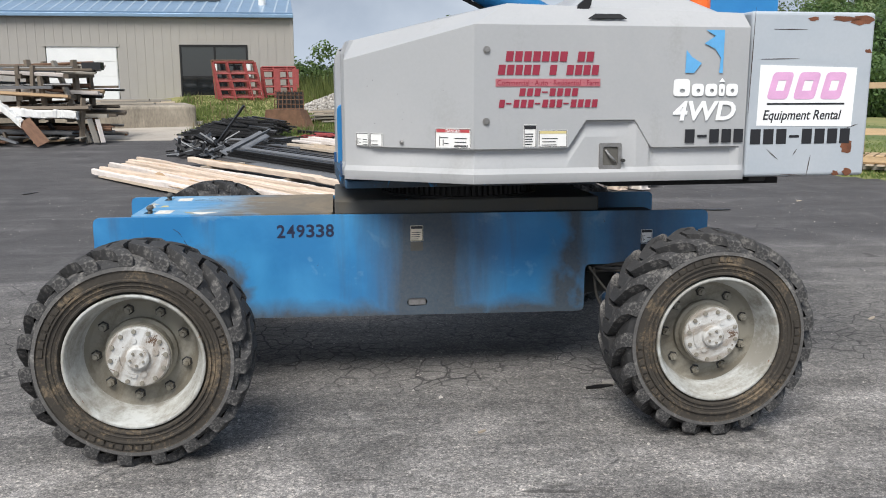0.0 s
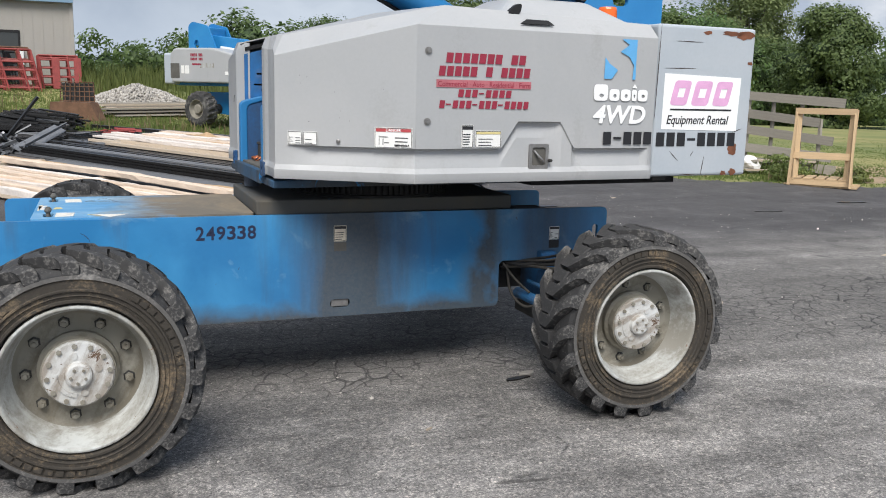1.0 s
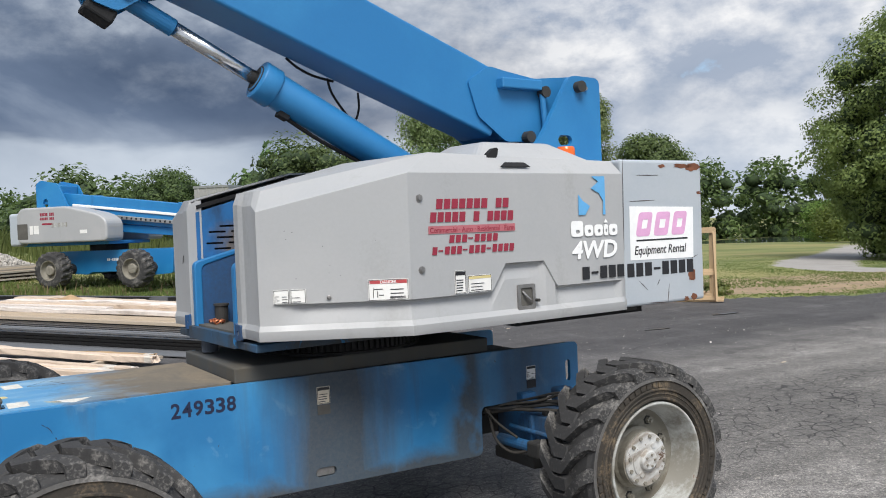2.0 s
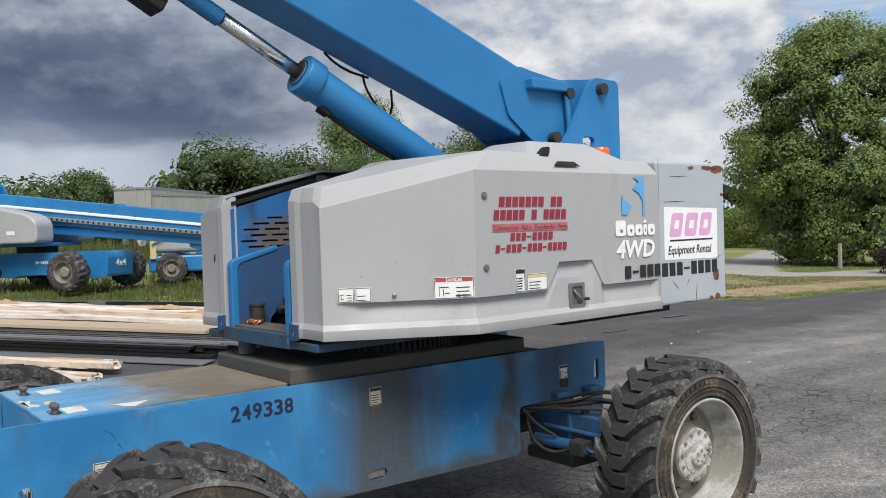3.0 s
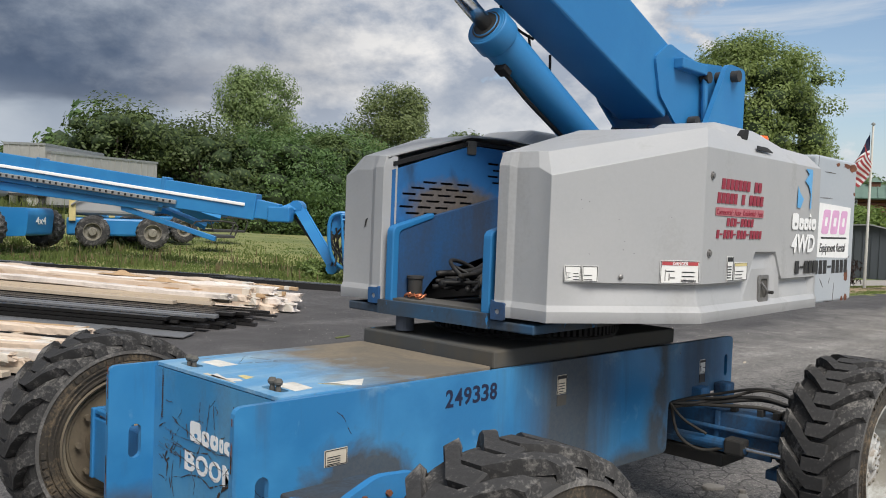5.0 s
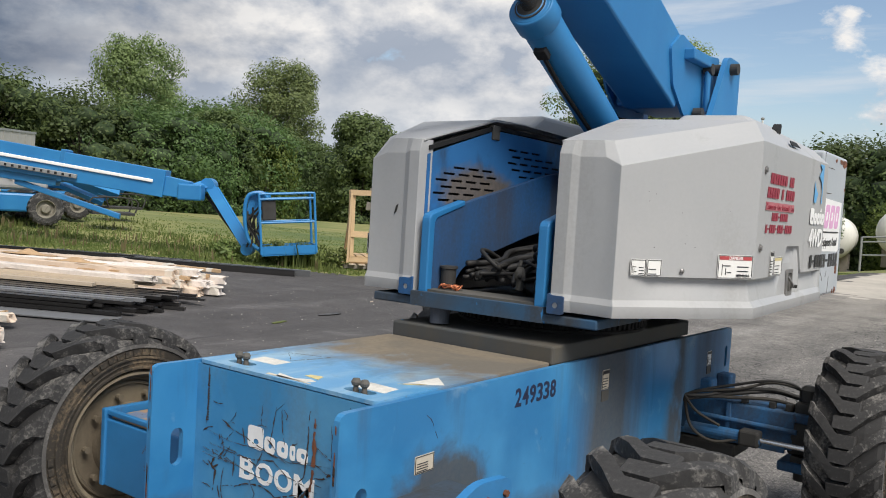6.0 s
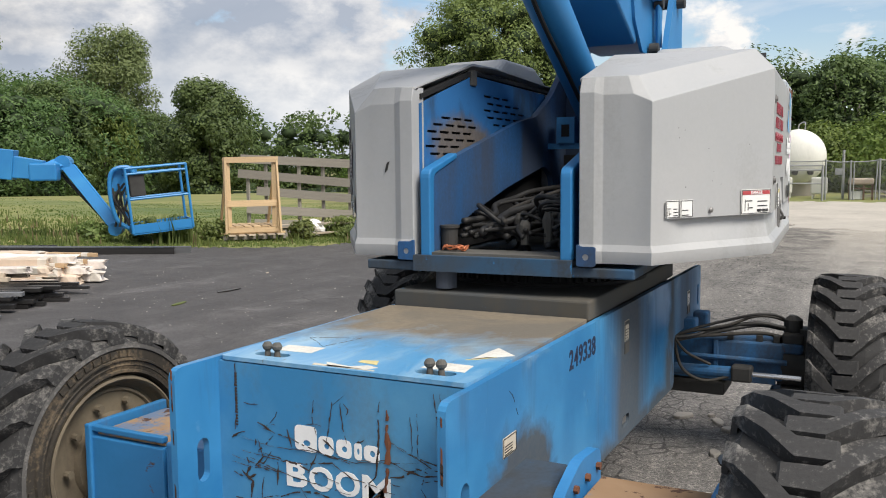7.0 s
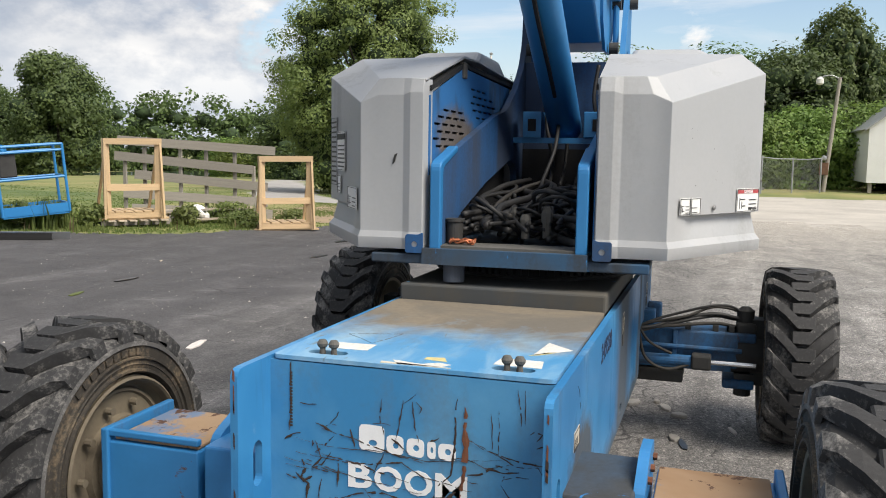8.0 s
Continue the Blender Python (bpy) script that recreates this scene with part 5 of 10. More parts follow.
    # beacon
    bm = turned([(0, 0), (0.055, 0), (0.055, 0.018), (0, 0.018)], 24, None, TM @ pose(1.10, -0.66, 1.885, 90, 0, 0))
    be = part("beacon", bm, M_white, lift, "white beacon base")
    part("beacon_lens", turned([(0, 0), (0.052, 0), (0.050, 0.055), (0.044, 0.068), (0, 0.070)], 24, None, TM @ pose(1.10, -0.66, 1.904, 90, 0, 0)), M_orange, be, "amber beacon lens", smooth=False)
    return cw


def make_boom(lift):
    ang = 20.3
    # boom frame: along +x runs up and forward from the pivot
    boomdir = Vector((-math.cos(radians(ang)), 0, math.sin(radians(ang))))
    nrm = Vector((math.sin(radians(ang)), 0, math.cos(radians(ang))))
    def at(d, h, v=0.0):
        """d metres up the boom from its heel line, h below its top face."""
        return Vector((0.947, 0, 2.49)) + boomdir * d - nrm * h + Vector((0, v, 0))
    H, W, F = 0.385, 0.186, 0.11
    bm = bmesh.new()
    A = [bm.verts.new(at(-0.16, h, v)) for h, v in ((0.0, -W), (0.0, F), (H, F), (H, -W))]
    B = [bm.verts.new(at(5.2, h, v)) for h, v in ((0.0, -W), (0.0, F), (H, F), (H, -W))]
    for i in range(4):
        bm.faces.new((A[i], A[(i + 1) % 4], B[(i + 1) % 4], B[i]))
    bm.faces.new(A)
    bm.faces.new(B)
    boom = part("boom", bm, M_blue_boom, lift, "long blue box-section boom raised at a slant", m=TM)
    soften(boom, 0.016, 3, 40)
    inner = bmesh.new()
    A = [inner.verts.new(at(5.0, h, v)) for h, v in ((0.03, -W + 0.03), (0.03, F - 0.03), (H - 0.03, F - 0.03), (H - 0.03, -W + 0.03))]
    B = [inner.verts.new(at(6.2, h, v)) for h, v in ((0.03, -W + 0.03), (0.03, F - 0.03), (H - 0.03, F - 0.03), (H - 0.03, -W + 0.03))]
    for i in range(4):
        inner.faces.new((A[i], A[(i + 1) % 4], B[(i + 1) % 4], B[i]))
    inner.faces.new(B)
    part("boom_section", inner, M_blue_boom, boom, m=TM)
    # heel: side plates and head
    for s in (-1, 1):
        prof = [(0.795, 2.386), (0.947, 2.482), (1.05, 2.462), (1.29, 2.428), (1.40, 2.44), (1.62, 2.46), (1.62, 2.30), (1.40, 2.06), (1.06, 2.046), (0.86, 2.19)]
        bm = plate(rounded(prof, 0.03, 3), 0.016)
        part("heel_plate", bm, M_blue_boom, boom, m=TM @ pose(0, (-0.186 if s < 0 else 0.202), 0, 90, 0, 0))
        y0, y1 = (-0.262, -0.198) if s < 0 else (0.198, 0.262)
        part("heel_tab", box(1.00, 1.30, y0, y1, 2.352, 2.412, 0.008), M_blue_boom, boom, m=TM)
        part("link_pin", rod((1.315, 0.9 * y0, 2.345), (1.335, 0.9 * y0, 2.10), 0.018, 12), M_blue_boom, boom, m=TM)
        part("link_eye", turned([(0, 0), (0.034, 0), (0.034, 0.05), (0, 0.05)], 16, None, TM @ pose(1.33, y0 if s < 0 else y1 - 0.05, 2.345)), M_dark, boom)
        part("link_eye", turned([(0, 0), (0.034, 0), (0.034, 0.05), (0, 0.05)], 16, None, TM @ pose(1.20, y0 if s < 0 else y1 - 0.05, 2.075)), M_dark, boom)
    part("heel_block", box(0.98, 1.60, -0.18, 0.18, 2.10, 2.40, 0.02), M_blue_boom, boom, m=TM)
    part("pivot_pin", rod((1.543, -0.345, 2.377), (1.543, 0.33, 2.377), 0.034, 20), M_dark, lift, "dark steel boom pivot pin", m=TM)
    part("pin_bolt", rod((1.60, -0.318, 2.372), (1.60, -0.300, 2.372), 0.014, 6), M_steel, lift, m=TM)
    # lift cylinder
    c0, c1 = Vector((1.02, 0, 1.612)), Vector((-0.388, 0, 2.352))
    d = (c1 - c0).normalized()
    cyl = part("lift_cylinder", rod(c0, c1, 0.092, 32), M_blue_boom, lift, "fat blue hydraulic lift cylinder", m=TM, smooth=True)
    soften(cyl, 0.004, 2, 40)
    L = 0.10
    bm = turned([(0.060, 0.012), (0.082, -0.004), (0.101, 0), (0.105, -0.01), (0.105, -L), (0.092, -L)], 32, None, between(c1, c1 + d))
    soften(part("cylinder_cap", bm, M_blue_boom, cyl, "blue cylinder collar", m=TM, smooth=True), 0.004, 2, 40)
    part("cylinder_seal", turned([(0.036, 0.0), (0.072, 0.0), (0.072, 0.008), (0.036, 0.010)], 32, None, between(c1, c1 + d)), M_dark, cyl, m=TM)
    end = c1 + d * 0.735
    part("cylinder_rod", rod(c1 - d * 0.05, c1 + d * 0.47, 0.037, 24), M_chrome, cyl, "polished chrome piston rod", m=TM, smooth=True)
    part("rod_end", rod(c1 + d * 0.47, end, 0.044, 20), M_blue_boom, cyl, m=TM)
    # lug under the boom that the rod pushes on
    for s in (-1, 1):
        pr = [(end.x - 0.16, end.z - 0.05), (end.x - 0.04, end.z - 0.09), (end.x + 0.10, end.z + 0.0), (end.x + 0.30, end.z + 0.06), (end.x + 0.26, end.z + 0.14), (end.x - 0.30, end.z + 0.30)]
        part("rod_lug", plate(rounded(pr, 0.03, 3), 0.02), M_blue_boom, boom, m=TM @ pose(0, s * 0.075 + 0.01, 0, 90, 0, 0))
    part("rod_pin", rod((end.x, -0.10, end.z), (end.x, 0.10, end.z), 0.03, 16), M_black, boom, m=TM)
    part("rubber_stop", box(-0.07, 0.07, -0.07, 0.07, -0.035, 0.035, 0.012), M_black, boom, "black rubber stop", m=TM @ pose(end.x - 0.11, 0, end.z - 0.085, 0, 30, 0))
    # pipe clip and line along the cylinder's belly
    low = Vector((-d.z, 0, d.x)) * -1
    if low.z > 0:
        low = -low
    p = c1 - d * 0.20 + low * 0.100
    part("line_clip", box(-0.03, 0.03, -0.03, 0.03, -0.015, 0.02, 0.005), M_black, cyl, m=TM @ Matrix.Translation(p) @ pose(0, 0, 0, 0, 28, 0))
    part("line", tube([p, p - d * 0.25 + low * 0.01, p - d * 0.6 - low * 0.005, p - d * 0.9 - low * 0.012], 0.011), M_black, cyl, m=TM)
    # slack cable loops under the boom
    b0, b1 = at(0.60, H + 0.004, 0.10), at(0.80, H + 0.004, 0.10)
    part("cable", tube([b1, b1 + Vector((0.03, 0, -0.09)), (b0 + b1) / 2 + Vector((0.05, 0, -0.19)), b0 + Vector((0.0, 0, -0.10)), b0], 0.007, 6), M_black, boom, m=TM)
    part("cable", tube([at(1.06, H + 0.005, 0.09), at(0.98, H + 0.022, 0.10), at(0.88, H + 0.026, 0.10), at(0.76, H + 0.006, 0.10)], 0.007, 6), M_black, boom, m=TM)


lift = thing("boom_lift", "blue and grey four-wheel boom lift with raised boom", "boom lift")
TRIM = Matrix.Diagonal((0.992, 0.945, 0.992, 1))       # the pattern wheel, brought to size
near_wheel = make_wheel(lift, 1)
near_wheel.matrix_basis = pose(-1.225, -1.238, WHEEL_Z, 0, 25, 0) @ TRIM
copy_thing(near_wheel, pose(1.265, -1.238, WHEEL_Z, 0, 70, 0) @ TRIM)
far_wheel = make_wheel(lift, -1)
far_wheel.matrix_basis = pose(-1.225, 1.196, WHEEL_Z, 0, 0, 180) @ pose(0, 0, 0, 0, 200, 0) @ TRIM
copy_thing(far_wheel, pose(1.265, 1.196, WHEEL_Z, 0, 0, 180) @ pose(0, 0, 0, 0, 140, 0) @ TRIM)
make_chassis(lift)
make_axles(lift)
near_hood = make_hood(lift, -1)
far_hood = make_hood(lift, 1)
counterweight = make_turret(lift)
make_boom(lift)

# ---- labels, marks and fittings on the boom lift ----
def side_face(v):
    return TM @ pose(0, v, 0, 90, 0, 0)


def sticker(parent, m, x0, x1, z0, z1, mat=None, head=None, rows=3, art=True, seed=1, name="label", label=""):
    """A printed label: backing, an optional coloured head, and unreadable print as bars."""
    bm = plate(rounded([(x0, z0), (x1, z0), (x1, z1), (x0, z1)], 0.004, 2), 0.0012)
    part(name, bm, mat or M_label, parent, label, m=m)
    up = m @ Matrix.Translation((0, 0, 0.0013))
    h, w = z1 - z0, x1 - x0
    if head:
        bars([(x0 + w * 0.04, x1 - w * 0.04, z1 - h * 0.21, z1 - h * 0.06)], head, parent, up, "label_head")
    rnd = random.Random(seed)
    bx = []
    for r in range(rows):
        zz = z0 + h * (0.12 + 0.55 * r / max(rows, 1))
        a = x0 + w * (0.55 if art else 0.12)
        bx.append((a, a + w * rnd.uniform(0.22, 0.36) * (1 if art else 2), zz, zz + h * 0.045))
    if art:
        bx += [(x0 + w * 0.12, x0 + w * 0.135, z0 + h * 0.14, z0 + h * 0.60), (x0 + w * 0.15, x0 + w * 0.36, z0 + h * 0.52, z0 + h * 0.56), (x0 + w * 0.22, x0 + w * 0.24, z0 + h * 0.16, z0 + h * 0.44), (x0 + w * 0.26, x0 + w * 0.38, z0 + h * 0.24, z0 + h * 0.28)]
    e = 0.0022
    bx += [(x0 + e, x1 - e, z0 + e, z0 + 2 * e), (x0 + e, x1 - e, z1 - 2 * e, z1 - e), (x0 + e, x0 + 2 * e, z0 + 2 * e, z1 - 2 * e), (x1 - 2 * e, x1 - e, z0 + 2 * e, z1 - 2 * e)]
    bars(bx, M_letter_black, parent, up, "print_bar")


def dress_near_hood(hood):
    m = side_face(-0.9515)
    # business sign: bars in place of the trade name and the numbers
    bars(letter_bars(0.035, 0.457, 1.645, 1.690, "xxxxxxx xx", 0.2), M_red, hood, m, slant=0.12)
    bars(letter_bars(0.000, 0.482, 1.585, 1.630, "xxxxx x xxxx", 0.2), M_red, hood, m, slant=0.12)
    bars([(-0.006, 0.490, 1.533, 1.568)], M_pinkbar, hood, m, "sign_bar")
    words("Commercial · Auto · Residential · Farm", 0.024, M_red, hood, m @ Matrix.Translation((0.002, 1.538, 0.0013)), 0.482)
    bars(letter_bars(0.100, 0.385, 1.490, 1.525, "xxx-xxxx", 0.25), M_red, hood, m, slant=0.15)
    bars(letter_bars(0.005, 0.480, 1.438, 1.474, "x-xxx-xxx-xxxx", 0.25), M_red, hood, m, slant=0.15)
    # maker's marks, as plain shapes
    p1 = [(0.905, 1.595), (0.950, 1.595), (0.985, 1.640), (0.935, 1.668), (0.907, 1.700)]
    p2 = [(1.000, 1.792), (1.093, 1.792), (1.093, 1.595), (1.075, 1.595), (1.080, 1.665), (1.050, 1.706), (0.995, 1.730), (1.048, 1.765)]
    for p in (p1, p2):
        part("logo_shape", plate(p, 0.0012), M_logo, hood, "faded blue logo patch", m=m)
    for x, w, z1 in ((0.850, 0.082, 1.567), (0.942, 0.060, 1.545), (1.010, 0.060, 1.545), (1.078, 0.030, 1.545), (1.115, 0.060, 1.545)):
        part("logo_shape", plate(rounded([(x, 1.487), (x + w, 1.487), (x + w, z1), (x, z1)], 0.018, 3), 0.0012, [oval(x + w * 0.55, 1.512, w * 0.35, 0.020, 8)]), M_letter_white, hood, m=m)
    part("logo_shape", plate([(1.078, 1.553), (1.108, 1.553), (1.093, 1.572)], 0.0012), M_letter_white, hood, m=m)
    words("4WD", 0.093, M_letter_white, hood, m @ Matrix.Translation((0.852, 1.373, 0)), 0.318, 0.028, 0.15)
    bars(letter_bars(0.912, 1.222, 1.268, 1.332, "x-xxx", 0.22), M_letter_black, hood, m)
    # warning labels
    sticker(hood, m, 0.128, 0.190, 1.255, 1.362, M_white, M_letter_black, 5, False, 3)
    sticker(hood, m, 0.200, 0.338, 1.255, 1.335, M_white, M_yellow, 3, False, 4)
    a, b = Vector((-0.684, -0.592)), Vector((-0.105, -0.950))
    d = b - a
    f = TM @ Matrix.Translation((a.x, a.y, 0)) @ pose(0, 0, 0, 0, 0, math.degrees(math.atan2(d.y, d.x))) @ UPRIGHT @ Matrix.Translation((0, 0, 0.002))
    sticker(hood, f, 0.490, 0.668, 1.250, 1.345, M_white, M_lblred, 3, True, 5, label="white danger label with a red head")
    words("DANGER", 0.014, M_letter_white, hood, f @ Matrix.Translation((0.545, 1.3255, 0.0028)), 0.07, 0.01)
    words("KEEP CLEAR", 0.012, M_letter_black, hood, f @ Matrix.Translation((0.585, 1.257, 0.0014)), 0.07, 0.01)
    sticker(hood, f, 0.075, 0.145, 1.252, 1.316, M_white, None, 3, True, 6)
    sticker(hood, f, 0.150, 0.218, 1.252, 1.316, M_white, None, 2, False, 7)
    for s_, z in ((0.318, 1.275),):
        part("screw", turned([(0.010, 0), (0.010, -0.003), (0.005, -0.006), (0, -0.006)], 10, None, f @ Matrix.Translation((s_, z, 0)) @ pose(0, 0, 0, -90, 0, 0)), M_steel, hood)
    for u, z in ((-0.048, 1.695), (-0.048, 1.376)):
        part("screw", turned([(0.017, 0), (0.017, -0.004), (0.010, -0.004), (0.010, -0.010), (0, -0.010)], 12, None, TM @ pose(u, -0.9505, z)), M_steel, hood, "round fastener")
    rnd = random.Random(21)
    for i in range(9):
        s_, z = rnd.uniform(0.05, 0.6), rnd.uniform(1.35, 1.62)
        part("chip_mark", plate(oval(s_, z, rnd.uniform(0.002, 0.005), rnd.uniform(0.002, 0.004), 6), 0.0006), M_dark, hood, m=f)
    # recessed paddle latch
    lm = side_face(-0.9375)
    bm = plate(rounded([(0.499, 1.147), (0.608, 1.147), (0.608, 1.271), (0.499, 1.271)], 0.010, 3), 0.008, [rounded([(0.516, 1.166), (0.591, 1.166), (0.591, 1.254), (0.516, 1.254)], 0.012, 3)])
    part("latch", bm, M_steel, hood, "grey steel paddle latch", m=lm)
    part("latch_pan", box(0.512, 0.595, 1.162, 1.258, -0.003, 0.0015), M_dust, hood, m=lm)
    part("latch_paddle", tube([(0.530, 1.238, 0.004), (0.545, 1.215, 0.016), (0.565, 1.195, 0.020), (0.578, 1.185, 0.010)], 0.006, 8), M_steel, hood, m=lm)
    part("latch_knob", rod((0.612, 1.19, 0.004), (0.612, 1.19, 0.030), 0.008, 10), M_dark, hood, m=lm)
    # exhaust cut-out, a black plate for the shade in it, and flap in the bevel
    part("exhaust_hole_shade", plate([(0.43, 1.838), (0.615, 1.838), (0.59, 1.866), (0.47, 1.866)], 0.004), M_black, hood, "black plate for the shaded exhaust opening", m=TM @ pose(0, -0.932, 0, 90, 0, 0) @ pose(0, 1.835, 0, -38, 0, 0) @ pose(0, -1.835, 0))
    bm = plate(rounded([(0.385, 1.860), (0.425, 1.855), (0.462, 1.900), (0.466, 1.936), (0.438, 1.934), (0.398, 1.900)], 0.016, 4), 0.03)
    part("exhaust_flap", bm, M_black, hood, "black rubber exhaust flap", m=TM @ pose(0, -0.845, 0, 90, 0, 0))


def dress_far_hood(hood):
    a, b = Vector((-0.684, 0.592)), Vector((-0.105, 0.950))
    d = a - b
    f = TM @ Matrix.Translation((b.x, b.y, 0)) @ pose(0, 0, 0, 0, 0, math.degrees(math.atan2(d.y, d.x))) @ UPRIGHT @ Matrix.Translation((0, 0, 0.002))
    L = d.length
    sticker(hood, f, L - 0.66, L - 0.50, 1.315, 1.62, M_grey, None, 0, False, 8)
    bars([(L - 0.64, L - 0.52, 1.33 + 0.022 * k, 1.338 + 0.022 * k) for k in range(13)], M_dust, hood, f @ Matrix.Translation((0, 0, 0.0014)), "print_bar")
    sticker(hood, f, L - 0.50, L - 0.30, 1.385, 1.555, M_white, M_letter_black, 0, False, 9)
    bars([(L - 0.48, L - 0.32, 1.40 + 0.018 * k, 1.406 + 0.018 * k) for k in range(6)], M_dust, hood, f @ Matrix.Translation((0, 0, 0.0014)), "print_bar")
    sticker(hood, f, L - 0.49, L - 0.40, 1.285, 1.365, M_white, None, 3, False, 10)
    sticker(hood, f, L - 0.24, L - 0.04, 1.235, 1.325, M_white, None, 3, True, 11)
    bm = plate([(0, 0), (0.012, 0.012), (0.016, 0.03), (0.022, 0.045), (0.010, 0.040), (0.004, 0.022)], 0.001)
    part("scuff", bm, M_dark, hood, "dark scuff mark", m=TM @ pose(-0.6655, 0.462, 1.42, 90, 0, -90))


def dress_weight(cw):
    m = side_face(-0.9225)
    part("sign", plate([(1.297, 1.345), (1.802, 1.337), (1.810, 1.622), (1.300, 1.634)], 0.0014), M_letter_white, cw, "white rental sign with pink marks", m=m)
    up = m @ Matrix.Translation((0, 0, 0.0015))
    sl = lambda pts: [(x + 0.24 * (y - 1.470), y) for x, y in pts]
    for x, w in ((1.340, 0.108), (1.478, 0.112), (1.620, 0.108)):
        hole = [(x + 0.036 + 0.24 * 0.04, 1.512), (x + w - 0.030 + 0.24 * 0.04, 1.512), (x + w - 0.030 + 0.24 * 0.09, 1.560), (x + 0.036 + 0.24 * 0.09, 1.560)]
        part("logo_shape", plate(rounded(sl([(x, 1.470), (x + w, 1.470), (x + w, 1.600), (x, 1.600)]), 0.022, 3), 0.0012, [hole]), M_pink, cw, "faded pink logo block", m=up)
    bars([(1.345, 1.755, 1.444, 1.453)], M_letter_black, cw, up, "sign_rule")
    words("Equipment Rental", 0.062, M_letter_black, cw, up @ Matrix.Translation((1.328, 1.357, 0)), 0.415, 0.012, 0.22)
    bars(letter_bars(1.262, 1.806, 1.255, 1.328, "xxx-xxxx", 0.22), M_letter_black, cw, m)


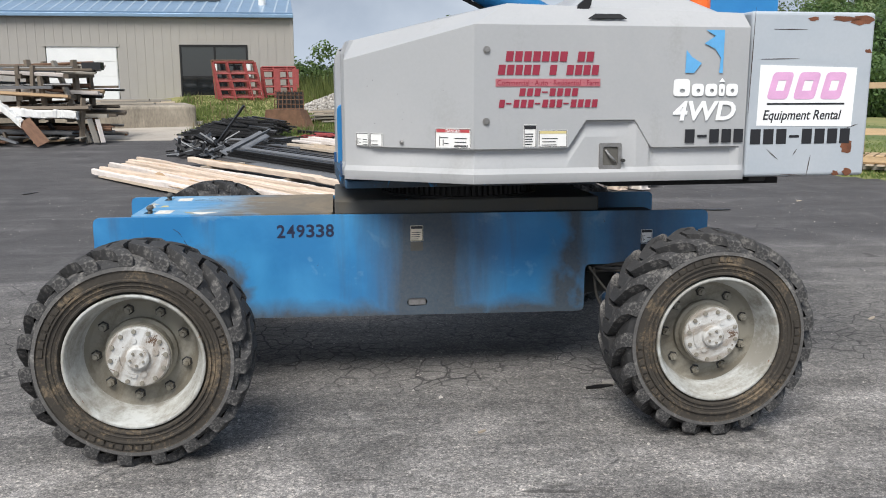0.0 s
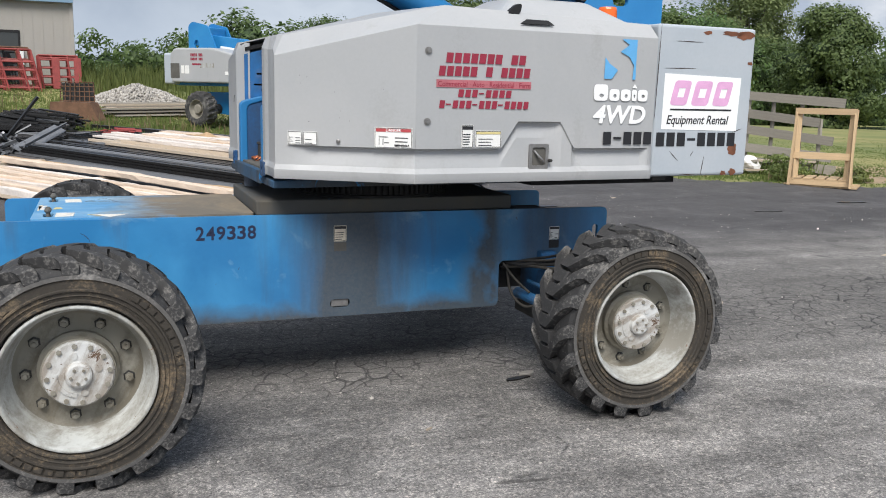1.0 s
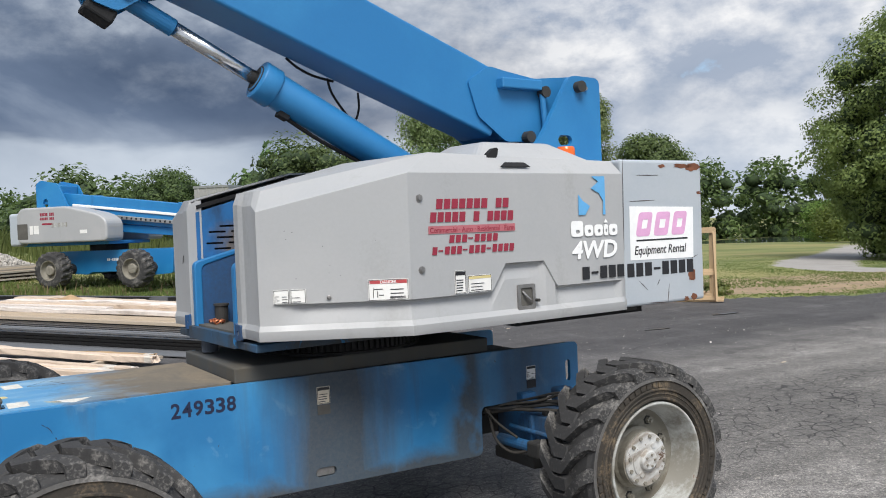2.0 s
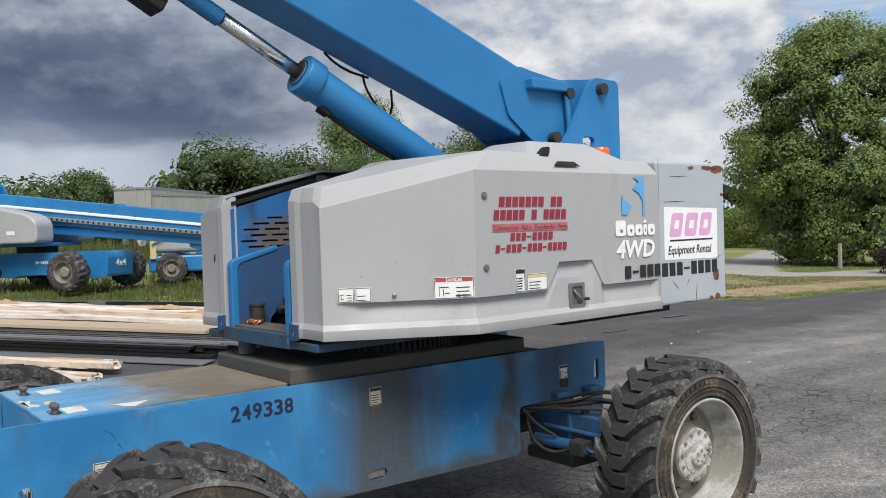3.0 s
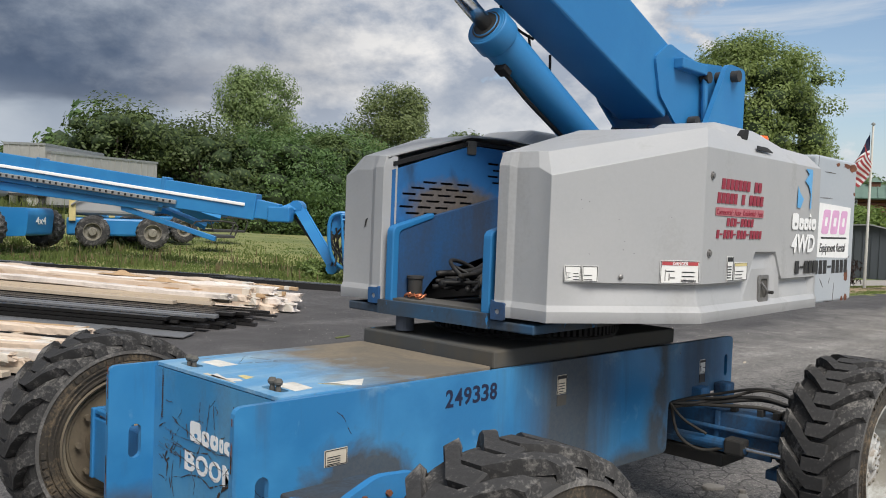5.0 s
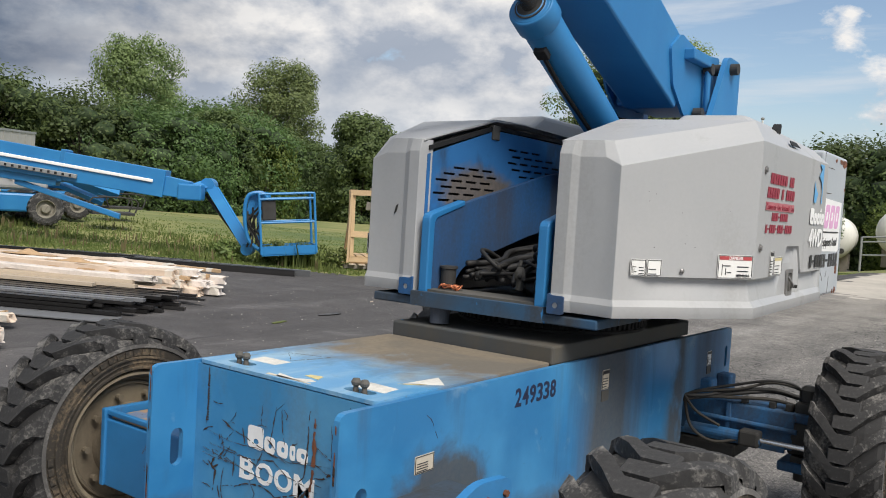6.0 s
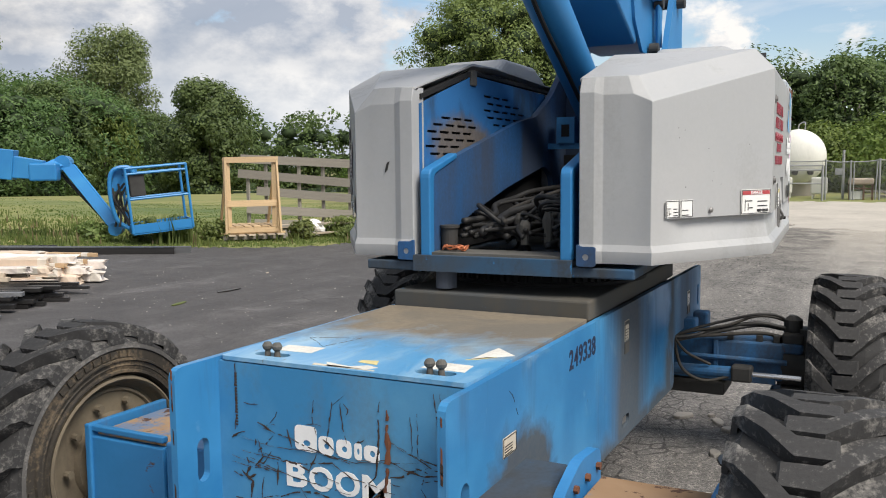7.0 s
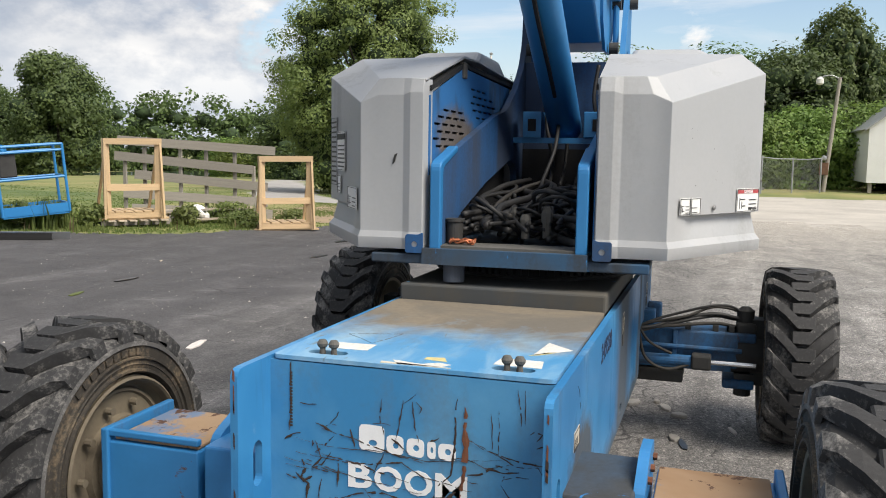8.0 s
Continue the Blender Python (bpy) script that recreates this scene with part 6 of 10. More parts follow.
def dress_chassis(lift):
    m = pose(0, -0.4632, 0, 90, 0, 0)
    for k, ch in enumerate("249338"):
        words(ch, 0.068, M_letter_navy, lift, m @ Matrix.Translation((-0.702 + 0.0496 * k, 0.772, 0)), 0.042, 0.022, name="stencil_digit", label="dark stencilled digit")
    sticker(lift, m, -0.017, 0.050, 0.740, 0.823, M_cream, M_letter_black, 4, False, 13)
    part("tag_plate", plate([(-0.016, 0.690), (0.049, 0.690), (0.049, 0.735), (-0.016, 0.735)], 0.003), M_dust, lift, m=m)
    part("reflector", box(-0.030, 0.064, -0.452, -0.440, 0.393, 0.431, 0.003), M_steel, lift, "scuffed grey reflector")
    sticker(lift, m, 1.232, 1.296, 0.700, 0.775, M_white, M_letter_black, 2, True, 14)
    sticker(lift, m, 1.232, 1.296, 0.652, 0.698, M_letter_black, None, 0, False, 15)
    sticker(lift, m, -1.262, -1.166, 0.650, 0.707, M_cream, None, 4, False, 16)
    rnd = random.Random(8)
    # hairline crack in the paint above the front wheel
    def scratch(parent, mm, pts, w, mat=M_grime_line):
        """A scrape along the points: it wanders, swells and breaks off."""
        path = []
        for p, q in zip(pts, pts[1:]):
            p, q = Vector(p), Vector(q)
            n = max(2, int((q - p).length / 0.009))
            path += [p + (q - p) * k / n for k in range(n)]
        path.append(Vector(pts[-1]))
        bm, prev, drift = bmesh.new(), None, 0.0
        for i, p in enumerate(path):
            d = (path[min(i + 1, len(path) - 1)] - path[max(i - 1, 0)]).normalized()
            side = Vector((-d.y, d.x))
            drift = 0.7 * drift + rnd.uniform(-0.0016, 0.0016)
            k = w * 0.5 * (0.25 + 0.75 * math.sin(math.pi * (i + 0.6) / (len(path) + 0.2))) * rnd.uniform(0.35, 1.35)
            row = [bm.verts.new(tuple(p + side * (drift + o * k)) + (h_,)) for o, h_ in ((-1, 0.0), (0, 0.0009), (1, 0.0))]
            if prev and (i < 2 or rnd.random() > 0.13):
                for a in (0, 1):
                    bm.faces.new((prev[a], prev[a + 1], row[a + 1], row[a]))
            prev = row
        part("scratch", bm, mat, parent, m=mm)
    scratch(lift, m, [(-1.215, 0.83), (-1.19, 0.815), (-1.175, 0.79), (-1.16, 0.76), (-1.15, 0.745)], 0.004)
    # front panel: worn white marks and the scrapes across them
    f = pose(-1.4262, 0, 0, 90, 0, -90)          # x runs towards -y
    for x, w, z1 in ((-0.106, 0.075, 0.722), (-0.025, 0.050, 0.700), (0.034, 0.050, 0.698), (0.093, 0.024, 0.696), (0.124, 0.050, 0.694)):
        part("logo_shape", plate(rounded([(x, 0.650), (x + w, 0.645), (x + w, z1), (x, z1)], 0.016, 3), 0.001, [oval(x + w * 0.55, 0.672, w * 0.35, 0.018, 8)]), M_letter_white, lift, m=f)
    for ch, x, w in (("B", -0.138, 0.072), ("O", -0.060, 0.082), ("O", 0.028, 0.082), ("M", 0.117, 0.090)):
        words(ch, 0.072, M_letter_white, lift, f @ Matrix.Translation((x, 0.538, 0)), w, 0.03, name="stencil_letter", label="worn white stencilled letter")
    over = f @ Matrix.Translation((0, 0, 0.0014))
    lines = [([(-0.21, 0.70), (-0.17, 0.735), (-0.165, 0.75)], 0.003), ([(-0.22, 0.695), (-0.10, 0.672), (0.02, 0.640), (0.08, 0.632)], 0.004),
             ([(0.175, 0.82), (0.172, 0.75), (0.170, 0.68), (0.160, 0.61), (0.125, 0.575)], 0.007), ([(-0.30, 0.66), (-0.20, 0.645), (-0.05, 0.650), (0.10, 0.640), (0.30, 0.668)], 0.0025),
             ([(-0.30, 0.62), (-0.12, 0.605), (0.02, 0.625), (0.09, 0.590), (0.22, 0.570)], 0.004), ([(0.27, 0.79), (0.275, 0.69)], 0.003), ([(0.29, 0.80), (0.292, 0.68)], 0.003),
             ([(0.34, 0.86), (0.35, 0.79), (0.352, 0.765)], 0.004), ([(0.36, 0.86), (0.362, 0.77)], 0.003), ([(0.19, 0.72), (0.24, 0.70), (0.34, 0.655), (0.40, 0.66)], 0.003),
             ([(0.39, 0.67), (0.41, 0.64), (0.405, 0.56), (0.41, 0.50)], 0.004), ([(-0.04, 0.80), (-0.045, 0.74), (-0.03, 0.70)], 0.004), ([(0.05, 0.80), (0.055, 0.73), (0.07, 0.69)], 0.004),
             ([(-0.24, 0.66), (-0.22, 0.61), (-0.25, 0.58), (-0.20, 0.57)], 0.006), ([(-0.27, 0.60), (-0.22, 0.59), (-0.19, 0.63)], 0.004), ([(-0.09, 0.54), (-0.06, 0.50), (-0.07, 0.46)], 0.004),
             ([(0.02, 0.79), (0.06, 0.82)], 0.002), ([(-0.22, 0.55), (-0.23, 0.48), (-0.21, 0.42)], 0.005), ([(0.10, 0.645), (0.20, 0.66), (0.26, 0.64), (0.33, 0.66)], 0.003)]
    lines += [([(0.174, 0.565), (0.150, 0.540), (0.128, 0.530), (0.087, 0.490)], 0.016), ([(-0.224, 0.487), (-0.16, 0.500), (-0.10, 0.525), (-0.027, 0.532), (0.037, 0.511), (0.10, 0.534), (0.174, 0.553)], 0.006),
              ([(-0.238, 0.625), (-0.10, 0.604), (0.041, 0.571)], 0.005), ([(-0.238, 0.625), (-0.21, 0.648), (-0.183, 0.678)], 0.005), ([(0.215, 0.713), (0.25, 0.690), (0.27, 0.685), (0.357, 0.670), (0.410, 0.664), (0.426, 0.64), (0.426, 0.607), (0.43, 0.493)], 0.005),
              ([(0.206, 0.617), (0.24, 0.622), (0.266, 0.639), (0.31, 0.632), (0.357, 0.642)], 0.006), ([(0.023, 0.802), (0.016, 0.76), (0.009, 0.724), (0.002, 0.677)], 0.005), ([(-0.335, 0.60), (-0.22, 0.582), (-0.05, 0.560), (0.08, 0.545)], 0.003),
              ([(-0.335, 0.582), (-0.25, 0.575), (-0.15, 0.578)], 0.0025), ([(-0.28, 0.60), (-0.268, 0.575), (-0.285, 0.545), (-0.262, 0.53), (-0.27, 0.46)], 0.010), ([(-0.30, 0.56), (-0.275, 0.54), (-0.25, 0.555)], 0.008), ([(-0.315, 0.88), (-0.317, 0.80), (-0.314, 0.72), (-0.322, 0.68)], 0.008),
              ([(0.30, 0.60), (0.32, 0.57), (0.35, 0.56), (0.40, 0.565)], 0.003), ([(0.06, 0.80), (0.075, 0.785), (0.07, 0.77)], 0.004), ([(0.375, 0.745), (0.385, 0.755), (0.405, 0.748), (0.392, 0.73)], 0.005), ([(-0.01, 0.69), (0.02, 0.67), (0.04, 0.655)], 0.006)]
    for k in range(26):
        x, z, a = rnd.uniform(-0.34, 0.42), rnd.uniform(0.42, 0.80), rnd.uniform(-0.5, 0.5) + (1.5 if k % 3 == 0 else 0)
        L = rnd.uniform(0.012, 0.07)
        lines.append(([(x, z), (x + L * 0.5 * math.cos(a), z + L * 0.5 * math.sin(a) + rnd.uniform(-0.006, 0.006)), (x + L * math.cos(a), z + L * math.sin(a))], rnd.uniform(0.002, 0.006)))
    for pts, w in lines:
        scratch(lift, over, pts, w)
    scratch(lift, over @ Matrix.Translation((0, 0, 0.0012)), [(0.197, 0.80), (0.199, 0.76), (0.200, 0.70), (0.197, 0.64), (0.193, 0.59), (0.190, 0.55)], 0.018, M_rust)
    bars([(-0.318, -0.310, 0.845 - 0.009 * k, 0.850 - 0.009 * k) for k in range(18)], M_grime_line, lift, f, "weld_scrape")
    # torn paper labels on the lid
    top = pose(0, 0, 0.8962)
    for pts, mat in (([(-1.215, 0.14), (-1.225, 0.272), (-1.30, 0.262), (-1.295, 0.138)], M_paper), ([(-1.37, 0.03), (-1.39, -0.06), (-1.36, -0.10), (-1.372, -0.14), (-1.405, -0.12), (-1.415, 0.0)], M_paper),
                     ([(-1.335, -0.05), (-1.345, -0.12), (-1.30, -0.10), (-1.31, -0.05)], M_yellow), ([(-1.24, -0.25), (-1.245, -0.37), (-1.325, -0.38), (-1.322, -0.245)], M_paper),
                     ([(-1.18, -0.325), (-1.08, -0.425), (-1.00, -0.34)], M_paper), ([(-1.395, 0.055), (-1.405, -0.15), (-1.412, -0.15), (-1.414, 0.05)], M_cream), ([(-1.185, -0.315), (-1.17, -0.345), (-1.12, -0.385), (-1.13, -0.36)], M_yellow)):
        part("torn_label", plate(pts, 0.0008), mat, lift, "torn weathered paper label", m=top)
    for a, b in (((-1.10, 0.28), (-1.20, 0.16)), ((-1.20, 0.16), (-1.04, 0.12)), ((-1.04, 0.12), (-1.10, 0.28))):
        scratch(lift, top, [a, ((a[0] + b[0]) / 2, (a[1] + b[1]) / 2), b], 0.003, M_dust)


dress_near_hood(near_hood)
dress_far_hood(far_hood)
dress_weight(counterweight)
dress_chassis(lift)

# ---- the yard: stacks, frames and parked machines ----
def h(x, y):
    return float(lie(x, y))


M_pine = plain("new_pine", (0.55, 0.39, 0.225), 0.7, 0, 0.32, 3, (0.5, 8, 8), 0.15, island=0.2)
M_lumber = plain("pale_lumber", (0.47, 0.39, 0.30), 0.8, 0, 0.25, 3, (0.5, 8, 8), 0.15, island=0.3)
M_peach = plain("peach_paper", (0.62, 0.50, 0.395), 0.75, 0, 0.14, 3, (1, 1, 1), 0.4, 25, island=0.15)
M_kraft = plain("torn_kraft_paper", (0.40, 0.27, 0.155), 0.85, 0, 0.3, 5, (1, 1, 1), 0.4, 20)
M_dock = plain("stained_concrete", (0.27, 0.235, 0.185), 0.92, 0, 0.55, 2.2, (1, 1, 0.35), 0.3)
M_tape = plain("packing_tape", (0.60, 0.55, 0.48), 0.35, 0, 0.2, 8)
M_rackwood = plain("dark_old_timber", (0.155, 0.125, 0.095), 0.9, 0, 0.4, 4, (0.6, 8, 8), 0.3, island=0.35)
M_wrap = plain("paper_wrap", (0.70, 0.63, 0.575), 0.75, 0, 0.24, 3, (1, 1, 1), 0.5, 25, island=0.15)
M_grey_wood = plain("weathered_wood", (0.29, 0.265, 0.225), 0.9, 0, 0.35, 4, (0.6, 8, 8), 0.3, island=0.3)
M_bronze = plain("dark_extrusion", (0.022, 0.021, 0.021), 0.35, 0.2, 0.4, 5, island=0.5)
M_alu = plain("mill_aluminium", (0.20, 0.205, 0.215), 0.55, 0.4, 0.2, 6, island=0.5)
M_scaf = plain("red_paint", (0.25, 0.040, 0.036), 0.6, 0, 0.45, 6)
M_rusty = plain("rusty_plate", (0.14, 0.075, 0.045), 0.9, 0, 0.45, 5, bumpy=0.3)
M_stone = plain("limestone_rubble", (0.42, 0.39, 0.35), 0.9, 0, 0.25, 5, bumpy=0.4, island=0.35)
M_siding = plain("beige_siding", (0.33, 0.31, 0.28), 0.5, 0, 0.06, 1.5)
M_roof = plain("blue_roof", (0.20, 0.30, 0.42), 0.30, 0.25, 0.14, 1.5)
M_seam = plain("roof_seam", (0.40, 0.48, 0.56), 0.35, 0.2, 0.12, 3)
M_door_w = plain("white_door", (0.74, 0.74, 0.72), 0.5, 0, 0.06, 2)
M_trailer = plain("trailer_skin", (0.40, 0.395, 0.385), 0.45, 0.3, 0.15, 1.2, (1, 1, 0.3))
M_tank = plain("tank_white", (0.68, 0.67, 0.62), 0.45, 0, 0.12, 1.0, (1, 1, 0.4))
M_galv = plain("galvanised", (0.36, 0.37, 0.37), 0.5, 0.6, 0.2, 10)
M_bag = plain("white_plastic", (0.75, 0.74, 0.71), 0.5, 0, 0.1, 6)
M_carblack = plain("dark_car_paint", (0.02, 0.02, 0.022), 0.25, 0, 0.1, 3)
M_carsilver = plain("silver_car_paint", (0.38, 0.39, 0.41), 0.3, 0.5, 0.08, 3)


def glass(name):
    m, nt, b = material(name, 0.05)
    b.inputs["Base Color"].default_value = (0.012, 0.014, 0.016, 1)
    b.inputs["Specular IOR Level"].default_value = 1.0
    return m


M_glass = glass("dark_glass")


def unit_box(name):
    """A board of unit size about its own middle; copies are stretched to measure."""
    bm = bmesh.new()
    add_box(bm, -0.5, 0.5, -0.5, 0.5, -0.5, 0.5)
    me = bpy.data.meshes.new(name)
    bmesh.ops.recalc_face_normals(bm, faces=bm.faces)
    bm.to_mesh(me)
    bm.free()
    return me


BOARD = {}


def piece(name, mat, parent, p, q, w, t, roll=0.0):
    """A straight bar from p to q: w wide across, t thick upwards."""
    key = (name, mat.name)
    if key not in BOARD:
        BOARD[key] = unit_box(name)
        BOARD[key].materials.append(mat)
    p, q = Vector(p), Vector(q)
    d = q - p
    ob = new(name, BOARD[key])
    ob.parent = parent
    yaw, pitch = math.atan2(d.y, d.x), math.atan2(d.z, math.hypot(d.x, d.y))
    ob.matrix_basis = Matrix.Translation((p + q) / 2) @ Euler((radians(roll), -pitch, yaw), "XYZ").to_matrix().to_4x4() @ Matrix.Diagonal((d.length, w, t, 1))
    return ob


def wrapped_bundle(parent, p, q, w, t, seed, mat=None, boxy=0.30):
    """A long paper-wrapped bundle: boxy, creased, sagging, with a crumpled end and a band of tape behind it."""
    rnd = random.Random(seed)
    bm = bmesh.new()
    p, q = Vector(p), Vector(q)
    d = q - p
    n, K = 54, 14
    side = Vector((-d.y, d.x, 0)).normalized()
    rings = []
    tape = {n - 2, n - 3} if seed % 2 else {n - 6, n - 5}
    for i in range(n + 1):
        s = 1 - (1 - i / n) ** 1.35
        c = p + d * s + Vector((0, 0, 0.012 * math.sin(s * 9 + seed))) + side * 0.012 * math.sin(s * 5 + 2.1 * seed)
        ring = []
        for k in range(K):
            a = 2 * math.pi * (k + 0.5) / K
            x = w / 2 * math.copysign(abs(math.cos(a)) ** boxy, math.cos(a))
            z = t / 2 * math.copysign(abs(math.sin(a)) ** boxy, math.sin(a))
            f = 1 + 0.10 * noise.noise((s * 30 + seed * 3, k * 0.9, seed)) + 0.07 * noise.noise((s * 95, k * 2.1, seed)) + rnd.uniform(-0.02, 0.02)
            if z > 0 and noise.noise((s * 11, seed * 5.0, 2)) > 0.22:
                f += 0.17
            if i > n - 2:
                f *= rnd.uniform(0.80, 1.08)
            ring.append(bm.verts.new(c + side * x * f + Vector((0, 0, z * f)) + (d.normalized() * rnd.uniform(-0.04, 0.03) if i == n else Vector())))
        rings.append(ring)
    for i, (a, b) in enumerate(zip(rings, rings[1:])):
        for k in range(K):
            face = bm.faces.new((a[k], a[(k + 1) % K], b[(k + 1) % K], b[k]))
            face.material_index = 1 if i in tape else 0
    bm.faces.new(rings[0])
    # the end is tucked in
    tip = bm.verts.new(sum((v.co for v in rings[-1]), Vector()) / K - d.normalized() * 0.03)
    for k in range(K):
        bm.faces.new((rings[-1][k], rings[-1][(k + 1) % K], tip))
    return part("lumber_package", bm, [mat or M_wrap, M_tape], parent)


def paper_peaks(parent, spots, mats, rnd, high):
    """Torn wrapping that stands up in soft peaks: spots give its place along, across and over the stack."""
    for k, (place, L) in enumerate(spots):
        bm = bmesh.new()
        H, rows = rnd.uniform(0.6, 1.1) * high, []
        for i in range(15):
            u = i / 14
            up = H * math.exp(-((u - 0.5) / 0.17) ** 2) * rnd.uniform(0.92, 1.05)
            p = Vector(place(L * (u - 0.5)))
            rows.append([bm.verts.new(p + Vector((0.035 * a, 0.028 * a, up * b + 0.004))) for a, b in ((-1.2, 0.0), (0.0, 0.55), (0.6, 1.0), (1.5, 0.75), (3.0, 0.10))])
        for a, b in zip(rows, rows[1:]):
            for i in range(4):
                bm.faces.new((a[i], b[i], b[i + 1], a[i + 1]))
        flap = part("paper_flap", bm, mats[k % len(mats)], parent, smooth=True)
        flap.modifiers.new("thick", "SOLIDIFY").thickness = 0.003


def lumber_stacks():
    rnd = random.Random(31)

    def lay(s, n, z):
        """All the stock lies side by side on one slant: s runs along it, n across it."""
        x, y = 0.61 * s + 0.79 * n, -0.79 * s + 0.61 * n
        return (x, y, h(x, y) + z)

    def line(parent, name, mat, s0, s1, n0, n1, z0, z1, w, t, roll=0.0):
        piece(name, mat, parent, lay(s0, n0, z0), lay(s1, n1, z1), w, t, roll)

    # cream paper-wrapped bundles, three loose layers
    pile = thing("lumber_pile", "pile of long cream paper-wrapped lumber bundles on asphalt", "lumber pile")
    for layer in range(3):
        for k in range(5 - layer):
            n = 6.92 + 0.245 * k + 0.125 * layer + rnd.uniform(-0.02, 0.02)
            s0, s1 = -9.9 + rnd.uniform(-0.5, 0.3), -3.30 + 0.06 * k + rnd.uniform(-0.42, 0.16) - 0.10 * layer
            z = 0.062 + 0.105 * layer
            mat = M_peach if rnd.random() < 0.25 else M_wrap
            wrapped_bundle(pile, lay(s0, n + rnd.uniform(-0.06, 0.06), z + rnd.uniform(-0.008, 0.012)), lay(s1, n, z), rnd.uniform(0.20, 0.255), rnd.uniform(0.088, 0.112), 3 + k + layer * 10, mat, 0.22)
    for k in range(9):
        n, s1 = 6.84 + 0.16 * k + rnd.uniform(-0.03, 0.03), -3.32 + rnd.uniform(-0.5, 0.16)
        z = (0.05, 0.135, 0.245)[k % 3]
        wrapped_bundle(pile, lay(s1 - rnd.uniform(3.5, 6.0), n + rnd.uniform(-0.05, 0.05), z), lay(s1, n, z - 0.015), rnd.uniform(0.06, 0.10), rnd.uniform(0.045, 0.07), 130 + k, (M_wrap, M_peach, M_kraft)[k % 3], 0.28)
    # torn wrapping standing up from the bundles
    spots = []
    for s, n, z, L in ((-7.9, 7.05, 0.29, 1.0), (-6.6, 7.10, 0.30, 0.7), (-5.6, 7.42, 0.325, 0.7), (-4.9, 7.20, 0.31, 0.75), (-4.25, 7.22, 0.305, 0.8), (-8.6, 7.45, 0.33, 0.9), (-6.1, 6.86, 0.16, 0.8), (-4.6, 6.84, 0.15, 0.7)):
        spots.append((lambda t, s=s, n=n, z=z: lay(s + t, n, z), L))
    paper_peaks(pile, spots, (M_kraft, M_wrap, M_kraft), rnd, 0.075)
    # black profiles under tan boards
    stack = thing("profile_stack", "low stack of dark metal profiles with tan boards on top", "metal stock")
    for layer in range(4):
        for k in range(8):
            n = 5.12 + 0.135 * k + 0.04 * layer
            s1 = -3.75 + 0.06 * k + rnd.uniform(-0.35, 0.18)
            z = 0.025 + 0.042 * layer
            line(stack, "profile", M_bronze if rnd.random() < 0.72 else M_alu, -10.5 + rnd.uniform(-0.6, 0.4), s1, n + rnd.uniform(-0.05, 0.05), n, z, z, rnd.uniform(0.07, 0.12), 0.036)
    for k, (n, z, ds) in enumerate(((6.28, 0.205, 0.0), (6.40, 0.20, -0.2), (6.55, 0.21, 0.12), (6.16, 0.20, -0.45), (6.33, 0.245, -0.05), (6.47, 0.25, 0.1))):
        line(stack, "board", M_lumber, -10.3 + 0.2 * k, -3.80 + ds, n + 0.05, n, z, z, 0.115, 0.042, rnd.uniform(-3, 3))
    wrapped_bundle(stack, lay(-9.3, 6.42, 0.31), lay(-3.62, 6.40, 0.295), 0.16, 0.07, 91)
    wrapped_bundle(stack, lay(-8.0, 6.60, 0.26), lay(-3.45, 6.62, 0.25), 0.15, 0.08, 92, M_peach)
    for k in range(5):
        line(stack, "profile", M_bronze, -6.0, -3.05 - 0.12 * k, 6.45 + 0.07 * k, 6.5 + 0.07 * k, 0.08 + 0.03 * (k % 2), 0.08 + 0.03 * (k % 2), 0.06, 0.03)
    line(stack, "sheet", M_alu, -9.5, -3.55, 5.02, 4.98, 0.02, 0.03, 0.30, 0.012, 3)
    # a bowed wrapped board on bearers
    lone = thing("plank", "long tan paper-wrapped plank on short bearers", "plank")
    for s in (-9.4, -7.2, -5.0):
        x0, x1 = lay(s, 3.95, 0.035), lay(s, 4.75, 0.035)
        piece("bearer", M_lumber, lone, x0, x1, 0.09, 0.07)
    wrapped_bundle(lone, lay(-10.1, 4.15, 0.115), lay(-4.25, 4.22, 0.115), 0.13, 0.085, 41, M_peach)
    wrapped_bundle(lone, lay(-9.9, 4.29, 0.10), lay(-4.4, 4.36, 0.10), 0.10, 0.06, 43, M_kraft)
    line(lone, "board", M_lumber, -10.0, -4.35, 4.36, 4.42, 0.09, 0.09, 0.10, 0.03)
    # peach tubes of wrapped boards nearest the machine
    pile = thing("lumber_pile", "peach paper-wrapped boards fanned out on the asphalt", "lumber pile")
    for k in range(13):
        f = k / 12
        n = 2.30 + 1.30 * f + rnd.uniform(-0.03, 0.03)
        s0, s1 = -9.85 - 0.75 * f + rnd.uniform(-0.25, 0.2), -4.05 + rnd.uniform(-0.2, 0.2)
        z = 0.085 + (0.055 if k % 3 == 1 else 0) + rnd.uniform(-0.02, 0.02)
        wrapped_bundle(pile, lay(s0, n, z), lay(s1, 2.5 + 1.25 * f + rnd.uniform(-0.05, 0.05), z), rnd.uniform(0.065, 0.092), rnd.uniform(0.070, 0.10), 60 + k, M_peach if k % 4 else M_wrap)
    # split wrapping lifting along some of them
    spots = []
    for k in range(12):
        s, n = rnd.uniform(-9.6, -6.8), rnd.uniform(2.35, 3.6)
        spots.append((lambda t, s=s, n=n: lay(s + t, n, 0.115), rnd.uniform(0.4, 0.9)))
    paper_peaks(pile, spots, (M_kraft, M_peach), rnd, 0.05)
    for k in range(7):
        n = 2.35 + 1.2 * k / 6
        line(pile, "board", M_lumber, -9.6 - 0.6 * k / 6, -4.0 + rnd.uniform(-0.3, 0.2), n, n + 0.15, 0.045, 0.045, 0.12, 0.04, rnd.uniform(-4, 4))
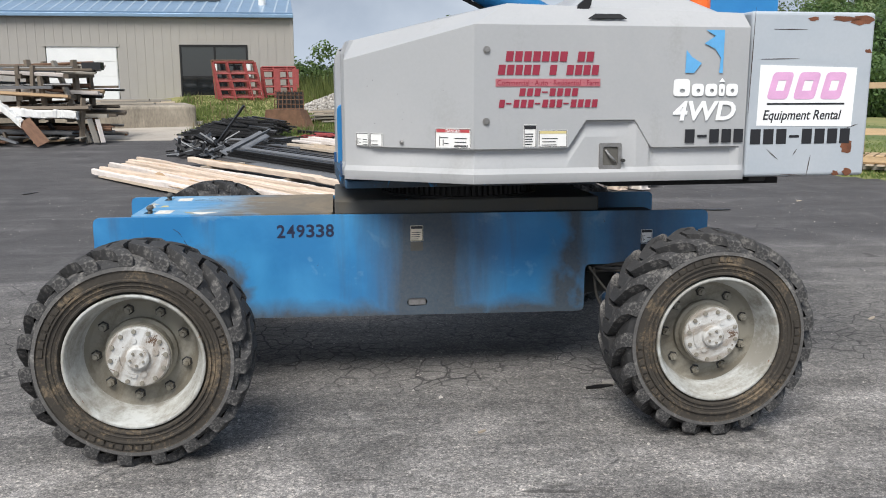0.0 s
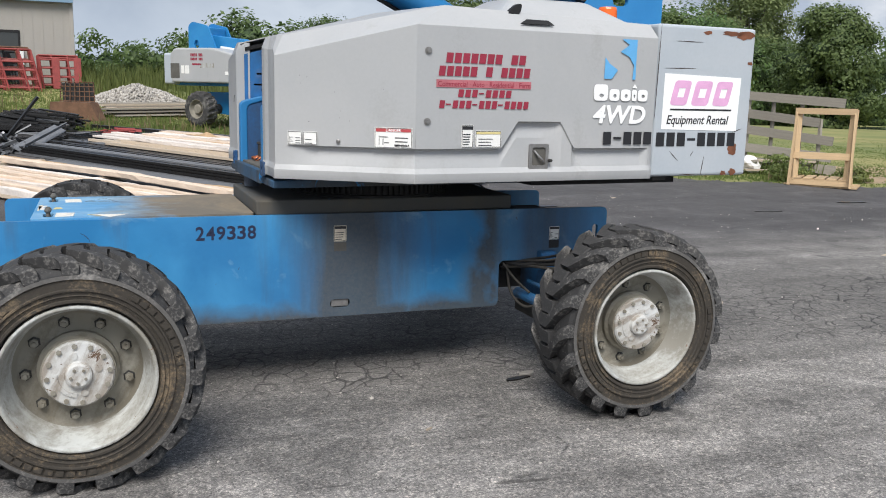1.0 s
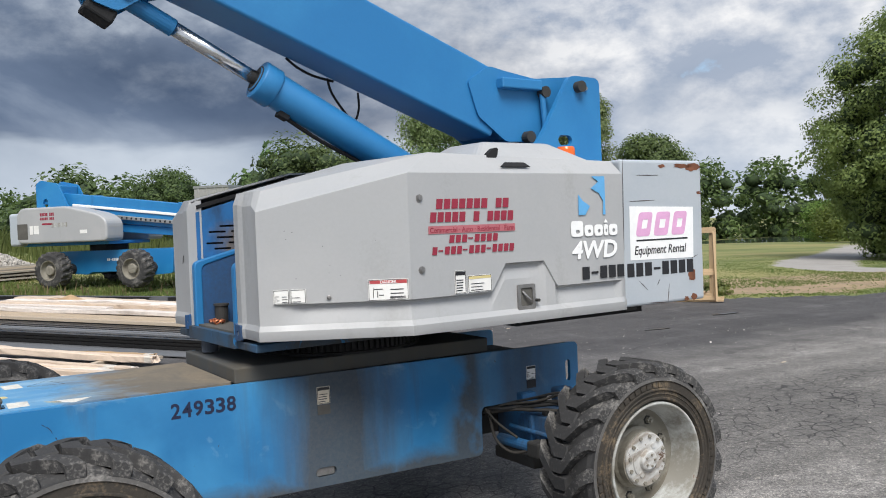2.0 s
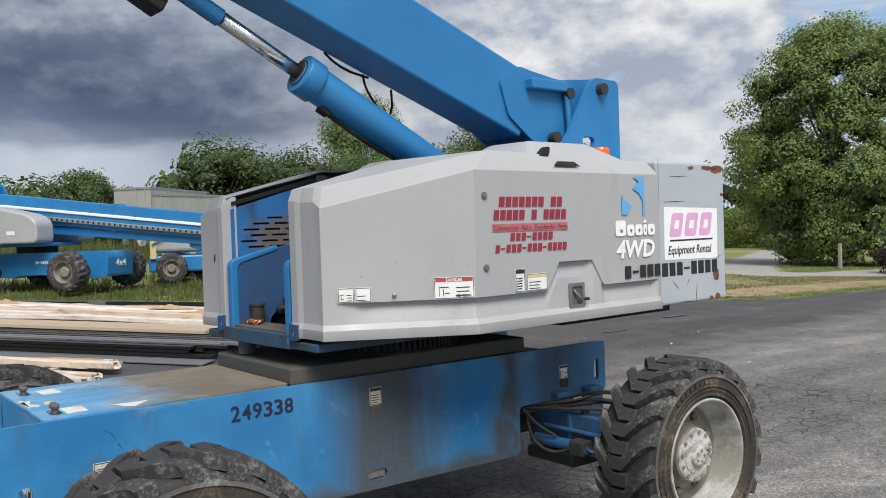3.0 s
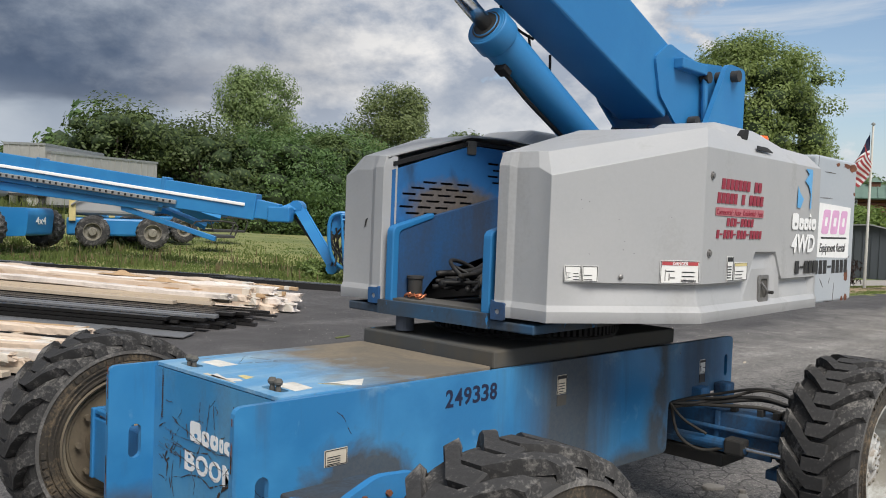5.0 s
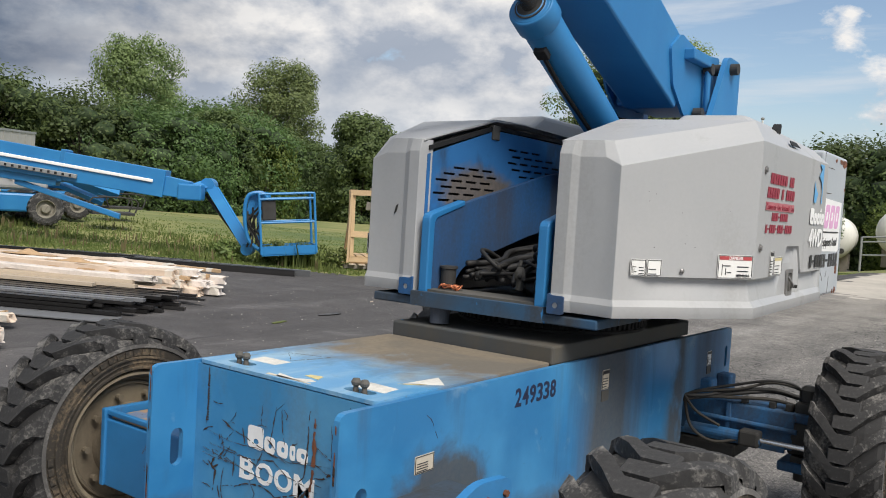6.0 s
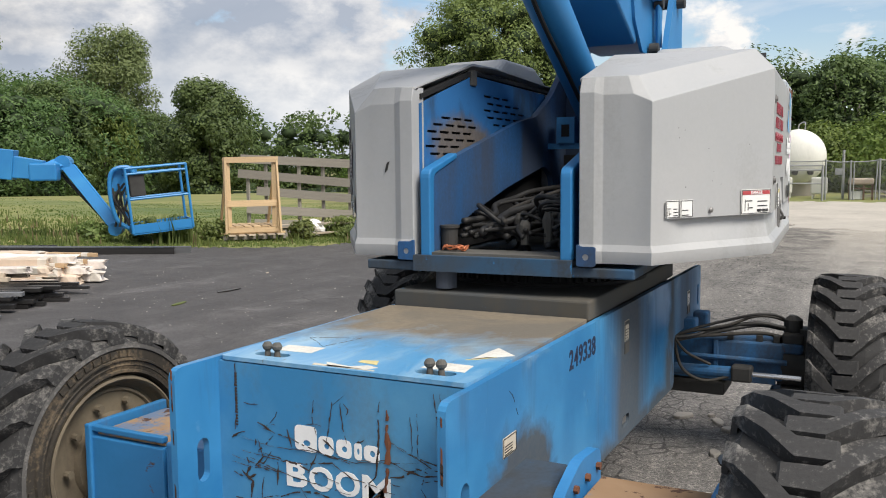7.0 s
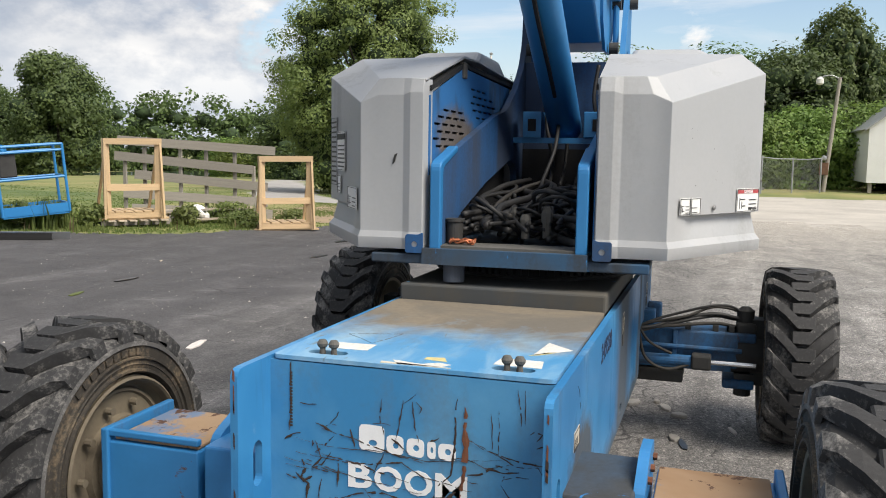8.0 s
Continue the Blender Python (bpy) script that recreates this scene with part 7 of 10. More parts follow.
    # steel channels lying along the turf
    for x0, y0, x1, y1, mat in ((-1.3, 16.4, 2.3, 12.95, M_bronze), (-0.2, 15.5, 2.9, 12.6, M_alu), (2.6, 12.7, 5.6, 9.75, M_bronze), (4.9, 10.3, 6.75, 8.15, M_alu), (4.6, 10.35, 6.5, 8.25, M_bronze)):
        bar = thing("steel_channel", "long dark steel channel along the grass edge", "steel bar", group="steel channels")
        piece("web", mat, bar, (x0, y0, h(x0, y0) + 0.05), (x1, y1, h(x1, y1) + 0.05), 0.025, 0.10)
        for dz in (0.012, 0.093):
            piece("channel_flange", mat, bar, (x0 + 0.035, y0 + 0.02, h(x0, y0) + dz), (x1 + 0.035, y1 + 0.02, h(x1, y1) + dz), 0.075, 0.014)


def metal_heap():
    rnd = random.Random(77)

    def bar(parent, cx, cy, z, yaw, tilt, L, w, t, mat, roll=0.0):
        d = Vector((math.cos(yaw) * L / 2, math.sin(yaw) * L / 2, tilt * L / 2))
        c = Vector((cx, cy, h(cx, cy) + z + abs(tilt) * L / 2))
        piece("extrusion", mat, parent, c - d, c + d, w, t, roll)

    heap = thing("metal_heap", "tangled heap of cut dark aluminium extrusions", "scrap heap")
    for i in range(110):
        r, a = math.sqrt(rnd.random()), rnd.uniform(0, 6.283)
        bar(heap, -2.85 + 0.55 * r * math.cos(a), 12.35 + 1.0 * r * math.sin(a), 0.02 + rnd.uniform(0, 0.26) * (1 - r), rnd.uniform(0, 3.14), rnd.gauss(0, 0.32), rnd.uniform(0.18, 0.75), rnd.uniform(0.025, 0.07), rnd.uniform(0.015, 0.05), rnd.choice((M_bronze, M_bronze, M_alu)), rnd.uniform(-60, 60))
    for yaw, cx, cy, L in ((0.25, -3.35, 12.6, 0.7), (-0.6, -3.3, 12.5, 0.6), (0.35, -3.0, 12.9, 0.9)):
        bar(heap, cx, cy, 0.03, yaw, 0.08, L, 0.04, 0.03, M_bronze)
    heap = thing("metal_heap", "loose dark and grey metal bars fanned over asphalt", "scrap heap")
    for i in range(46):
        cx, cy = rnd.uniform(-1.95, -0.5), rnd.uniform(12.2, 14.6)
        yaw = rnd.gauss(1.05, 0.25) if i % 2 else rnd.gauss(-0.75, 0.25)
        bar(heap, cx, cy, 0.02 + rnd.uniform(0, 0.16), yaw, rnd.gauss(0, 0.03), rnd.uniform(0.8, 2.2), rnd.uniform(0.04, 0.12), rnd.uniform(0.02, 0.04), M_bronze if rnd.random() < 0.65 else M_alu, rnd.uniform(-12, 12))
    for k in range(5):
        bar(heap, -1.95 + 0.05 * k, 14.7 - 0.22 * k, 0.06 + 0.02 * k, rnd.gauss(0, 0.05), 0.0, 1.7, 0.12, 0.03, M_alu)
    chan = thing("steel_channel", "wide grey steel channel tilted over the scrap metal", "steel bar", group="steel channels")
    web = (Vector((-2.42, 11.5, 0.34)), Vector((-1.82, 13.1, 0.64)))
    piece("web", M_alu, chan, web[0], web[1], 0.24, 0.018, 28)
    for dy in (-0.11, 0.11):
        off = Vector((dy * 0.9, -dy * 0.34, 0.03 + dy * 0.45))
        piece("channel_flange", M_alu, chan, web[0] + off, web[1] + off, 0.016, 0.07, 28)
    heap = thing("metal_stack", "stack of black hollow extrusions on wooden bearers", "metal stock")
    for i in range(120):
        layer = i // 15
        y = 15.15 + 0.10 * (i % 15) * (1 - 0.05 * layer) + 0.07 * layer
        x0 = -3.95 + 0.12 * layer + rnd.uniform(-0.08, 0.22) + 0.04 * (i % 15)
        z = 0.12 + 0.042 * layer
        L = 1.75 - 0.11 * layer + rnd.uniform(-0.3, 0.2)
        piece("extrusion", M_bronze if rnd.random() < 0.93 else M_alu, heap, (x0, y, h(x0, y) + z), (x0 + L, y - 0.35 + rnd.uniform(-0.12, 0.12), h(x0, y) + z - 0.05 * layer * rnd.random() - 0.03), 0.085, 0.035, rnd.uniform(-6, 6))
    for k in range(3):
        piece("pallet_bearer", M_grey_wood, heap, (-3.8 + 0.6 * k, 15.0, h(-4, 15.0) + 0.05), (-3.8 + 0.6 * k, 16.6, h(-4, 16.6) + 0.05), 0.10, 0.09)
    for i in range(3):
        s = thing("white_plank", "pale painted plank lying among the metal", "plank", group="planks in the yard")
        x, y = -1.2 + 0.16 * i, 12.45 + 0.10 * i
        piece("board", M_wrap, s, (x, y, h(x, y) + 0.23 + 0.02 * i), (x + 1.9, y - 2.7, h(x + 1.9, y - 2.7) + 0.25 + 0.02 * i), 0.14, 0.035)
    s = thing("red_strap", "red plastic strapping on the metal heap", "strap")
    for k in range(7):
        x, y = -1.2 + 0.07 * k, 13.85 + 0.08 * k
        piece("strap_band", M_scaf, s, (x, y, h(x, y) + 0.16 + 0.02 * (k % 3)), (x + 0.45 - 0.05 * (k % 2), y + rnd.uniform(-0.3, 0.3), h(x, y) + 0.15 + 0.03 * (k % 2)), 0.07, 0.02, 12 * k - 30)


def lumber_rack():
    rnd = random.Random(9)
    rack = thing("lumber_rack", "leaning timber rack loaded with grey boards and pipes", "storage rack")
    z0 = h(-7, 15)
    for x in (-9.6, -8.2, -6.9, -5.95):
        for dy in (0, 1.1):
            piece("post", M_rackwood, rack, (x + 0.12, 14.8 + dy, z0), (x, 14.9 + dy, z0 + 1.75), 0.10, 0.10)
        for k, z in enumerate((0.5, 0.95, 1.40)):
            piece("bearer", M_rackwood, rack, (x, 14.3, z0 + z), (x, 16.3, z0 + z + 0.05), 0.10, 0.10)
    piece("brace", M_grey_wood, rack, (-5.6, 14.4, z0), (-6.3, 14.7, z0 + 1.72), 0.12, 0.06)
    mats = (M_grey_wood, M_rackwood, M_alu, M_wrap, M_rackwood, M_kraft, M_rusty, M_bronze)
    for z, n in ((0.18, 18), (0.58, 20), (1.03, 18), (1.48, 16)):
        for i in range(n):
            y = 14.4 + 1.7 * i / n + rnd.uniform(-0.05, 0.05)
            x1 = -5.3 - 0.25 * z + rnd.uniform(-1.1, 0.35)
            piece("board", rnd.choice(mats), rack, (-10.4 + rnd.uniform(-0.5, 0.5), y, z0 + z + 0.06 + rnd.uniform(0, 0.16)), (x1, y + rnd.uniform(-0.25, 0.25), z0 + z + 0.05 + rnd.uniform(-0.12, 0.14)), rnd.uniform(0.07, 0.2), rnd.uniform(0.03, 0.08), rnd.uniform(-15, 15))
    for i in range(16):
        x = rnd.uniform(-8.6, -5.6)
        piece("offcut", rnd.choice(mats), rack, (x, rnd.uniform(13.9, 14.6), z0 + 0.04), (x + rnd.uniform(-1, 1), rnd.uniform(14.0, 15), z0 + rnd.uniform(0.05, 0.5)), 0.12, 0.04)
    # pipes and offcuts sticking out of the bays
    for i in range(34):
        z, y = rnd.choice((0.30, 0.70, 0.78, 1.16, 1.24, 1.60)), rnd.uniform(14.35, 15.6)
        x1 = -5.25 - 0.3 * z + rnd.uniform(-1.6, 0.3)
        part("pipe", rod((x1 - rnd.uniform(1.5, 3.5), y + rnd.uniform(-0.2, 0.2), z0 + z + rnd.uniform(-0.05, 0.12)), (x1, y, z0 + z + rnd.uniform(-0.08, 0.10)), rnd.uniform(0.02, 0.05), 8), rnd.choice((M_bronze, M_alu, M_rusty, M_grey_wood)), rack)
    for i in range(14):
        x = -10.0 + 0.33 * i + rnd.uniform(-0.1, 0.1)
        piece("stake", M_rackwood, rack, (x, 14.35, z0 + rnd.choice((0.05, 0.5, 0.95))), (x + rnd.uniform(-0.2, 0.2), 14.42, z0 + rnd.choice((0.95, 1.4, 1.62))), 0.07, 0.09)
    for k in range(4):
        piece("pallet_slat", M_grey_wood, rack, (-6.6 + 0.3 * k, 13.9, z0 + 0.13), (-6.6 + 0.3 * k, 15.0, z0 + 0.13), 0.12, 0.025)
    wrapped_bundle(rack, (-7.1, 14.15, z0 + 0.66), (-5.75, 14.2, z0 + 0.60), 0.22, 0.17, 95, M_bag)
    wrapped_bundle(rack, (-7.5, 14.1, z0 + 1.02), (-6.75, 13.95, z0 + 0.42), 0.20, 0.16, 96, M_bag)
    wrapped_bundle(rack, (-7.6, 14.25, z0 + 0.72), (-6.3, 14.3, z0 + 0.68), 0.18, 0.13, 97, M_wrap)
    piece("leaning_board", M_rusty, rack, (-6.75, 13.95, z0 + 0.50), (-6.3, 13.65, z0 + 0.03), 0.26, 0.02, 35)
    piece("leaning_board", M_grey_wood, rack, (-5.55, 14.3, z0 + 0.52), (-5.40, 14.2, z0 + 0.02), 0.14, 0.02)
    piece("leaning_board", M_wrap, rack, (-5.40, 14.35, z0 + 0.50), (-5.28, 14.25, z0 + 0.02), 0.10, 0.02)
    piece("end_block", M_carblack, rack, (-5.75, 14.9, z0 + 1.62), (-5.35, 14.85, z0 + 1.62), 0.2, 0.16)


def building():
    b = thing("metal_building", "beige ribbed metal workshop with a blue roof", "building")
    yw, x0, x1, zt = 27.0, -26.0, -1.9, 4.10
    zb = 0.75
    # ribbed front wall with a door and a window opening
    holes = [(-10.25, -7.85, 1.06, 3.02), (-5.76, -3.42, 1.02, 3.08)]
    cut = lambda q: [(q[0], q[2]), (q[1], q[2]), (q[1], q[3]), (q[0], q[3])]
    wall = part("wall", plate([(x0, zb), (x1, zb), (x1, zt), (x0, zt)], 0.10, [cut(q) for q in holes]), M_siding, b, "beige ribbed steel siding", m=pose(0, yw + 0.10, 0, 90, 0, 0))
    for x in np.arange(x0 + 0.15, x1, 0.30):
        spans = [(zb, zt)]
        for hx0, hx1, hz0, hz1 in holes:
            if hx0 - 0.05 < x < hx1 + 0.05:
                spans = [(hz1 + 0.1, zt)]
        for z0, z1 in spans:
            piece("siding_rib", M_siding, wall, (x, yw - 0.004, z0), (x, yw - 0.004, z1), 0.012, 0.055)
    part("wall", plate([(0, zb), (18, zb), (18, zt), (0, zt)], 0.1), M_siding, b, m=pose(x1 - 0.1, yw + 0.10, 0, 0, 0, 94.3) @ pose(0, 0, 0, 90, 0, 0))
    bm = bmesh.new()
    v = [bm.verts.new(p) for p in ((x0, yw - 0.15, zt + 0.02), (x1 + 0.10, yw - 0.15, zt + 0.02), (x1 - 0.55, 36, zt + 2.6), (x0, 36, zt + 2.6))]
    bm.faces.new(v)
    roof = part("roof", bm, M_roof, b, "blue standing-seam metal roof")
    so = roof.modifiers.new("thick", "SOLIDIFY")
    so.thickness, so.offset = 0.06, -1
    bm = bmesh.new()
    for x in np.arange(x0, x1 + 0.1, 0.42):
        vs = add_box(bm, x, x + 0.06, 0, 9.5, 0.0, 0.07)
        for q in vs:
            q.co = Vector((q.co.x, yw - 0.15 + q.co.y * 0.965, zt + 0.02 + q.co.y * 0.274 + q.co.z))
    part("roof_seam", bm, M_seam, roof)
    bm = bmesh.new()
    for x in (-12.5, -9.8, -7.1):
        vs = add_box(bm, x, x + 2.6, 1.9, 4.0, 0.08, 0.12)
        for q in vs:
            q.co = Vector((q.co.x, yw - 0.15 + q.co.y * 0.965, zt + 0.02 + q.co.y * 0.274 + q.co.z))
    part("solar_panel", bm, M_glass, roof, "dark solar panels")
    part("gutter", box(x0, x1 + 0.12, yw - 0.24, yw - 0.12, zt - 0.10, zt + 0.02, 0.01), M_roof, b)
    part("corner_trim", box(x1 - 0.02, x1 + 0.10, yw - 0.04, yw + 0.10, zb, zt - 0.02, 0.01), M_siding, b)
    part("vent_pipe", rod((-2.95, 28.2, zt + 0.2), (-2.95, 28.2, zt + 0.75), 0.13, 16), M_door_w, roof)
    part("vent_cap", rod((-2.95, 28.2, zt + 0.76), (-2.95, 28.2, zt + 0.92), 0.19, 16, 0.05), M_door_w, roof)
    door = part("garage_door", box(-10.22, -7.88, yw + 0.03, yw + 0.08, 0.95, 3.0), M_door_w, b, "white sectional garage door")
    for k in range(4):
        part("door_panel", box(-10.20, -7.90, yw + 0.005, yw + 0.03, 1.00 + 0.50 * k, 1.493 + 0.50 * k, 0.003), M_door_w, door)
    part("door_frame", box(-10.32, -7.78, yw - 0.03, yw, 3.00, 3.10), M_siding, b)
    win = part("window", box(-5.76, -3.42, yw - 0.035, yw + 0.05, 3.00, 3.08, 0.005), M_black, b, "black-framed shop window")
    for x in (-5.76, -4.59, -3.48):
        part("window_frame", box(x, x + 0.06, yw - 0.033, yw + 0.05, 1.02, 3.00), M_black, win)
    for x in (-5.70, -4.53):
        part("pane", box(x, x + 1.11, yw + 0.005, yw + 0.015, 1.02, 3.00), M_glass, win)
    for x in (-4.62, -3.47):
        part("window_bracket", box(x, x + 0.14, yw - 0.12, yw - 0.036, 1.98, 2.46, 0.01), M_door_w, win, "white bracket on the window frame")
    part("window_rail", box(-5.70, -4.59, yw - 0.02, yw + 0.03, 1.95, 2.0), M_black, win)
    # loading dock
    dock = thing("loading_dock", "stained concrete loading dock", "loading dock")
    soften(part("dock_block", box(-6.2, 0, 0, 4.6, 0.25, 1.13), M_dock, dock, m=pose(-4.05, 18.9, 0, 0, 0, 12)), 0.09, 3)
    rnd = random.Random(3)
    for k in range(9):
        x, y = rnd.uniform(-6.9, -5.2), rnd.uniform(19.2, 20.6)
        piece("plank", M_grey_wood if k % 3 else M_lumber, dock, (x - 0.8, y, 1.155 + 0.012 * k), (x + 0.7, y + rnd.uniform(-0.2, 0.3), 1.155 + 0.012 * k), rnd.uniform(0.10, 0.22), 0.04)


def scaffolds():
    rnd = random.Random(2)
    rows = ((-3.72, 25.75, 1.38, 6, -0.10, M_scaf), (-3.66, 25.55, 1.36, 8, -0.16, M_rusty), (-3.60, 25.4, 1.38, 9, -0.20, M_scaf), (-3.52, 25.2, 1.36, 11, -0.24, M_scaf), (-3.42, 25.0, 1.36, 12, -0.28, M_scaf),
            (-2.30, 26.2, 1.15, 5, -0.04, M_scaf), (-2.26, 26.1, 1.15, 6, -0.07, M_scaf), (-2.22, 26.0, 1.15, 7, -0.09, M_scaf), (-2.18, 25.9, 1.1, 8, -0.11, M_scaf))
    for i, (x, y, w, lean, rack, mat) in enumerate(rows):
        t = thing("scaffold_frame", "dark red tubular scaffold frame leaning on the wall", "scaffold frame", pose(x, y, h(x, y), -lean, 0, rnd.uniform(-4, 4)), "scaffold frames")
        H = (1.27 if i < 5 else 1.02) + 0.04 * math.sin(i * 2.1)
        for px in (-w / 2, -w / 6, w / 4, w / 2):
            part("upright", rod((px, 0, 0), (px + rack, 0, H), 0.030, 8), mat, t)
        for z in (0.12, 0.38, 0.66, 0.92, H):
            o = rack * z / H
            part("rung", rod((-w / 2 + o, 0, z), (w / 2 + o, 0, z), 0.026, 8), mat, t)
    for x in (-2.35, -1.72):
        t = thing("red_board", "red painted board among scaffold frames", "board", pose(x, 25.8, h(x, 25.8), -7, 0, 2), "red boards")
        part("sheet", box(-0.11, 0.11, -0.01, 0.01, 0.02, 1.0, 0.004), M_scaf, t)
    # rusty bucket attachment
    b = thing("loader_bucket", "rusty steel loader bucket with a mesh guard", "loader bucket", pose(-1.57, 19.0, h(-1.57, 19.0) - 0.03, 0, 0, -28))
    bm = plate([(-0.63, 0), (0.70, 0), (0.47, 0.46), (-0.55, 0.46)], 0.4)
    part("bucket_shell", bm, M_rusty, b, m=UPRIGHT)
    part("guard_plate", box(-0.46, 0.38, 0.02, 0.035, 0.46, 0.92, 0.004), M_dark, b)
    for x in np.linspace(-0.50, 0.42, 8):
        part("guard_bar", rod((x, -0.05, 0.44), (x * 0.92, -0.02, 0.95), 0.012, 6), M_rusty, b)
    for z in (0.48, 0.60, 0.72, 0.84, 0.95):
        part("guard_rail", rod((-0.50, -0.045, z), (0.42, -0.045, z), 0.012, 6), M_rusty, b)


def rubble():
    rnd = random.Random(12)
    v, f = [], []
    ico = bmesh.new()
    bmesh.ops.create_icosphere(ico, subdivisions=1, radius=1.0)
    base = [tuple(p.co) for p in ico.verts]
    tri = [[q.index for q in t.verts] for t in ico.faces]
    ico.free()
    cx, cy, R, H = -0.05, 22.6, 1.35, 0.58
    for i in range(2300):
        r, a = R * math.sqrt(rnd.random()), rnd.uniform(0, 6.283)
        x, y = cx + r * math.cos(a) * 1.15, cy + r * math.sin(a) * 0.8
        z = H * max(0, 1 - (r / R)) ** 0.8 + 0.06 * noise.noise((x * 1.5, y * 1.5, 1))
        s = rnd.uniform(0.018, 0.052)
        o = len(v)
        j = [rnd.uniform(0.6, 1.2) * s for _ in range(3)]
        v += [(x + p[0] * j[0], y + p[1] * j[1], h(x, y) + z + p[2] * j[2]) for p in base]
        f += [[o + k for k in t] for t in tri]
    # the heap's body under the loose stones
    o = len(v)
    n, rings = 28, 7
    for k in range(rings + 1):
        r = R * k / rings
        for i in range(n):
            a = 2 * math.pi * i / n
            x, y = cx + r * math.cos(a) * 1.15, cy + r * math.sin(a) * 0.8
            v.append((x, y, h(x, y) + H * max(0, 1 - k / rings) ** 0.8 - 0.06))
    for k in range(rings):
        for i in range(n):
            f.append([o + k * n + i, o + k * n + (i + 1) % n, o + (k + 1) * n + (i + 1) % n, o + (k + 1) * n + i])
    me = bpy.data.meshes.new("rubble_pile")
    me.from_pydata(v, [], f)
    me.update()
    tagged(link("rubble_pile", me, M_stone), "pale heap of crushed limestone on grass", "rubble pile", kind="stuff")
    t = thing("plank_stack", "weathered planks stacked before the rubble", "lumber pile")
    for i in range(16):
        x0, y = -1.05 + rnd.uniform(-0.15, 0.35), 19.5 + 0.18 * (i % 6)
        z = 0.06 + 0.08 * (i // 6) + (0.10 if i % 2 else 0)
        piece("plank", M_lumber if i % 3 else M_grey_wood, t, (x0, y, h(x0, y) + z), (x0 + rnd.uniform(2.2, 3.0), y + 0.4, h(x0 + 2.6, y + 0.4) + z + 0.04), 0.2, 0.04)


def timber_frame(x, y, yaw, tall, wide, deep, mat, label, planks=6, lift=0.0):
    """A crate frame on a pallet; lift: how high a second pallet under it raises it."""
    t = thing("timber_crate", label, "crate frame", pose(x, y, h(x, y) + lift, 0, 0, yaw), "timber crates")
    w, d = wide / 2, deep / 2
    if lift:
        for sy in (-0.9, 0, 0.9):
            piece("lower_bearer", M_grey_wood, t, (-w - 0.06, sy * d, -0.05), (w + 0.16, sy * d, -0.05), 0.09, 0.09)
        for k in range(6):
            xx = -w + (wide + 0.1) * (k + 0.5) / 6
            piece("lower_board", M_lumber, t, (xx, -d - 0.16, -0.012), (xx, d + 0.1, -0.012), 0.12, 0.02)
    for sx in (-1, 1):
        lean = 0.03 * sx
        piece("post", mat, t, (sx * (w - 0.05), -d, 0.10), (sx * (w - 0.05) + lean * 0.5, -d + 0.02, tall), 0.09, 0.04 * 2)
        piece("brace", mat, t, (sx * (w + 0.01), -d - 0.14, 0.02), (sx * (w - 0.02), -d - 0.03, tall - 0.06), 0.035, 0.05)
        piece("brace", mat, t, (sx * (w - 0.03), d, 0.12), (sx * (w - 0.04), -d + 0.05, tall - 0.15), 0.04, 0.06)
    piece("rail", mat, t, (-w - 0.01, -d - 0.035, tall - 0.045), (w + 0.01, -d - 0.035, tall - 0.035), 0.035, 0.10)
    piece("rail", mat, t, (-w, -d - 0.035, tall * 0.40), (w, -d - 0.035, tall * 0.405), 0.035, 0.11)
    for k in range(planks):
        xx = -w + wide * (k + 0.5) / planks
        piece("deck_board", mat, t, (xx, -d - 0.05, 0.135), (xx, d + 0.05, 0.135), wide / planks * 0.8, 0.022)
    for sy in (-1, 0, 1):
        piece("bearer", mat, t, (-w, sy * d, 0.075), (w, sy * d, 0.075), 0.09, 0.09)
    for k in range(3):
        piece("bottom_board", mat, t, (-w - 0.1 + 0.04 * k, -d + 0.03 + d * k, 0.016), (w + 0.12, -d + 0.03 + d * k, 0.016), 0.10, 0.03)
    return t


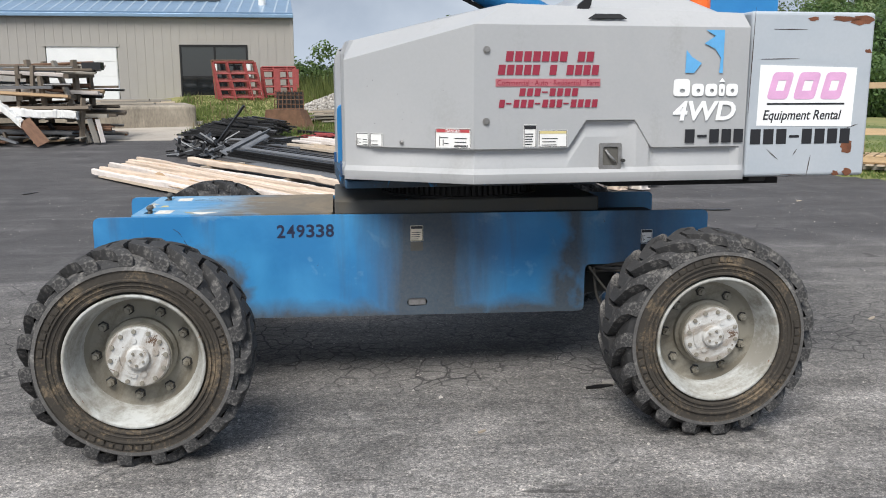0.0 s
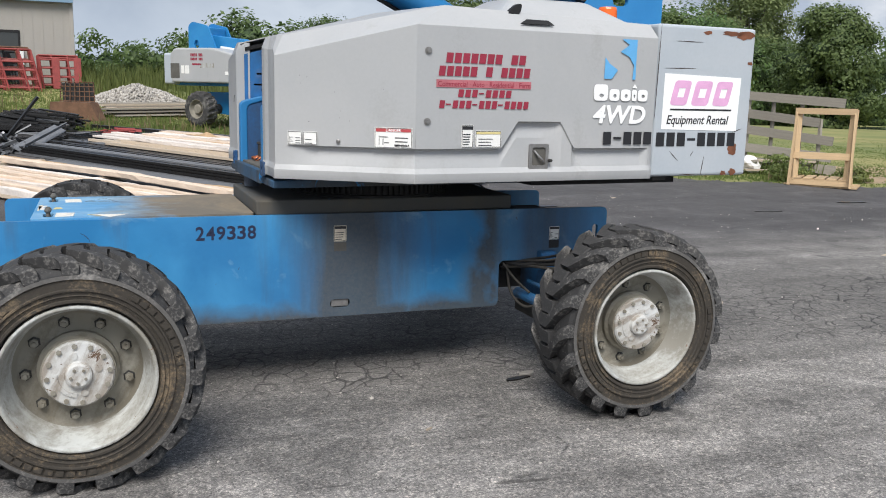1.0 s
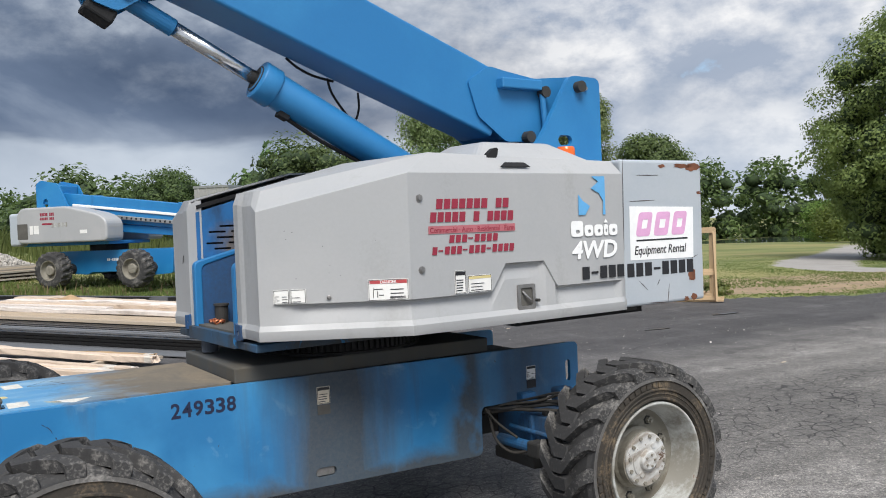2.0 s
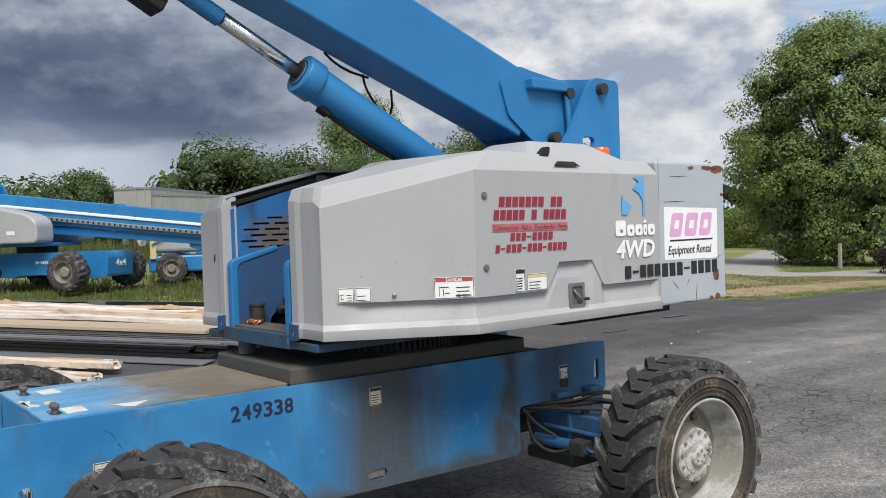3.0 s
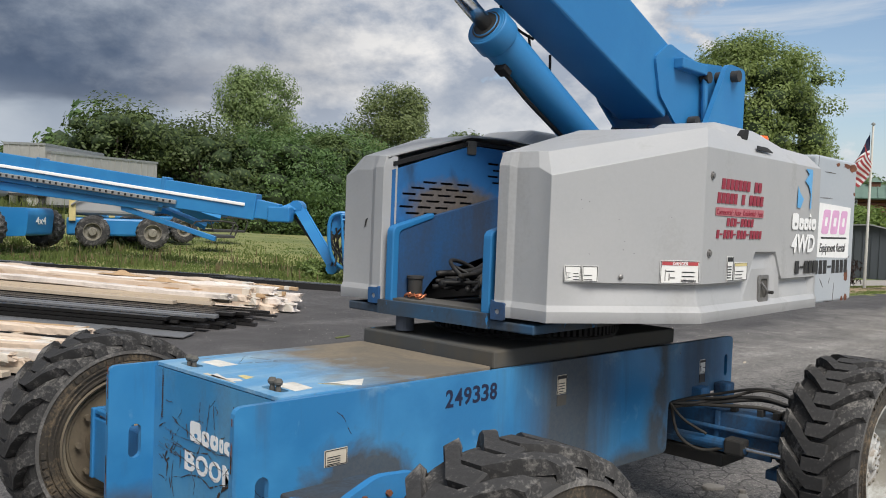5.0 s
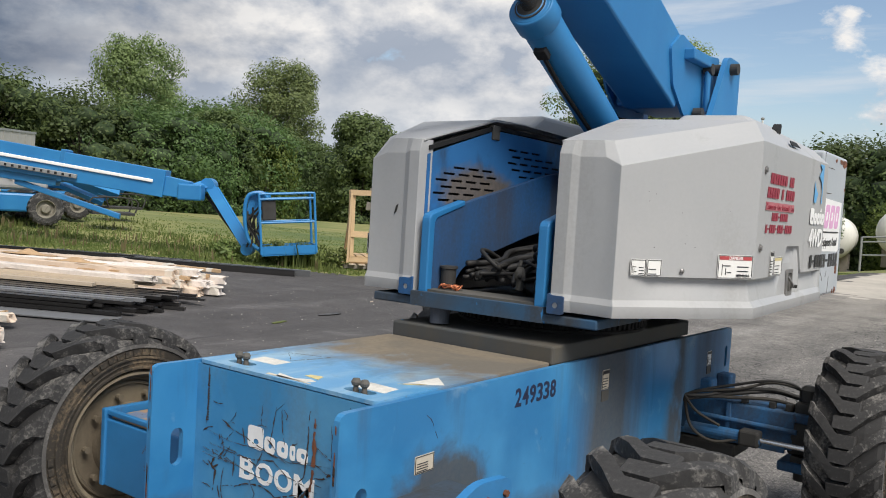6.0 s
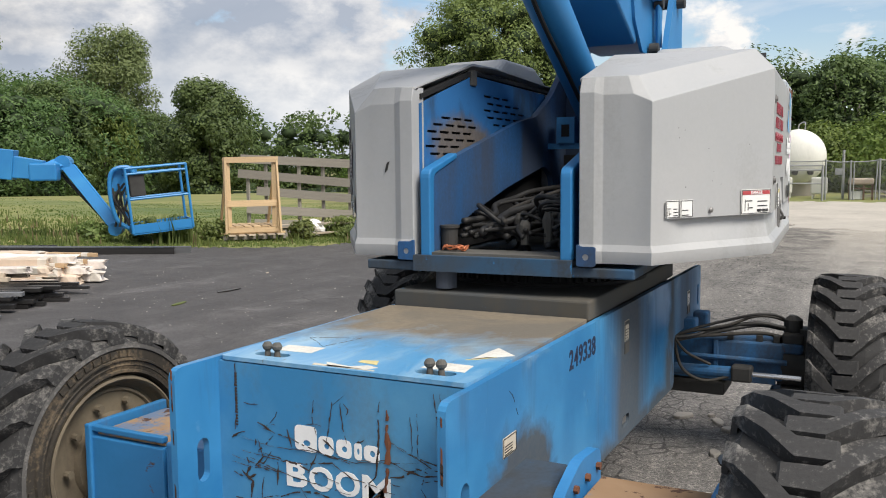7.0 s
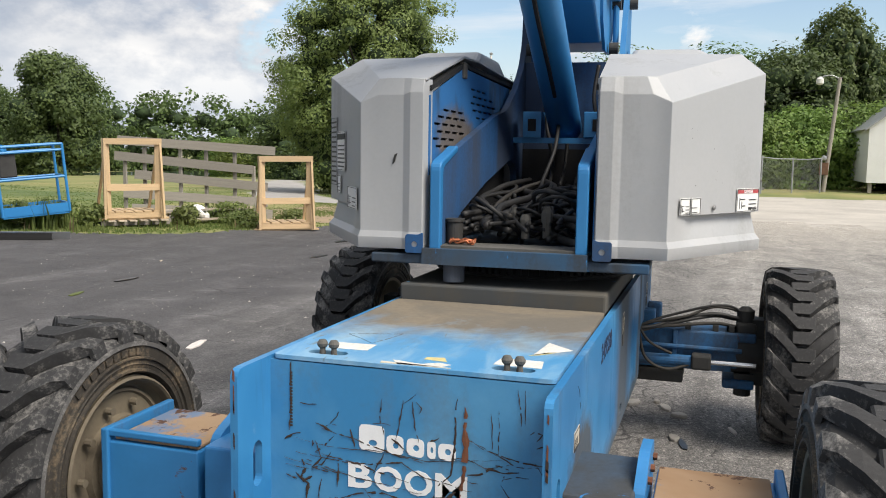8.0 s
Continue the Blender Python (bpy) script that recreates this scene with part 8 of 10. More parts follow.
def frames():
    timber_frame(8.90, 8.78, -40, 1.34, 0.92, 0.75, M_pine, "tall new pine crate frame on a pallet base", 6, 0.12)
    timber_frame(10.25, 6.55, -51, 1.29, 0.92, 0.55, M_pine, "new pine crate frame standing on grass", 5)
    t = thing("wooden_panel", "weathered grey plank fence panel standing upright", "fence panel")
    a, b = Vector((10.0, 9.9)), Vector((11.45, 7.35))
    def at(s, z, off=0.0):
        p = a + (b - a) * s
        n = Vector((-(b - a).y, (b - a).x)).normalized() * off
        return (p.x + n.x, p.y + n.y, h(p.x, p.y) + z)
    for z0, z1, s0, s1 in ((1.42, 1.36, 0.02, 1.0), (1.13, 0.98, 0.0, 0.86), (0.80, 0.66, 0.12, 0.95), (0.44, 0.36, 0.05, 0.95), (0.16, 0.14, 0.10, 0.98)):
        piece("plank", M_grey_wood, t, at(s0, z0, -0.04), at(s1, z1, -0.04), 0.035, 0.165)
    for s, tp in ((0.06, 1.20), (0.18, 1.32), (0.40, 1.38), (0.56, 1.36), (0.74, 1.33), (0.86, 1.05)):
        piece("post", M_grey_wood, t, at(s, 0.02, 0.02), at(s, tp, 0.02), 0.06, 0.045)
    rnd = random.Random(6)
    t = thing("scrap_boards", "loose scrap boards lying on grass", "scrap wood")
    for k in range(10):
        x, y = rnd.uniform(9.4, 11.0), rnd.uniform(7.6, 9.0)
        piece("scrap", M_lumber if k % 2 else M_grey_wood, t, (x - 0.5, y + 0.25, h(x, y) + 0.06 + 0.02 * k), (x + 0.5, y - 0.3, h(x, y) + 0.07 + 0.02 * k), 0.10, 0.03)
    bm = bmesh.new()
    bmesh.ops.create_icosphere(bm, subdivisions=3, radius=0.2)
    for v in bm.verts:
        v.co = Vector((v.co.x * 1.1, v.co.y, max(v.co.z * 0.9, -0.12))) * (1 + 0.35 * noise.noise(v.co * 7))
    bag = part("plastic_bag", bm, M_bag, None, smooth=False, m=pose(10.15, 8.25, h(10.15, 8.25) + 0.14))
    tagged(bag, "crumpled white plastic bag on grass", "bag")


lumber_stacks()
metal_heap()
lumber_rack()
building()
scaffolds()
rubble()
frames()

# ---- parked lifts, trailers, tanks and fences further off ----
def basket(parent, m, w=0.75, d=1.6, tall=1.05):
    """A work platform of blue tube under the parent."""
    bk = part("platform", box(-w / 2, w / 2, -d / 2, d / 2, 0, 0.03, 0.005), M_blue_far, parent, "blue tube work platform", m=m)
    for y in (-d / 2, d / 2):
        part("kick_plate", box(-w / 2, w / 2, y - 0.01, y + 0.01, 0.03, 0.17), M_blue_far, bk, m=m)
    for x in (-w / 2, w / 2):
        part("kick_plate", box(x - 0.01, x + 0.01, -d / 2, d / 2, 0.03, 0.17), M_blue_far, bk, m=m)
    for x in (-w / 2, w / 2):
        for y in (-d / 2, d / 2):
            part("post", rod((x, y, 0.03), (x, y, tall), 0.022, 8), M_blue_far, bk, m=m)
        for z in (0.58, tall - 0.09, tall):
            part("rail", rod((x, -d / 2, z), (x, d / 2, z), 0.02, 8), M_blue_far, bk, m=m)
    for y in (-d / 2, d / 2):
        for z in (0.58, tall - 0.09, tall):
            part("rail", rod((-w / 2, y, z), (w / 2, y, z), 0.02, 8), M_blue_far, bk, m=m)
    part("control_box", box(-w / 2 + 0.02, -w / 2 + 0.16, d / 2 - 0.28, d / 2 - 0.04, 0.62, 1.0, 0.02), M_dark, bk, m=m)
    return bk


def wheel_set(t, xs, ys, r):
    """Wheels of the near machine's pattern, at another size."""
    for x in xs:
        for y in ys:
            m = pose(x, y, r, 0, 40 * x, 0 if y < 0 else 180) @ Matrix.Diagonal((r / WHEEL_R, r / WHEEL_R, r / WHEEL_R, 1))
            wb = bpy.data.objects.new("wheel", far_rim)
            scene.collection.objects.link(wb)
            wb.parent, wb.matrix_basis = t, m
            ty = bpy.data.objects.new("tyre", far_tyre)
            scene.collection.objects.link(ty)
            ty.parent = wb


def far_wheel_meshes():
    bm = turned([(0.245, -0.18), (0.230, -0.18), (0.215, -0.11), (0.19, -0.07), (0.12, -0.07), (0.12, -0.13), (0.10, -0.15), (0, -0.15)], 24)
    bmesh.ops.recalc_face_normals(bm, faces=bm.faces)
    rim = bpy.data.meshes.new("wheel")
    bm.to_mesh(rim)
    bm.free()
    rim.materials.append(M_disc)
    bm = turned([(0.23, -0.15), (0.25, -0.185), (0.36, -0.185), (0.41, -0.16), (0.425, -0.08), (0.43, 0), (0.425, 0.08), (0.41, 0.16), (0.36, 0.185), (0.23, 0.15), (0.23, -0.15)], 76)
    for v in bm.verts:
        r, a = math.hypot(v.co.x, v.co.z), math.atan2(v.co.z, v.co.x)
        if r > 0.40:
            k = 1.06 if math.sin(19 * (a + 1.2 * abs(v.co.y)) + (0 if v.co.y < 0 else 3.14)) > 0 else 1.0
            v.co.x, v.co.z = v.co.x * k, v.co.z * k
    bmesh.ops.recalc_face_normals(bm, faces=bm.faces)
    tyre = bpy.data.meshes.new("tyre")
    bm.to_mesh(tyre)
    bm.free()
    tyre.materials.append(M_tread)
    return rim, tyre


far_rim, far_tyre = far_wheel_meshes()


def far_boom_lift():
    """The larger lift at the yard's edge: its boom slopes down to a platform on the grass."""
    head, elbow, knee, foot = Vector((1.45, 17.9, 2.72)), Vector((6.62, 11.38, 1.40)), Vector((7.12, 11.32, 1.55)), Vector((7.05, 10.05, 0.44))
    d = elbow - head
    yaw = math.degrees(math.atan2(d.y, d.x))
    o = head + Vector((d.x, d.y, 0)).normalized() * 0.95
    z0 = h(o.x, o.y)
    t = thing("boom_lift", "blue and grey boom lift parked with its boom lowered", "boom lift", pose(o.x, o.y, z0, 0, 0, yaw))
    inv = t.matrix_basis.inverted()
    L = lambda p: inv @ Vector(p)
    wheel_set(t, (-0.18, 2.05), (-1.02, 1.02), 0.44)
    prof = [(-1.55, 0.36), (-1.55, 0.84), (1.62, 0.84), (1.66, 0.72), (1.62, 0.30), (0.72, 0.24), (0.55, 0.36), (-0.55, 0.36), (-0.72, 0.30)]
    part("chassis", plate(rounded(prof, 0.06, 3), 0.9), M_blue_far, t, "blue chassis frame", m=pose(0.94, 0.45, 0, 90, 0, 0))
    words("4x4", 0.15, M_letter_white, t, pose(2.605, -0.20, 0.52, 90, 0, 90), 0.36, 0.02)
    bars(letter_bars(0.80, 1.12, 0.60, 0.66, "xx-xxxx", 0.25), M_letter_white, t, pose(0, -0.452, 0, 90, 0, 0))
    for x in (-0.18, 2.05):
        part("axle", rod((x, -1.0, 0.44), (x, 1.0, 0.44), 0.12, 14), M_dark, t)
    part("slew_ring", rod((0.5, 0, 0.84), (0.5, 0, 0.98), 0.42, 24), M_black, t)
    part("turret_deck", box(-1.35, 1.1, -0.7, 0.7, 0.98, 1.06, 0.02), M_blue_far, t)
    for s in (-1, 1):
        pr = [(-1.22, 1.05), (-1.25, 1.72), (-1.10, 1.86), (0.15, 1.86), (1.05, 1.66), (1.28, 1.50), (1.28, 1.05)]
        bm = plate(rounded(pr, 0.12, 4), 0.55)
        hood = part("hood", bm, M_grey, t, "grey rounded engine hood", m=pose(0, -0.42 if s < 0 else 0.97, 0, 90, 0, 0))
        soften(hood, 0.05, 3)
        if s < 0:
            m = pose(0, -0.972, 0, 90, 0, 0)
            bars(letter_bars(-0.55, -0.15, 1.66, 1.73, "xxxxx xxx", 0.2) + letter_bars(-0.55, -0.15, 1.57, 1.63, "xxxxx xxx", 0.2) + [(-0.50, -0.2, 1.46, 1.50)], M_red, hood, m)
            bars([(-1.22, -0.92, 1.15, 1.50)], M_dust, hood, m, "control_panel")
            bars([(-0.86, -0.76, 1.26, 1.45), (-0.74, -0.60, 1.26, 1.45), (0.55, 0.75, 1.24, 1.32)], M_white, hood, m, "label")
            bars(letter_bars(-0.25, 0.22, 1.40, 1.50, "xxxxx", 0.2), M_rim, hood, m)
    part("counterweight", box(-1.55, -1.20, -0.9, 0.9, 1.0, 1.75, 0.06, 3), M_cw, t)
    # head bracket
    pr = [(-1.25, 1.60), (-1.25, 2.42), (-1.12, 2.52), (-0.62, 2.42), (-0.45, 2.10), (-0.20, 1.60)]
    for y in (-0.34, 0.30):
        part("head_plate", plate(rounded(pr, 0.06, 3), 0.05, [oval(-0.98, 1.98, 0.16, 0.22, 10)]), M_blue_far, t, m=pose(0, y + 0.05, 0, 90, 0, 0))
    part("head_block", box(-1.15, -0.6, -0.28, 0.28, 1.95, 2.38, 0.02), M_blue_far, t)
    # boom with its white stripe and the perforated cable carrier
    a, b = L(head) + Vector((0.1, 0, -0.38)), L(elbow)
    u = (b - a).normalized()
    n = Vector((-u.z, 0, u.x))
    if n.z < 0:
        n = -n
    def beam(p, q, w, top0, low0, top1, low1, mat, name, parent, label="", v0=0.0):
        bm = bmesh.new()
        A = [bm.verts.new(Vector(p) + n * z + Vector((0, y + v0, 0))) for z, y in ((top0, -w), (top0, w), (-low0, w), (-low0, -w))]
        B = [bm.verts.new(Vector(q) + n * z + Vector((0, y + v0, 0))) for z, y in ((top1, -w), (top1, w), (-low1, w), (-low1, -w))]
        for i in range(4):
            bm.faces.new((A[i], A[(i + 1) % 4], B[(i + 1) % 4], B[i]))
        bm.faces.new(A)
        bm.faces.new(B)
        return soften(part(name, bm, mat, parent, label), 0.012, 2, 40)
    boom = beam(a, b - u * 0.35, 0.17, 0.38, 0.20, 0.33, 0.17, M_blue_far, "boom", t, "long blue telescopic boom")
    beam(b - u * 0.9, b + u * 0.1, 0.13, 0.27, 0.15, 0.20, 0.12, M_blue_far, "boom_section", boom)
    beam(a + u * 0.5 + n * 0.12, b - u * 0.55 + n * 0.10, 0.012, 0.032, 0.032, 0.03, 0.03, M_letter_white, "stripe", boom, "white stripe", -0.19)
    beam(a + u * 0.7 - n * 0.06, b - u * 1.9 - n * 0.06, 0.03, 0.045, 0.045, 0.04, 0.04, M_galv, "cable_carrier", boom, "perforated metal cable carrier", -0.22)
    s = 0.8
    while s < (b - a).length - 2.0:
        p = a + u * s - n * 0.06 + Vector((0, -0.252, 0))
        part("carrier_link", box(-0.022, 0.022, -0.003, 0.003, -0.022, 0.022), M_black, boom, m=Matrix.Translation(p))
        s += 0.13
    beam(a + u * 1.2 - n * 0.32, b - u * 2.3 - n * 0.22, 0.10, 0.09, 0.09, 0.08, 0.08, M_blue_far, "lower_beam", boom)
    beam(a + u * 5.2 - n * 0.34, b - u * 1.1 - n * 0.66, 0.05, 0.05, 0.05, 0.05, 0.05, M_blue_far, "link_bar", boom)
    for s in (1.0, 3.4, 6.0):
        beam(a + u * s, a + u * (s + 0.09), 0.175, 0.39, 0.21, 0.38, 0.21, M_blue_boom, "boom_band", boom)
    # jib down to the platform
    f = L(foot)
    part("jib_knuckle", box(-0.22, 0.22, -0.16, 0.16, -0.14, 0.16, 0.03), M_blue_far, t, m=Matrix.Translation(b + u * 0.12))
    kn = L(knee)
    part("jib_link", rod(b + u * 0.05, kn, 0.12, 4, 0.13), M_blue_far, t)
    part("jib_pivot", rod(kn + Vector((0, -0.17, 0)), kn + Vector((0, 0.17, 0)), 0.13, 16), M_blue_far, t)
    jib = part("jib", rod(kn, f, 0.135, 4, 0.12), M_blue_far, t, "blue jib arm reaching down")
    part("jib_rib", rod(kn + (f - kn) * 0.12 + Vector((0.06, 0, 0.09)), kn + (f - kn) * 0.9 + Vector((0.06, 0, 0.09)), 0.03, 6), M_blue_far, jib)
    part("jib_cylinder", rod(kn + Vector((-0.12, 0.1, -0.14)), f + Vector((-0.12, 0.1, 0.06)), 0.03, 10), M_dark, jib)
    part("jib_end", rod(f + Vector((0, -0.16, 0)), f + Vector((0, 0.16, 0)), 0.11, 14), M_blue_far, t)
    pm = inv @ pose(7.40, 9.40, h(7.3, 9.4) + 0.22, 0, -5, -38)
    basket(t, pm @ pose(0, 0, 0, 0, 0, 90), 0.72, 0.95, 1.08)
    m = pm @ pose(-0.52, 0, 0)
    part("rotator_frame", tube([(0.02, -0.05, 0.10), (-0.16, -0.05, 0.30), (-0.20, -0.05, 0.75), (-0.12, -0.05, 1.06), (0.12, -0.05, 1.10), (0.2, -0.05, 0.98)], 0.035, 8), M_blue_far, t, m=m)
    part("rotator_shield", plate(rounded([(-0.22, 0.72), (0.22, 0.72), (0.22, 1.12), (-0.14, 1.12)], 0.10, 4), 0.03), M_blue_far, t, m=m @ pose(0.05, 0.05, 0, 90, 0, 0))
    rnd = random.Random(4)
    for i in range(7):
        pts = [(rnd.uniform(-0.2, 0.1), rnd.uniform(-0.1, 0.1), z) for z in (0.15, 0.35, 0.6, 0.85)]
        part("hose", tube(pts, 0.018, 6), M_hose, t, m=m)


def small_lift(x, y, yaw, label, white=True):
    t = thing("boom_lift", label, "boom lift", pose(x, y, h(x, y), 0, 0, yaw), "parked lifts")
    wheel_set(t, (-0.50, 0.75), (-0.78, 0.78), 0.38)
    part("chassis", box(-1.05, 1.05, -0.5, 0.5, 0.28, 0.68, 0.05), M_blue_far, t, "blue chassis")
    part("turret", box(-0.95, 0.80, -0.55, 0.55, 0.74, 1.12, 0.10, 3), M_grey if white else M_blue_far, t, "pale grey engine cover")
    part("column", box(0.1, 0.55, -0.25, 0.25, 1.0, 1.42, 0.04), M_blue_far, t)
    part("boom", rod((0.3, 0, 1.35), (2.3, 0.1, 0.75), 0.11, 4), M_blue_far, t, "folded blue boom")
    part("boom", rod((0.4, 0.28, 1.18), (2.0, 0.3, 0.55), 0.09, 4), M_blue_far, t)
    part("warning_plate", box(-1.0, -0.86, -0.57, -0.54, 0.60, 1.15, 0.01), M_yellow, t, "yellow guard")
    part("rail", tube([(-0.95, -0.6, 0.95), (-0.6, -0.62, 1.15), (-0.1, -0.62, 1.15), (0.1, -0.6, 0.98)], 0.022, 6), M_galv, t)
    part("tray", box(1.7, 2.6, -0.45, 0.45, 0.30, 0.36, 0.01), M_dark, t, "dark folded platform tray")
    for yy in (-0.44, 0.44):
        part("tray_rail", tube([(1.7, yy, 0.36), (1.7, yy, 0.66), (2.6, yy, 0.66), (2.6, yy, 0.36)], 0.018, 6, 3), M_dark, t)
    return t


def trailer(x, y, yaw, L, H, label, W=2.4):
    t = thing("semi_trailer", label, "trailer", pose(x, y, h(x, y), 0, 0, yaw), "parked trailers")
    bm = bmesh.new()
    add_box(bm, -L, 0, 0, W, 0.72, H)
    body = part("trailer_body", bm, M_trailer, t, "weathered ribbed aluminium box")
    bm = bmesh.new()
    for k in np.arange(-L + 0.2, 0, 0.42):
        add_box(bm, k, k + 0.05, -0.03, 0, 0.78, H - 0.08)
    part("side_rib", bm, M_trailer, body)
    part("top_rail", box(-L - 0.02, 0.02, -0.04, W + 0.04, H - 0.08, H + 0.02), M_galv, body)
    part("bottom_rail", box(-L - 0.02, 0.02, -0.04, W + 0.04, 0.66, 0.76), M_dark, body)
    for k in ((0.9, 2.0) if L > 3 else (0.5,)):
        for yy in (0.05, W - 0.35):
            part("tyre", turned([(0, 0), (0.25, 0), (0.46, 0.02), (0.48, 0.14), (0.46, 0.28), (0, 0.28)], 24, None, pose(-k, yy, 0.48)), M_tread, t)
            part("rim", turned([(0, -0.01), (0.20, -0.01), (0.24, -0.03), (0.24, 0.02)], 20, None, pose(-k, yy, 0.48)), M_rim, t)
    part("landing_gear", box(-L + 0.5, -L + 0.65, 0.3, 0.45, 0, 0.95), M_dark, t)
    return t


def tanks():
    for x, y, L, r, digit in ((37.5, 4.3, 5.0, 1.02, "6"), (35.8, 1.75, 5.5, 1.15, "7"), (38.0, 7.2, 5.0, 1.0, "")):
        t = thing("propane_tank", "large white storage tank on saddles", "storage tank", pose(x, y, h(x, y), 0, 0, 10), "storage tanks")
        prof = [(0, 0)] + [(r * math.sin(a), 0.55 * r * (1 - math.cos(a))) for a in np.linspace(0.2, math.pi / 2, 8)] + [(r, L)] + [(r * math.cos(a), L + 0.55 * r * math.sin(a)) for a in np.linspace(0.2, math.pi / 2 - 0.01, 7)] + [(0, L + 0.55 * r)]
        part("tank_shell", turned(prof, 40, None, pose(0, 0, 0.55 + r, 0, 0, -90)), M_tank, t, "white painted steel shell", smooth=True)
        for k in (1.2, L - 0.8):
            part("saddle", box(k, k + 0.3, -r * 0.7, r * 0.7, 0, 0.75), M_concrete, t)
        if digit:
            words(digit, 0.34, M_letter_black, t, pose(-0.03, -0.28, 0.55 + r * 1.0, 90, 0, -90) @ pose(0, 0, -0.12), 0.17, 0.03)
        for yy in (-0.45, 0.15):
            part("valve", rod((-0.18, yy, 0.55 + r * 0.42), (0.15, yy, 0.55 + r * 0.42), 0.12, 12), M_dark, t)
        part("walkway_rail", tube([(1.0, -0.3, 0.5 + 2 * r), (1.0, -0.3, 0.85 + 2 * r), (3.5, -0.3, 0.85 + 2 * r), (3.5, -0.3, 0.5 + 2 * r)], 0.03, 6, 3), M_galv, t)
    for k in range(3):
        x, y = 34.4, 3.5 - 1.32 * k
        t = thing("white_container", "small white plastic container on legs", "container", pose(x, y, h(x, y)), "white containers")
        part("container_body", box(-0.3, 0.3, -0.3, 0.3, 0.18, 0.85, 0.06, 3), M_tank, t)
        for sx in (-0.25, 0.2):
            for sy in (-0.25, 0.2):
                part("leg", box(sx, sx + 0.05, sy, sy + 0.05, 0, 0.2), M_tank, t)
    f = thing("pipe_fence", "grey pipe rail fence before the tanks", "fence")
    ys = np.arange(0.62, 4.9, 2.1)
    for y in ys:
        part("post", rod((32.2, y, h(32.2, y) - 0.1), (32.2, y, h(32.2, y) + 1.35), 0.045, 8), M_galv, f)
    for z in (0.65, 1.15, 1.33):
        for y in ys[:-1]:
            part("rail", rod((32.2, y, h(32.2, y) + z), (32.2, y + 2.1, h(32.2, y + 2.1) + z), 0.03, 8), M_galv, f)
    m = thing("meter_post", "grey meter box on a post by the fence", "meter", pose(34.0, -0.02, 0))
    part("post", rod((0, 0, 0), (0, 0, 1.9), 0.05, 8), M_galv, m)
    part("meter_box", box(-0.10, 0.10, 0.04, 0.30, 0.92, 1.18, 0.02), M_galv, m)
    s = thing("pump_bench", "rusty pump bench with a pale top", "bench", pose(33.95, -0.66, h(33.95, -0.66) - 0.02))
    part("bench_top", box(-0.4, 0.4, -0.45, 0.45, 0.60, 0.84, 0.06), M_peach, s, "peach-coloured rounded cover")
    part("bench_box", box(-0.3, 0.3, -0.05, 0.40, 0.02, 0.34, 0.02), M_door_w, s, "white box under the bench")
    for y in (-0.40, -0.1, 0.40):
        for x in (-0.33, 0.33):
            part("leg", box(x - 0.03, x + 0.03, y - 0.03, y + 0.03, 0.0, 0.60, 0.005), M_rusty, s)
    part("bench_rail", box(-0.36, -0.30, -0.43, 0.43, 0.42, 0.48, 0.005), M_rusty, s)


def mesh_material():
    """Chain-link: thin crossing wires, clear between them."""
    m, nt, b = material("chain_link", 0.5, 0.7)
    b.inputs["Base Color"].default_value = (0.30, 0.31, 0.31, 1)
    v = mapped(nt)
    sep = mk(nt, "ShaderNodeSeparateXYZ")
    nt.links.new(v, sep.inputs[0])
    ks = []
    for op in ("ADD", "SUBTRACT"):
        s = mth(nt, op, sep.outputs[1], sep.outputs[2])
        w = mth(nt, "PINGPONG", mth(nt, "MULTIPLY", s, 14.0), 0.5)
        ks.append(mth(nt, "LESS_THAN", w, 0.045))
    a = mth(nt, "MAXIMUM", ks[0], ks[1])
    nt.links.new(mth(nt, "MULTIPLY", a, 1.0), b.inputs["Alpha"])
    return m


M_slate = plain("slate_metal", (0.058, 0.068, 0.080), 0.6, 0, 0.15, 1.5, (1, 1, 0.2))
M_logs = plain("stained_logs", (0.17, 0.070, 0.040), 0.75, 0, 0.3, 2, (0.2, 1, 1))
M_green_roof = plain("green_roof", (0.12, 0.19, 0.15), 0.6, 0, 0.12, 1.0)


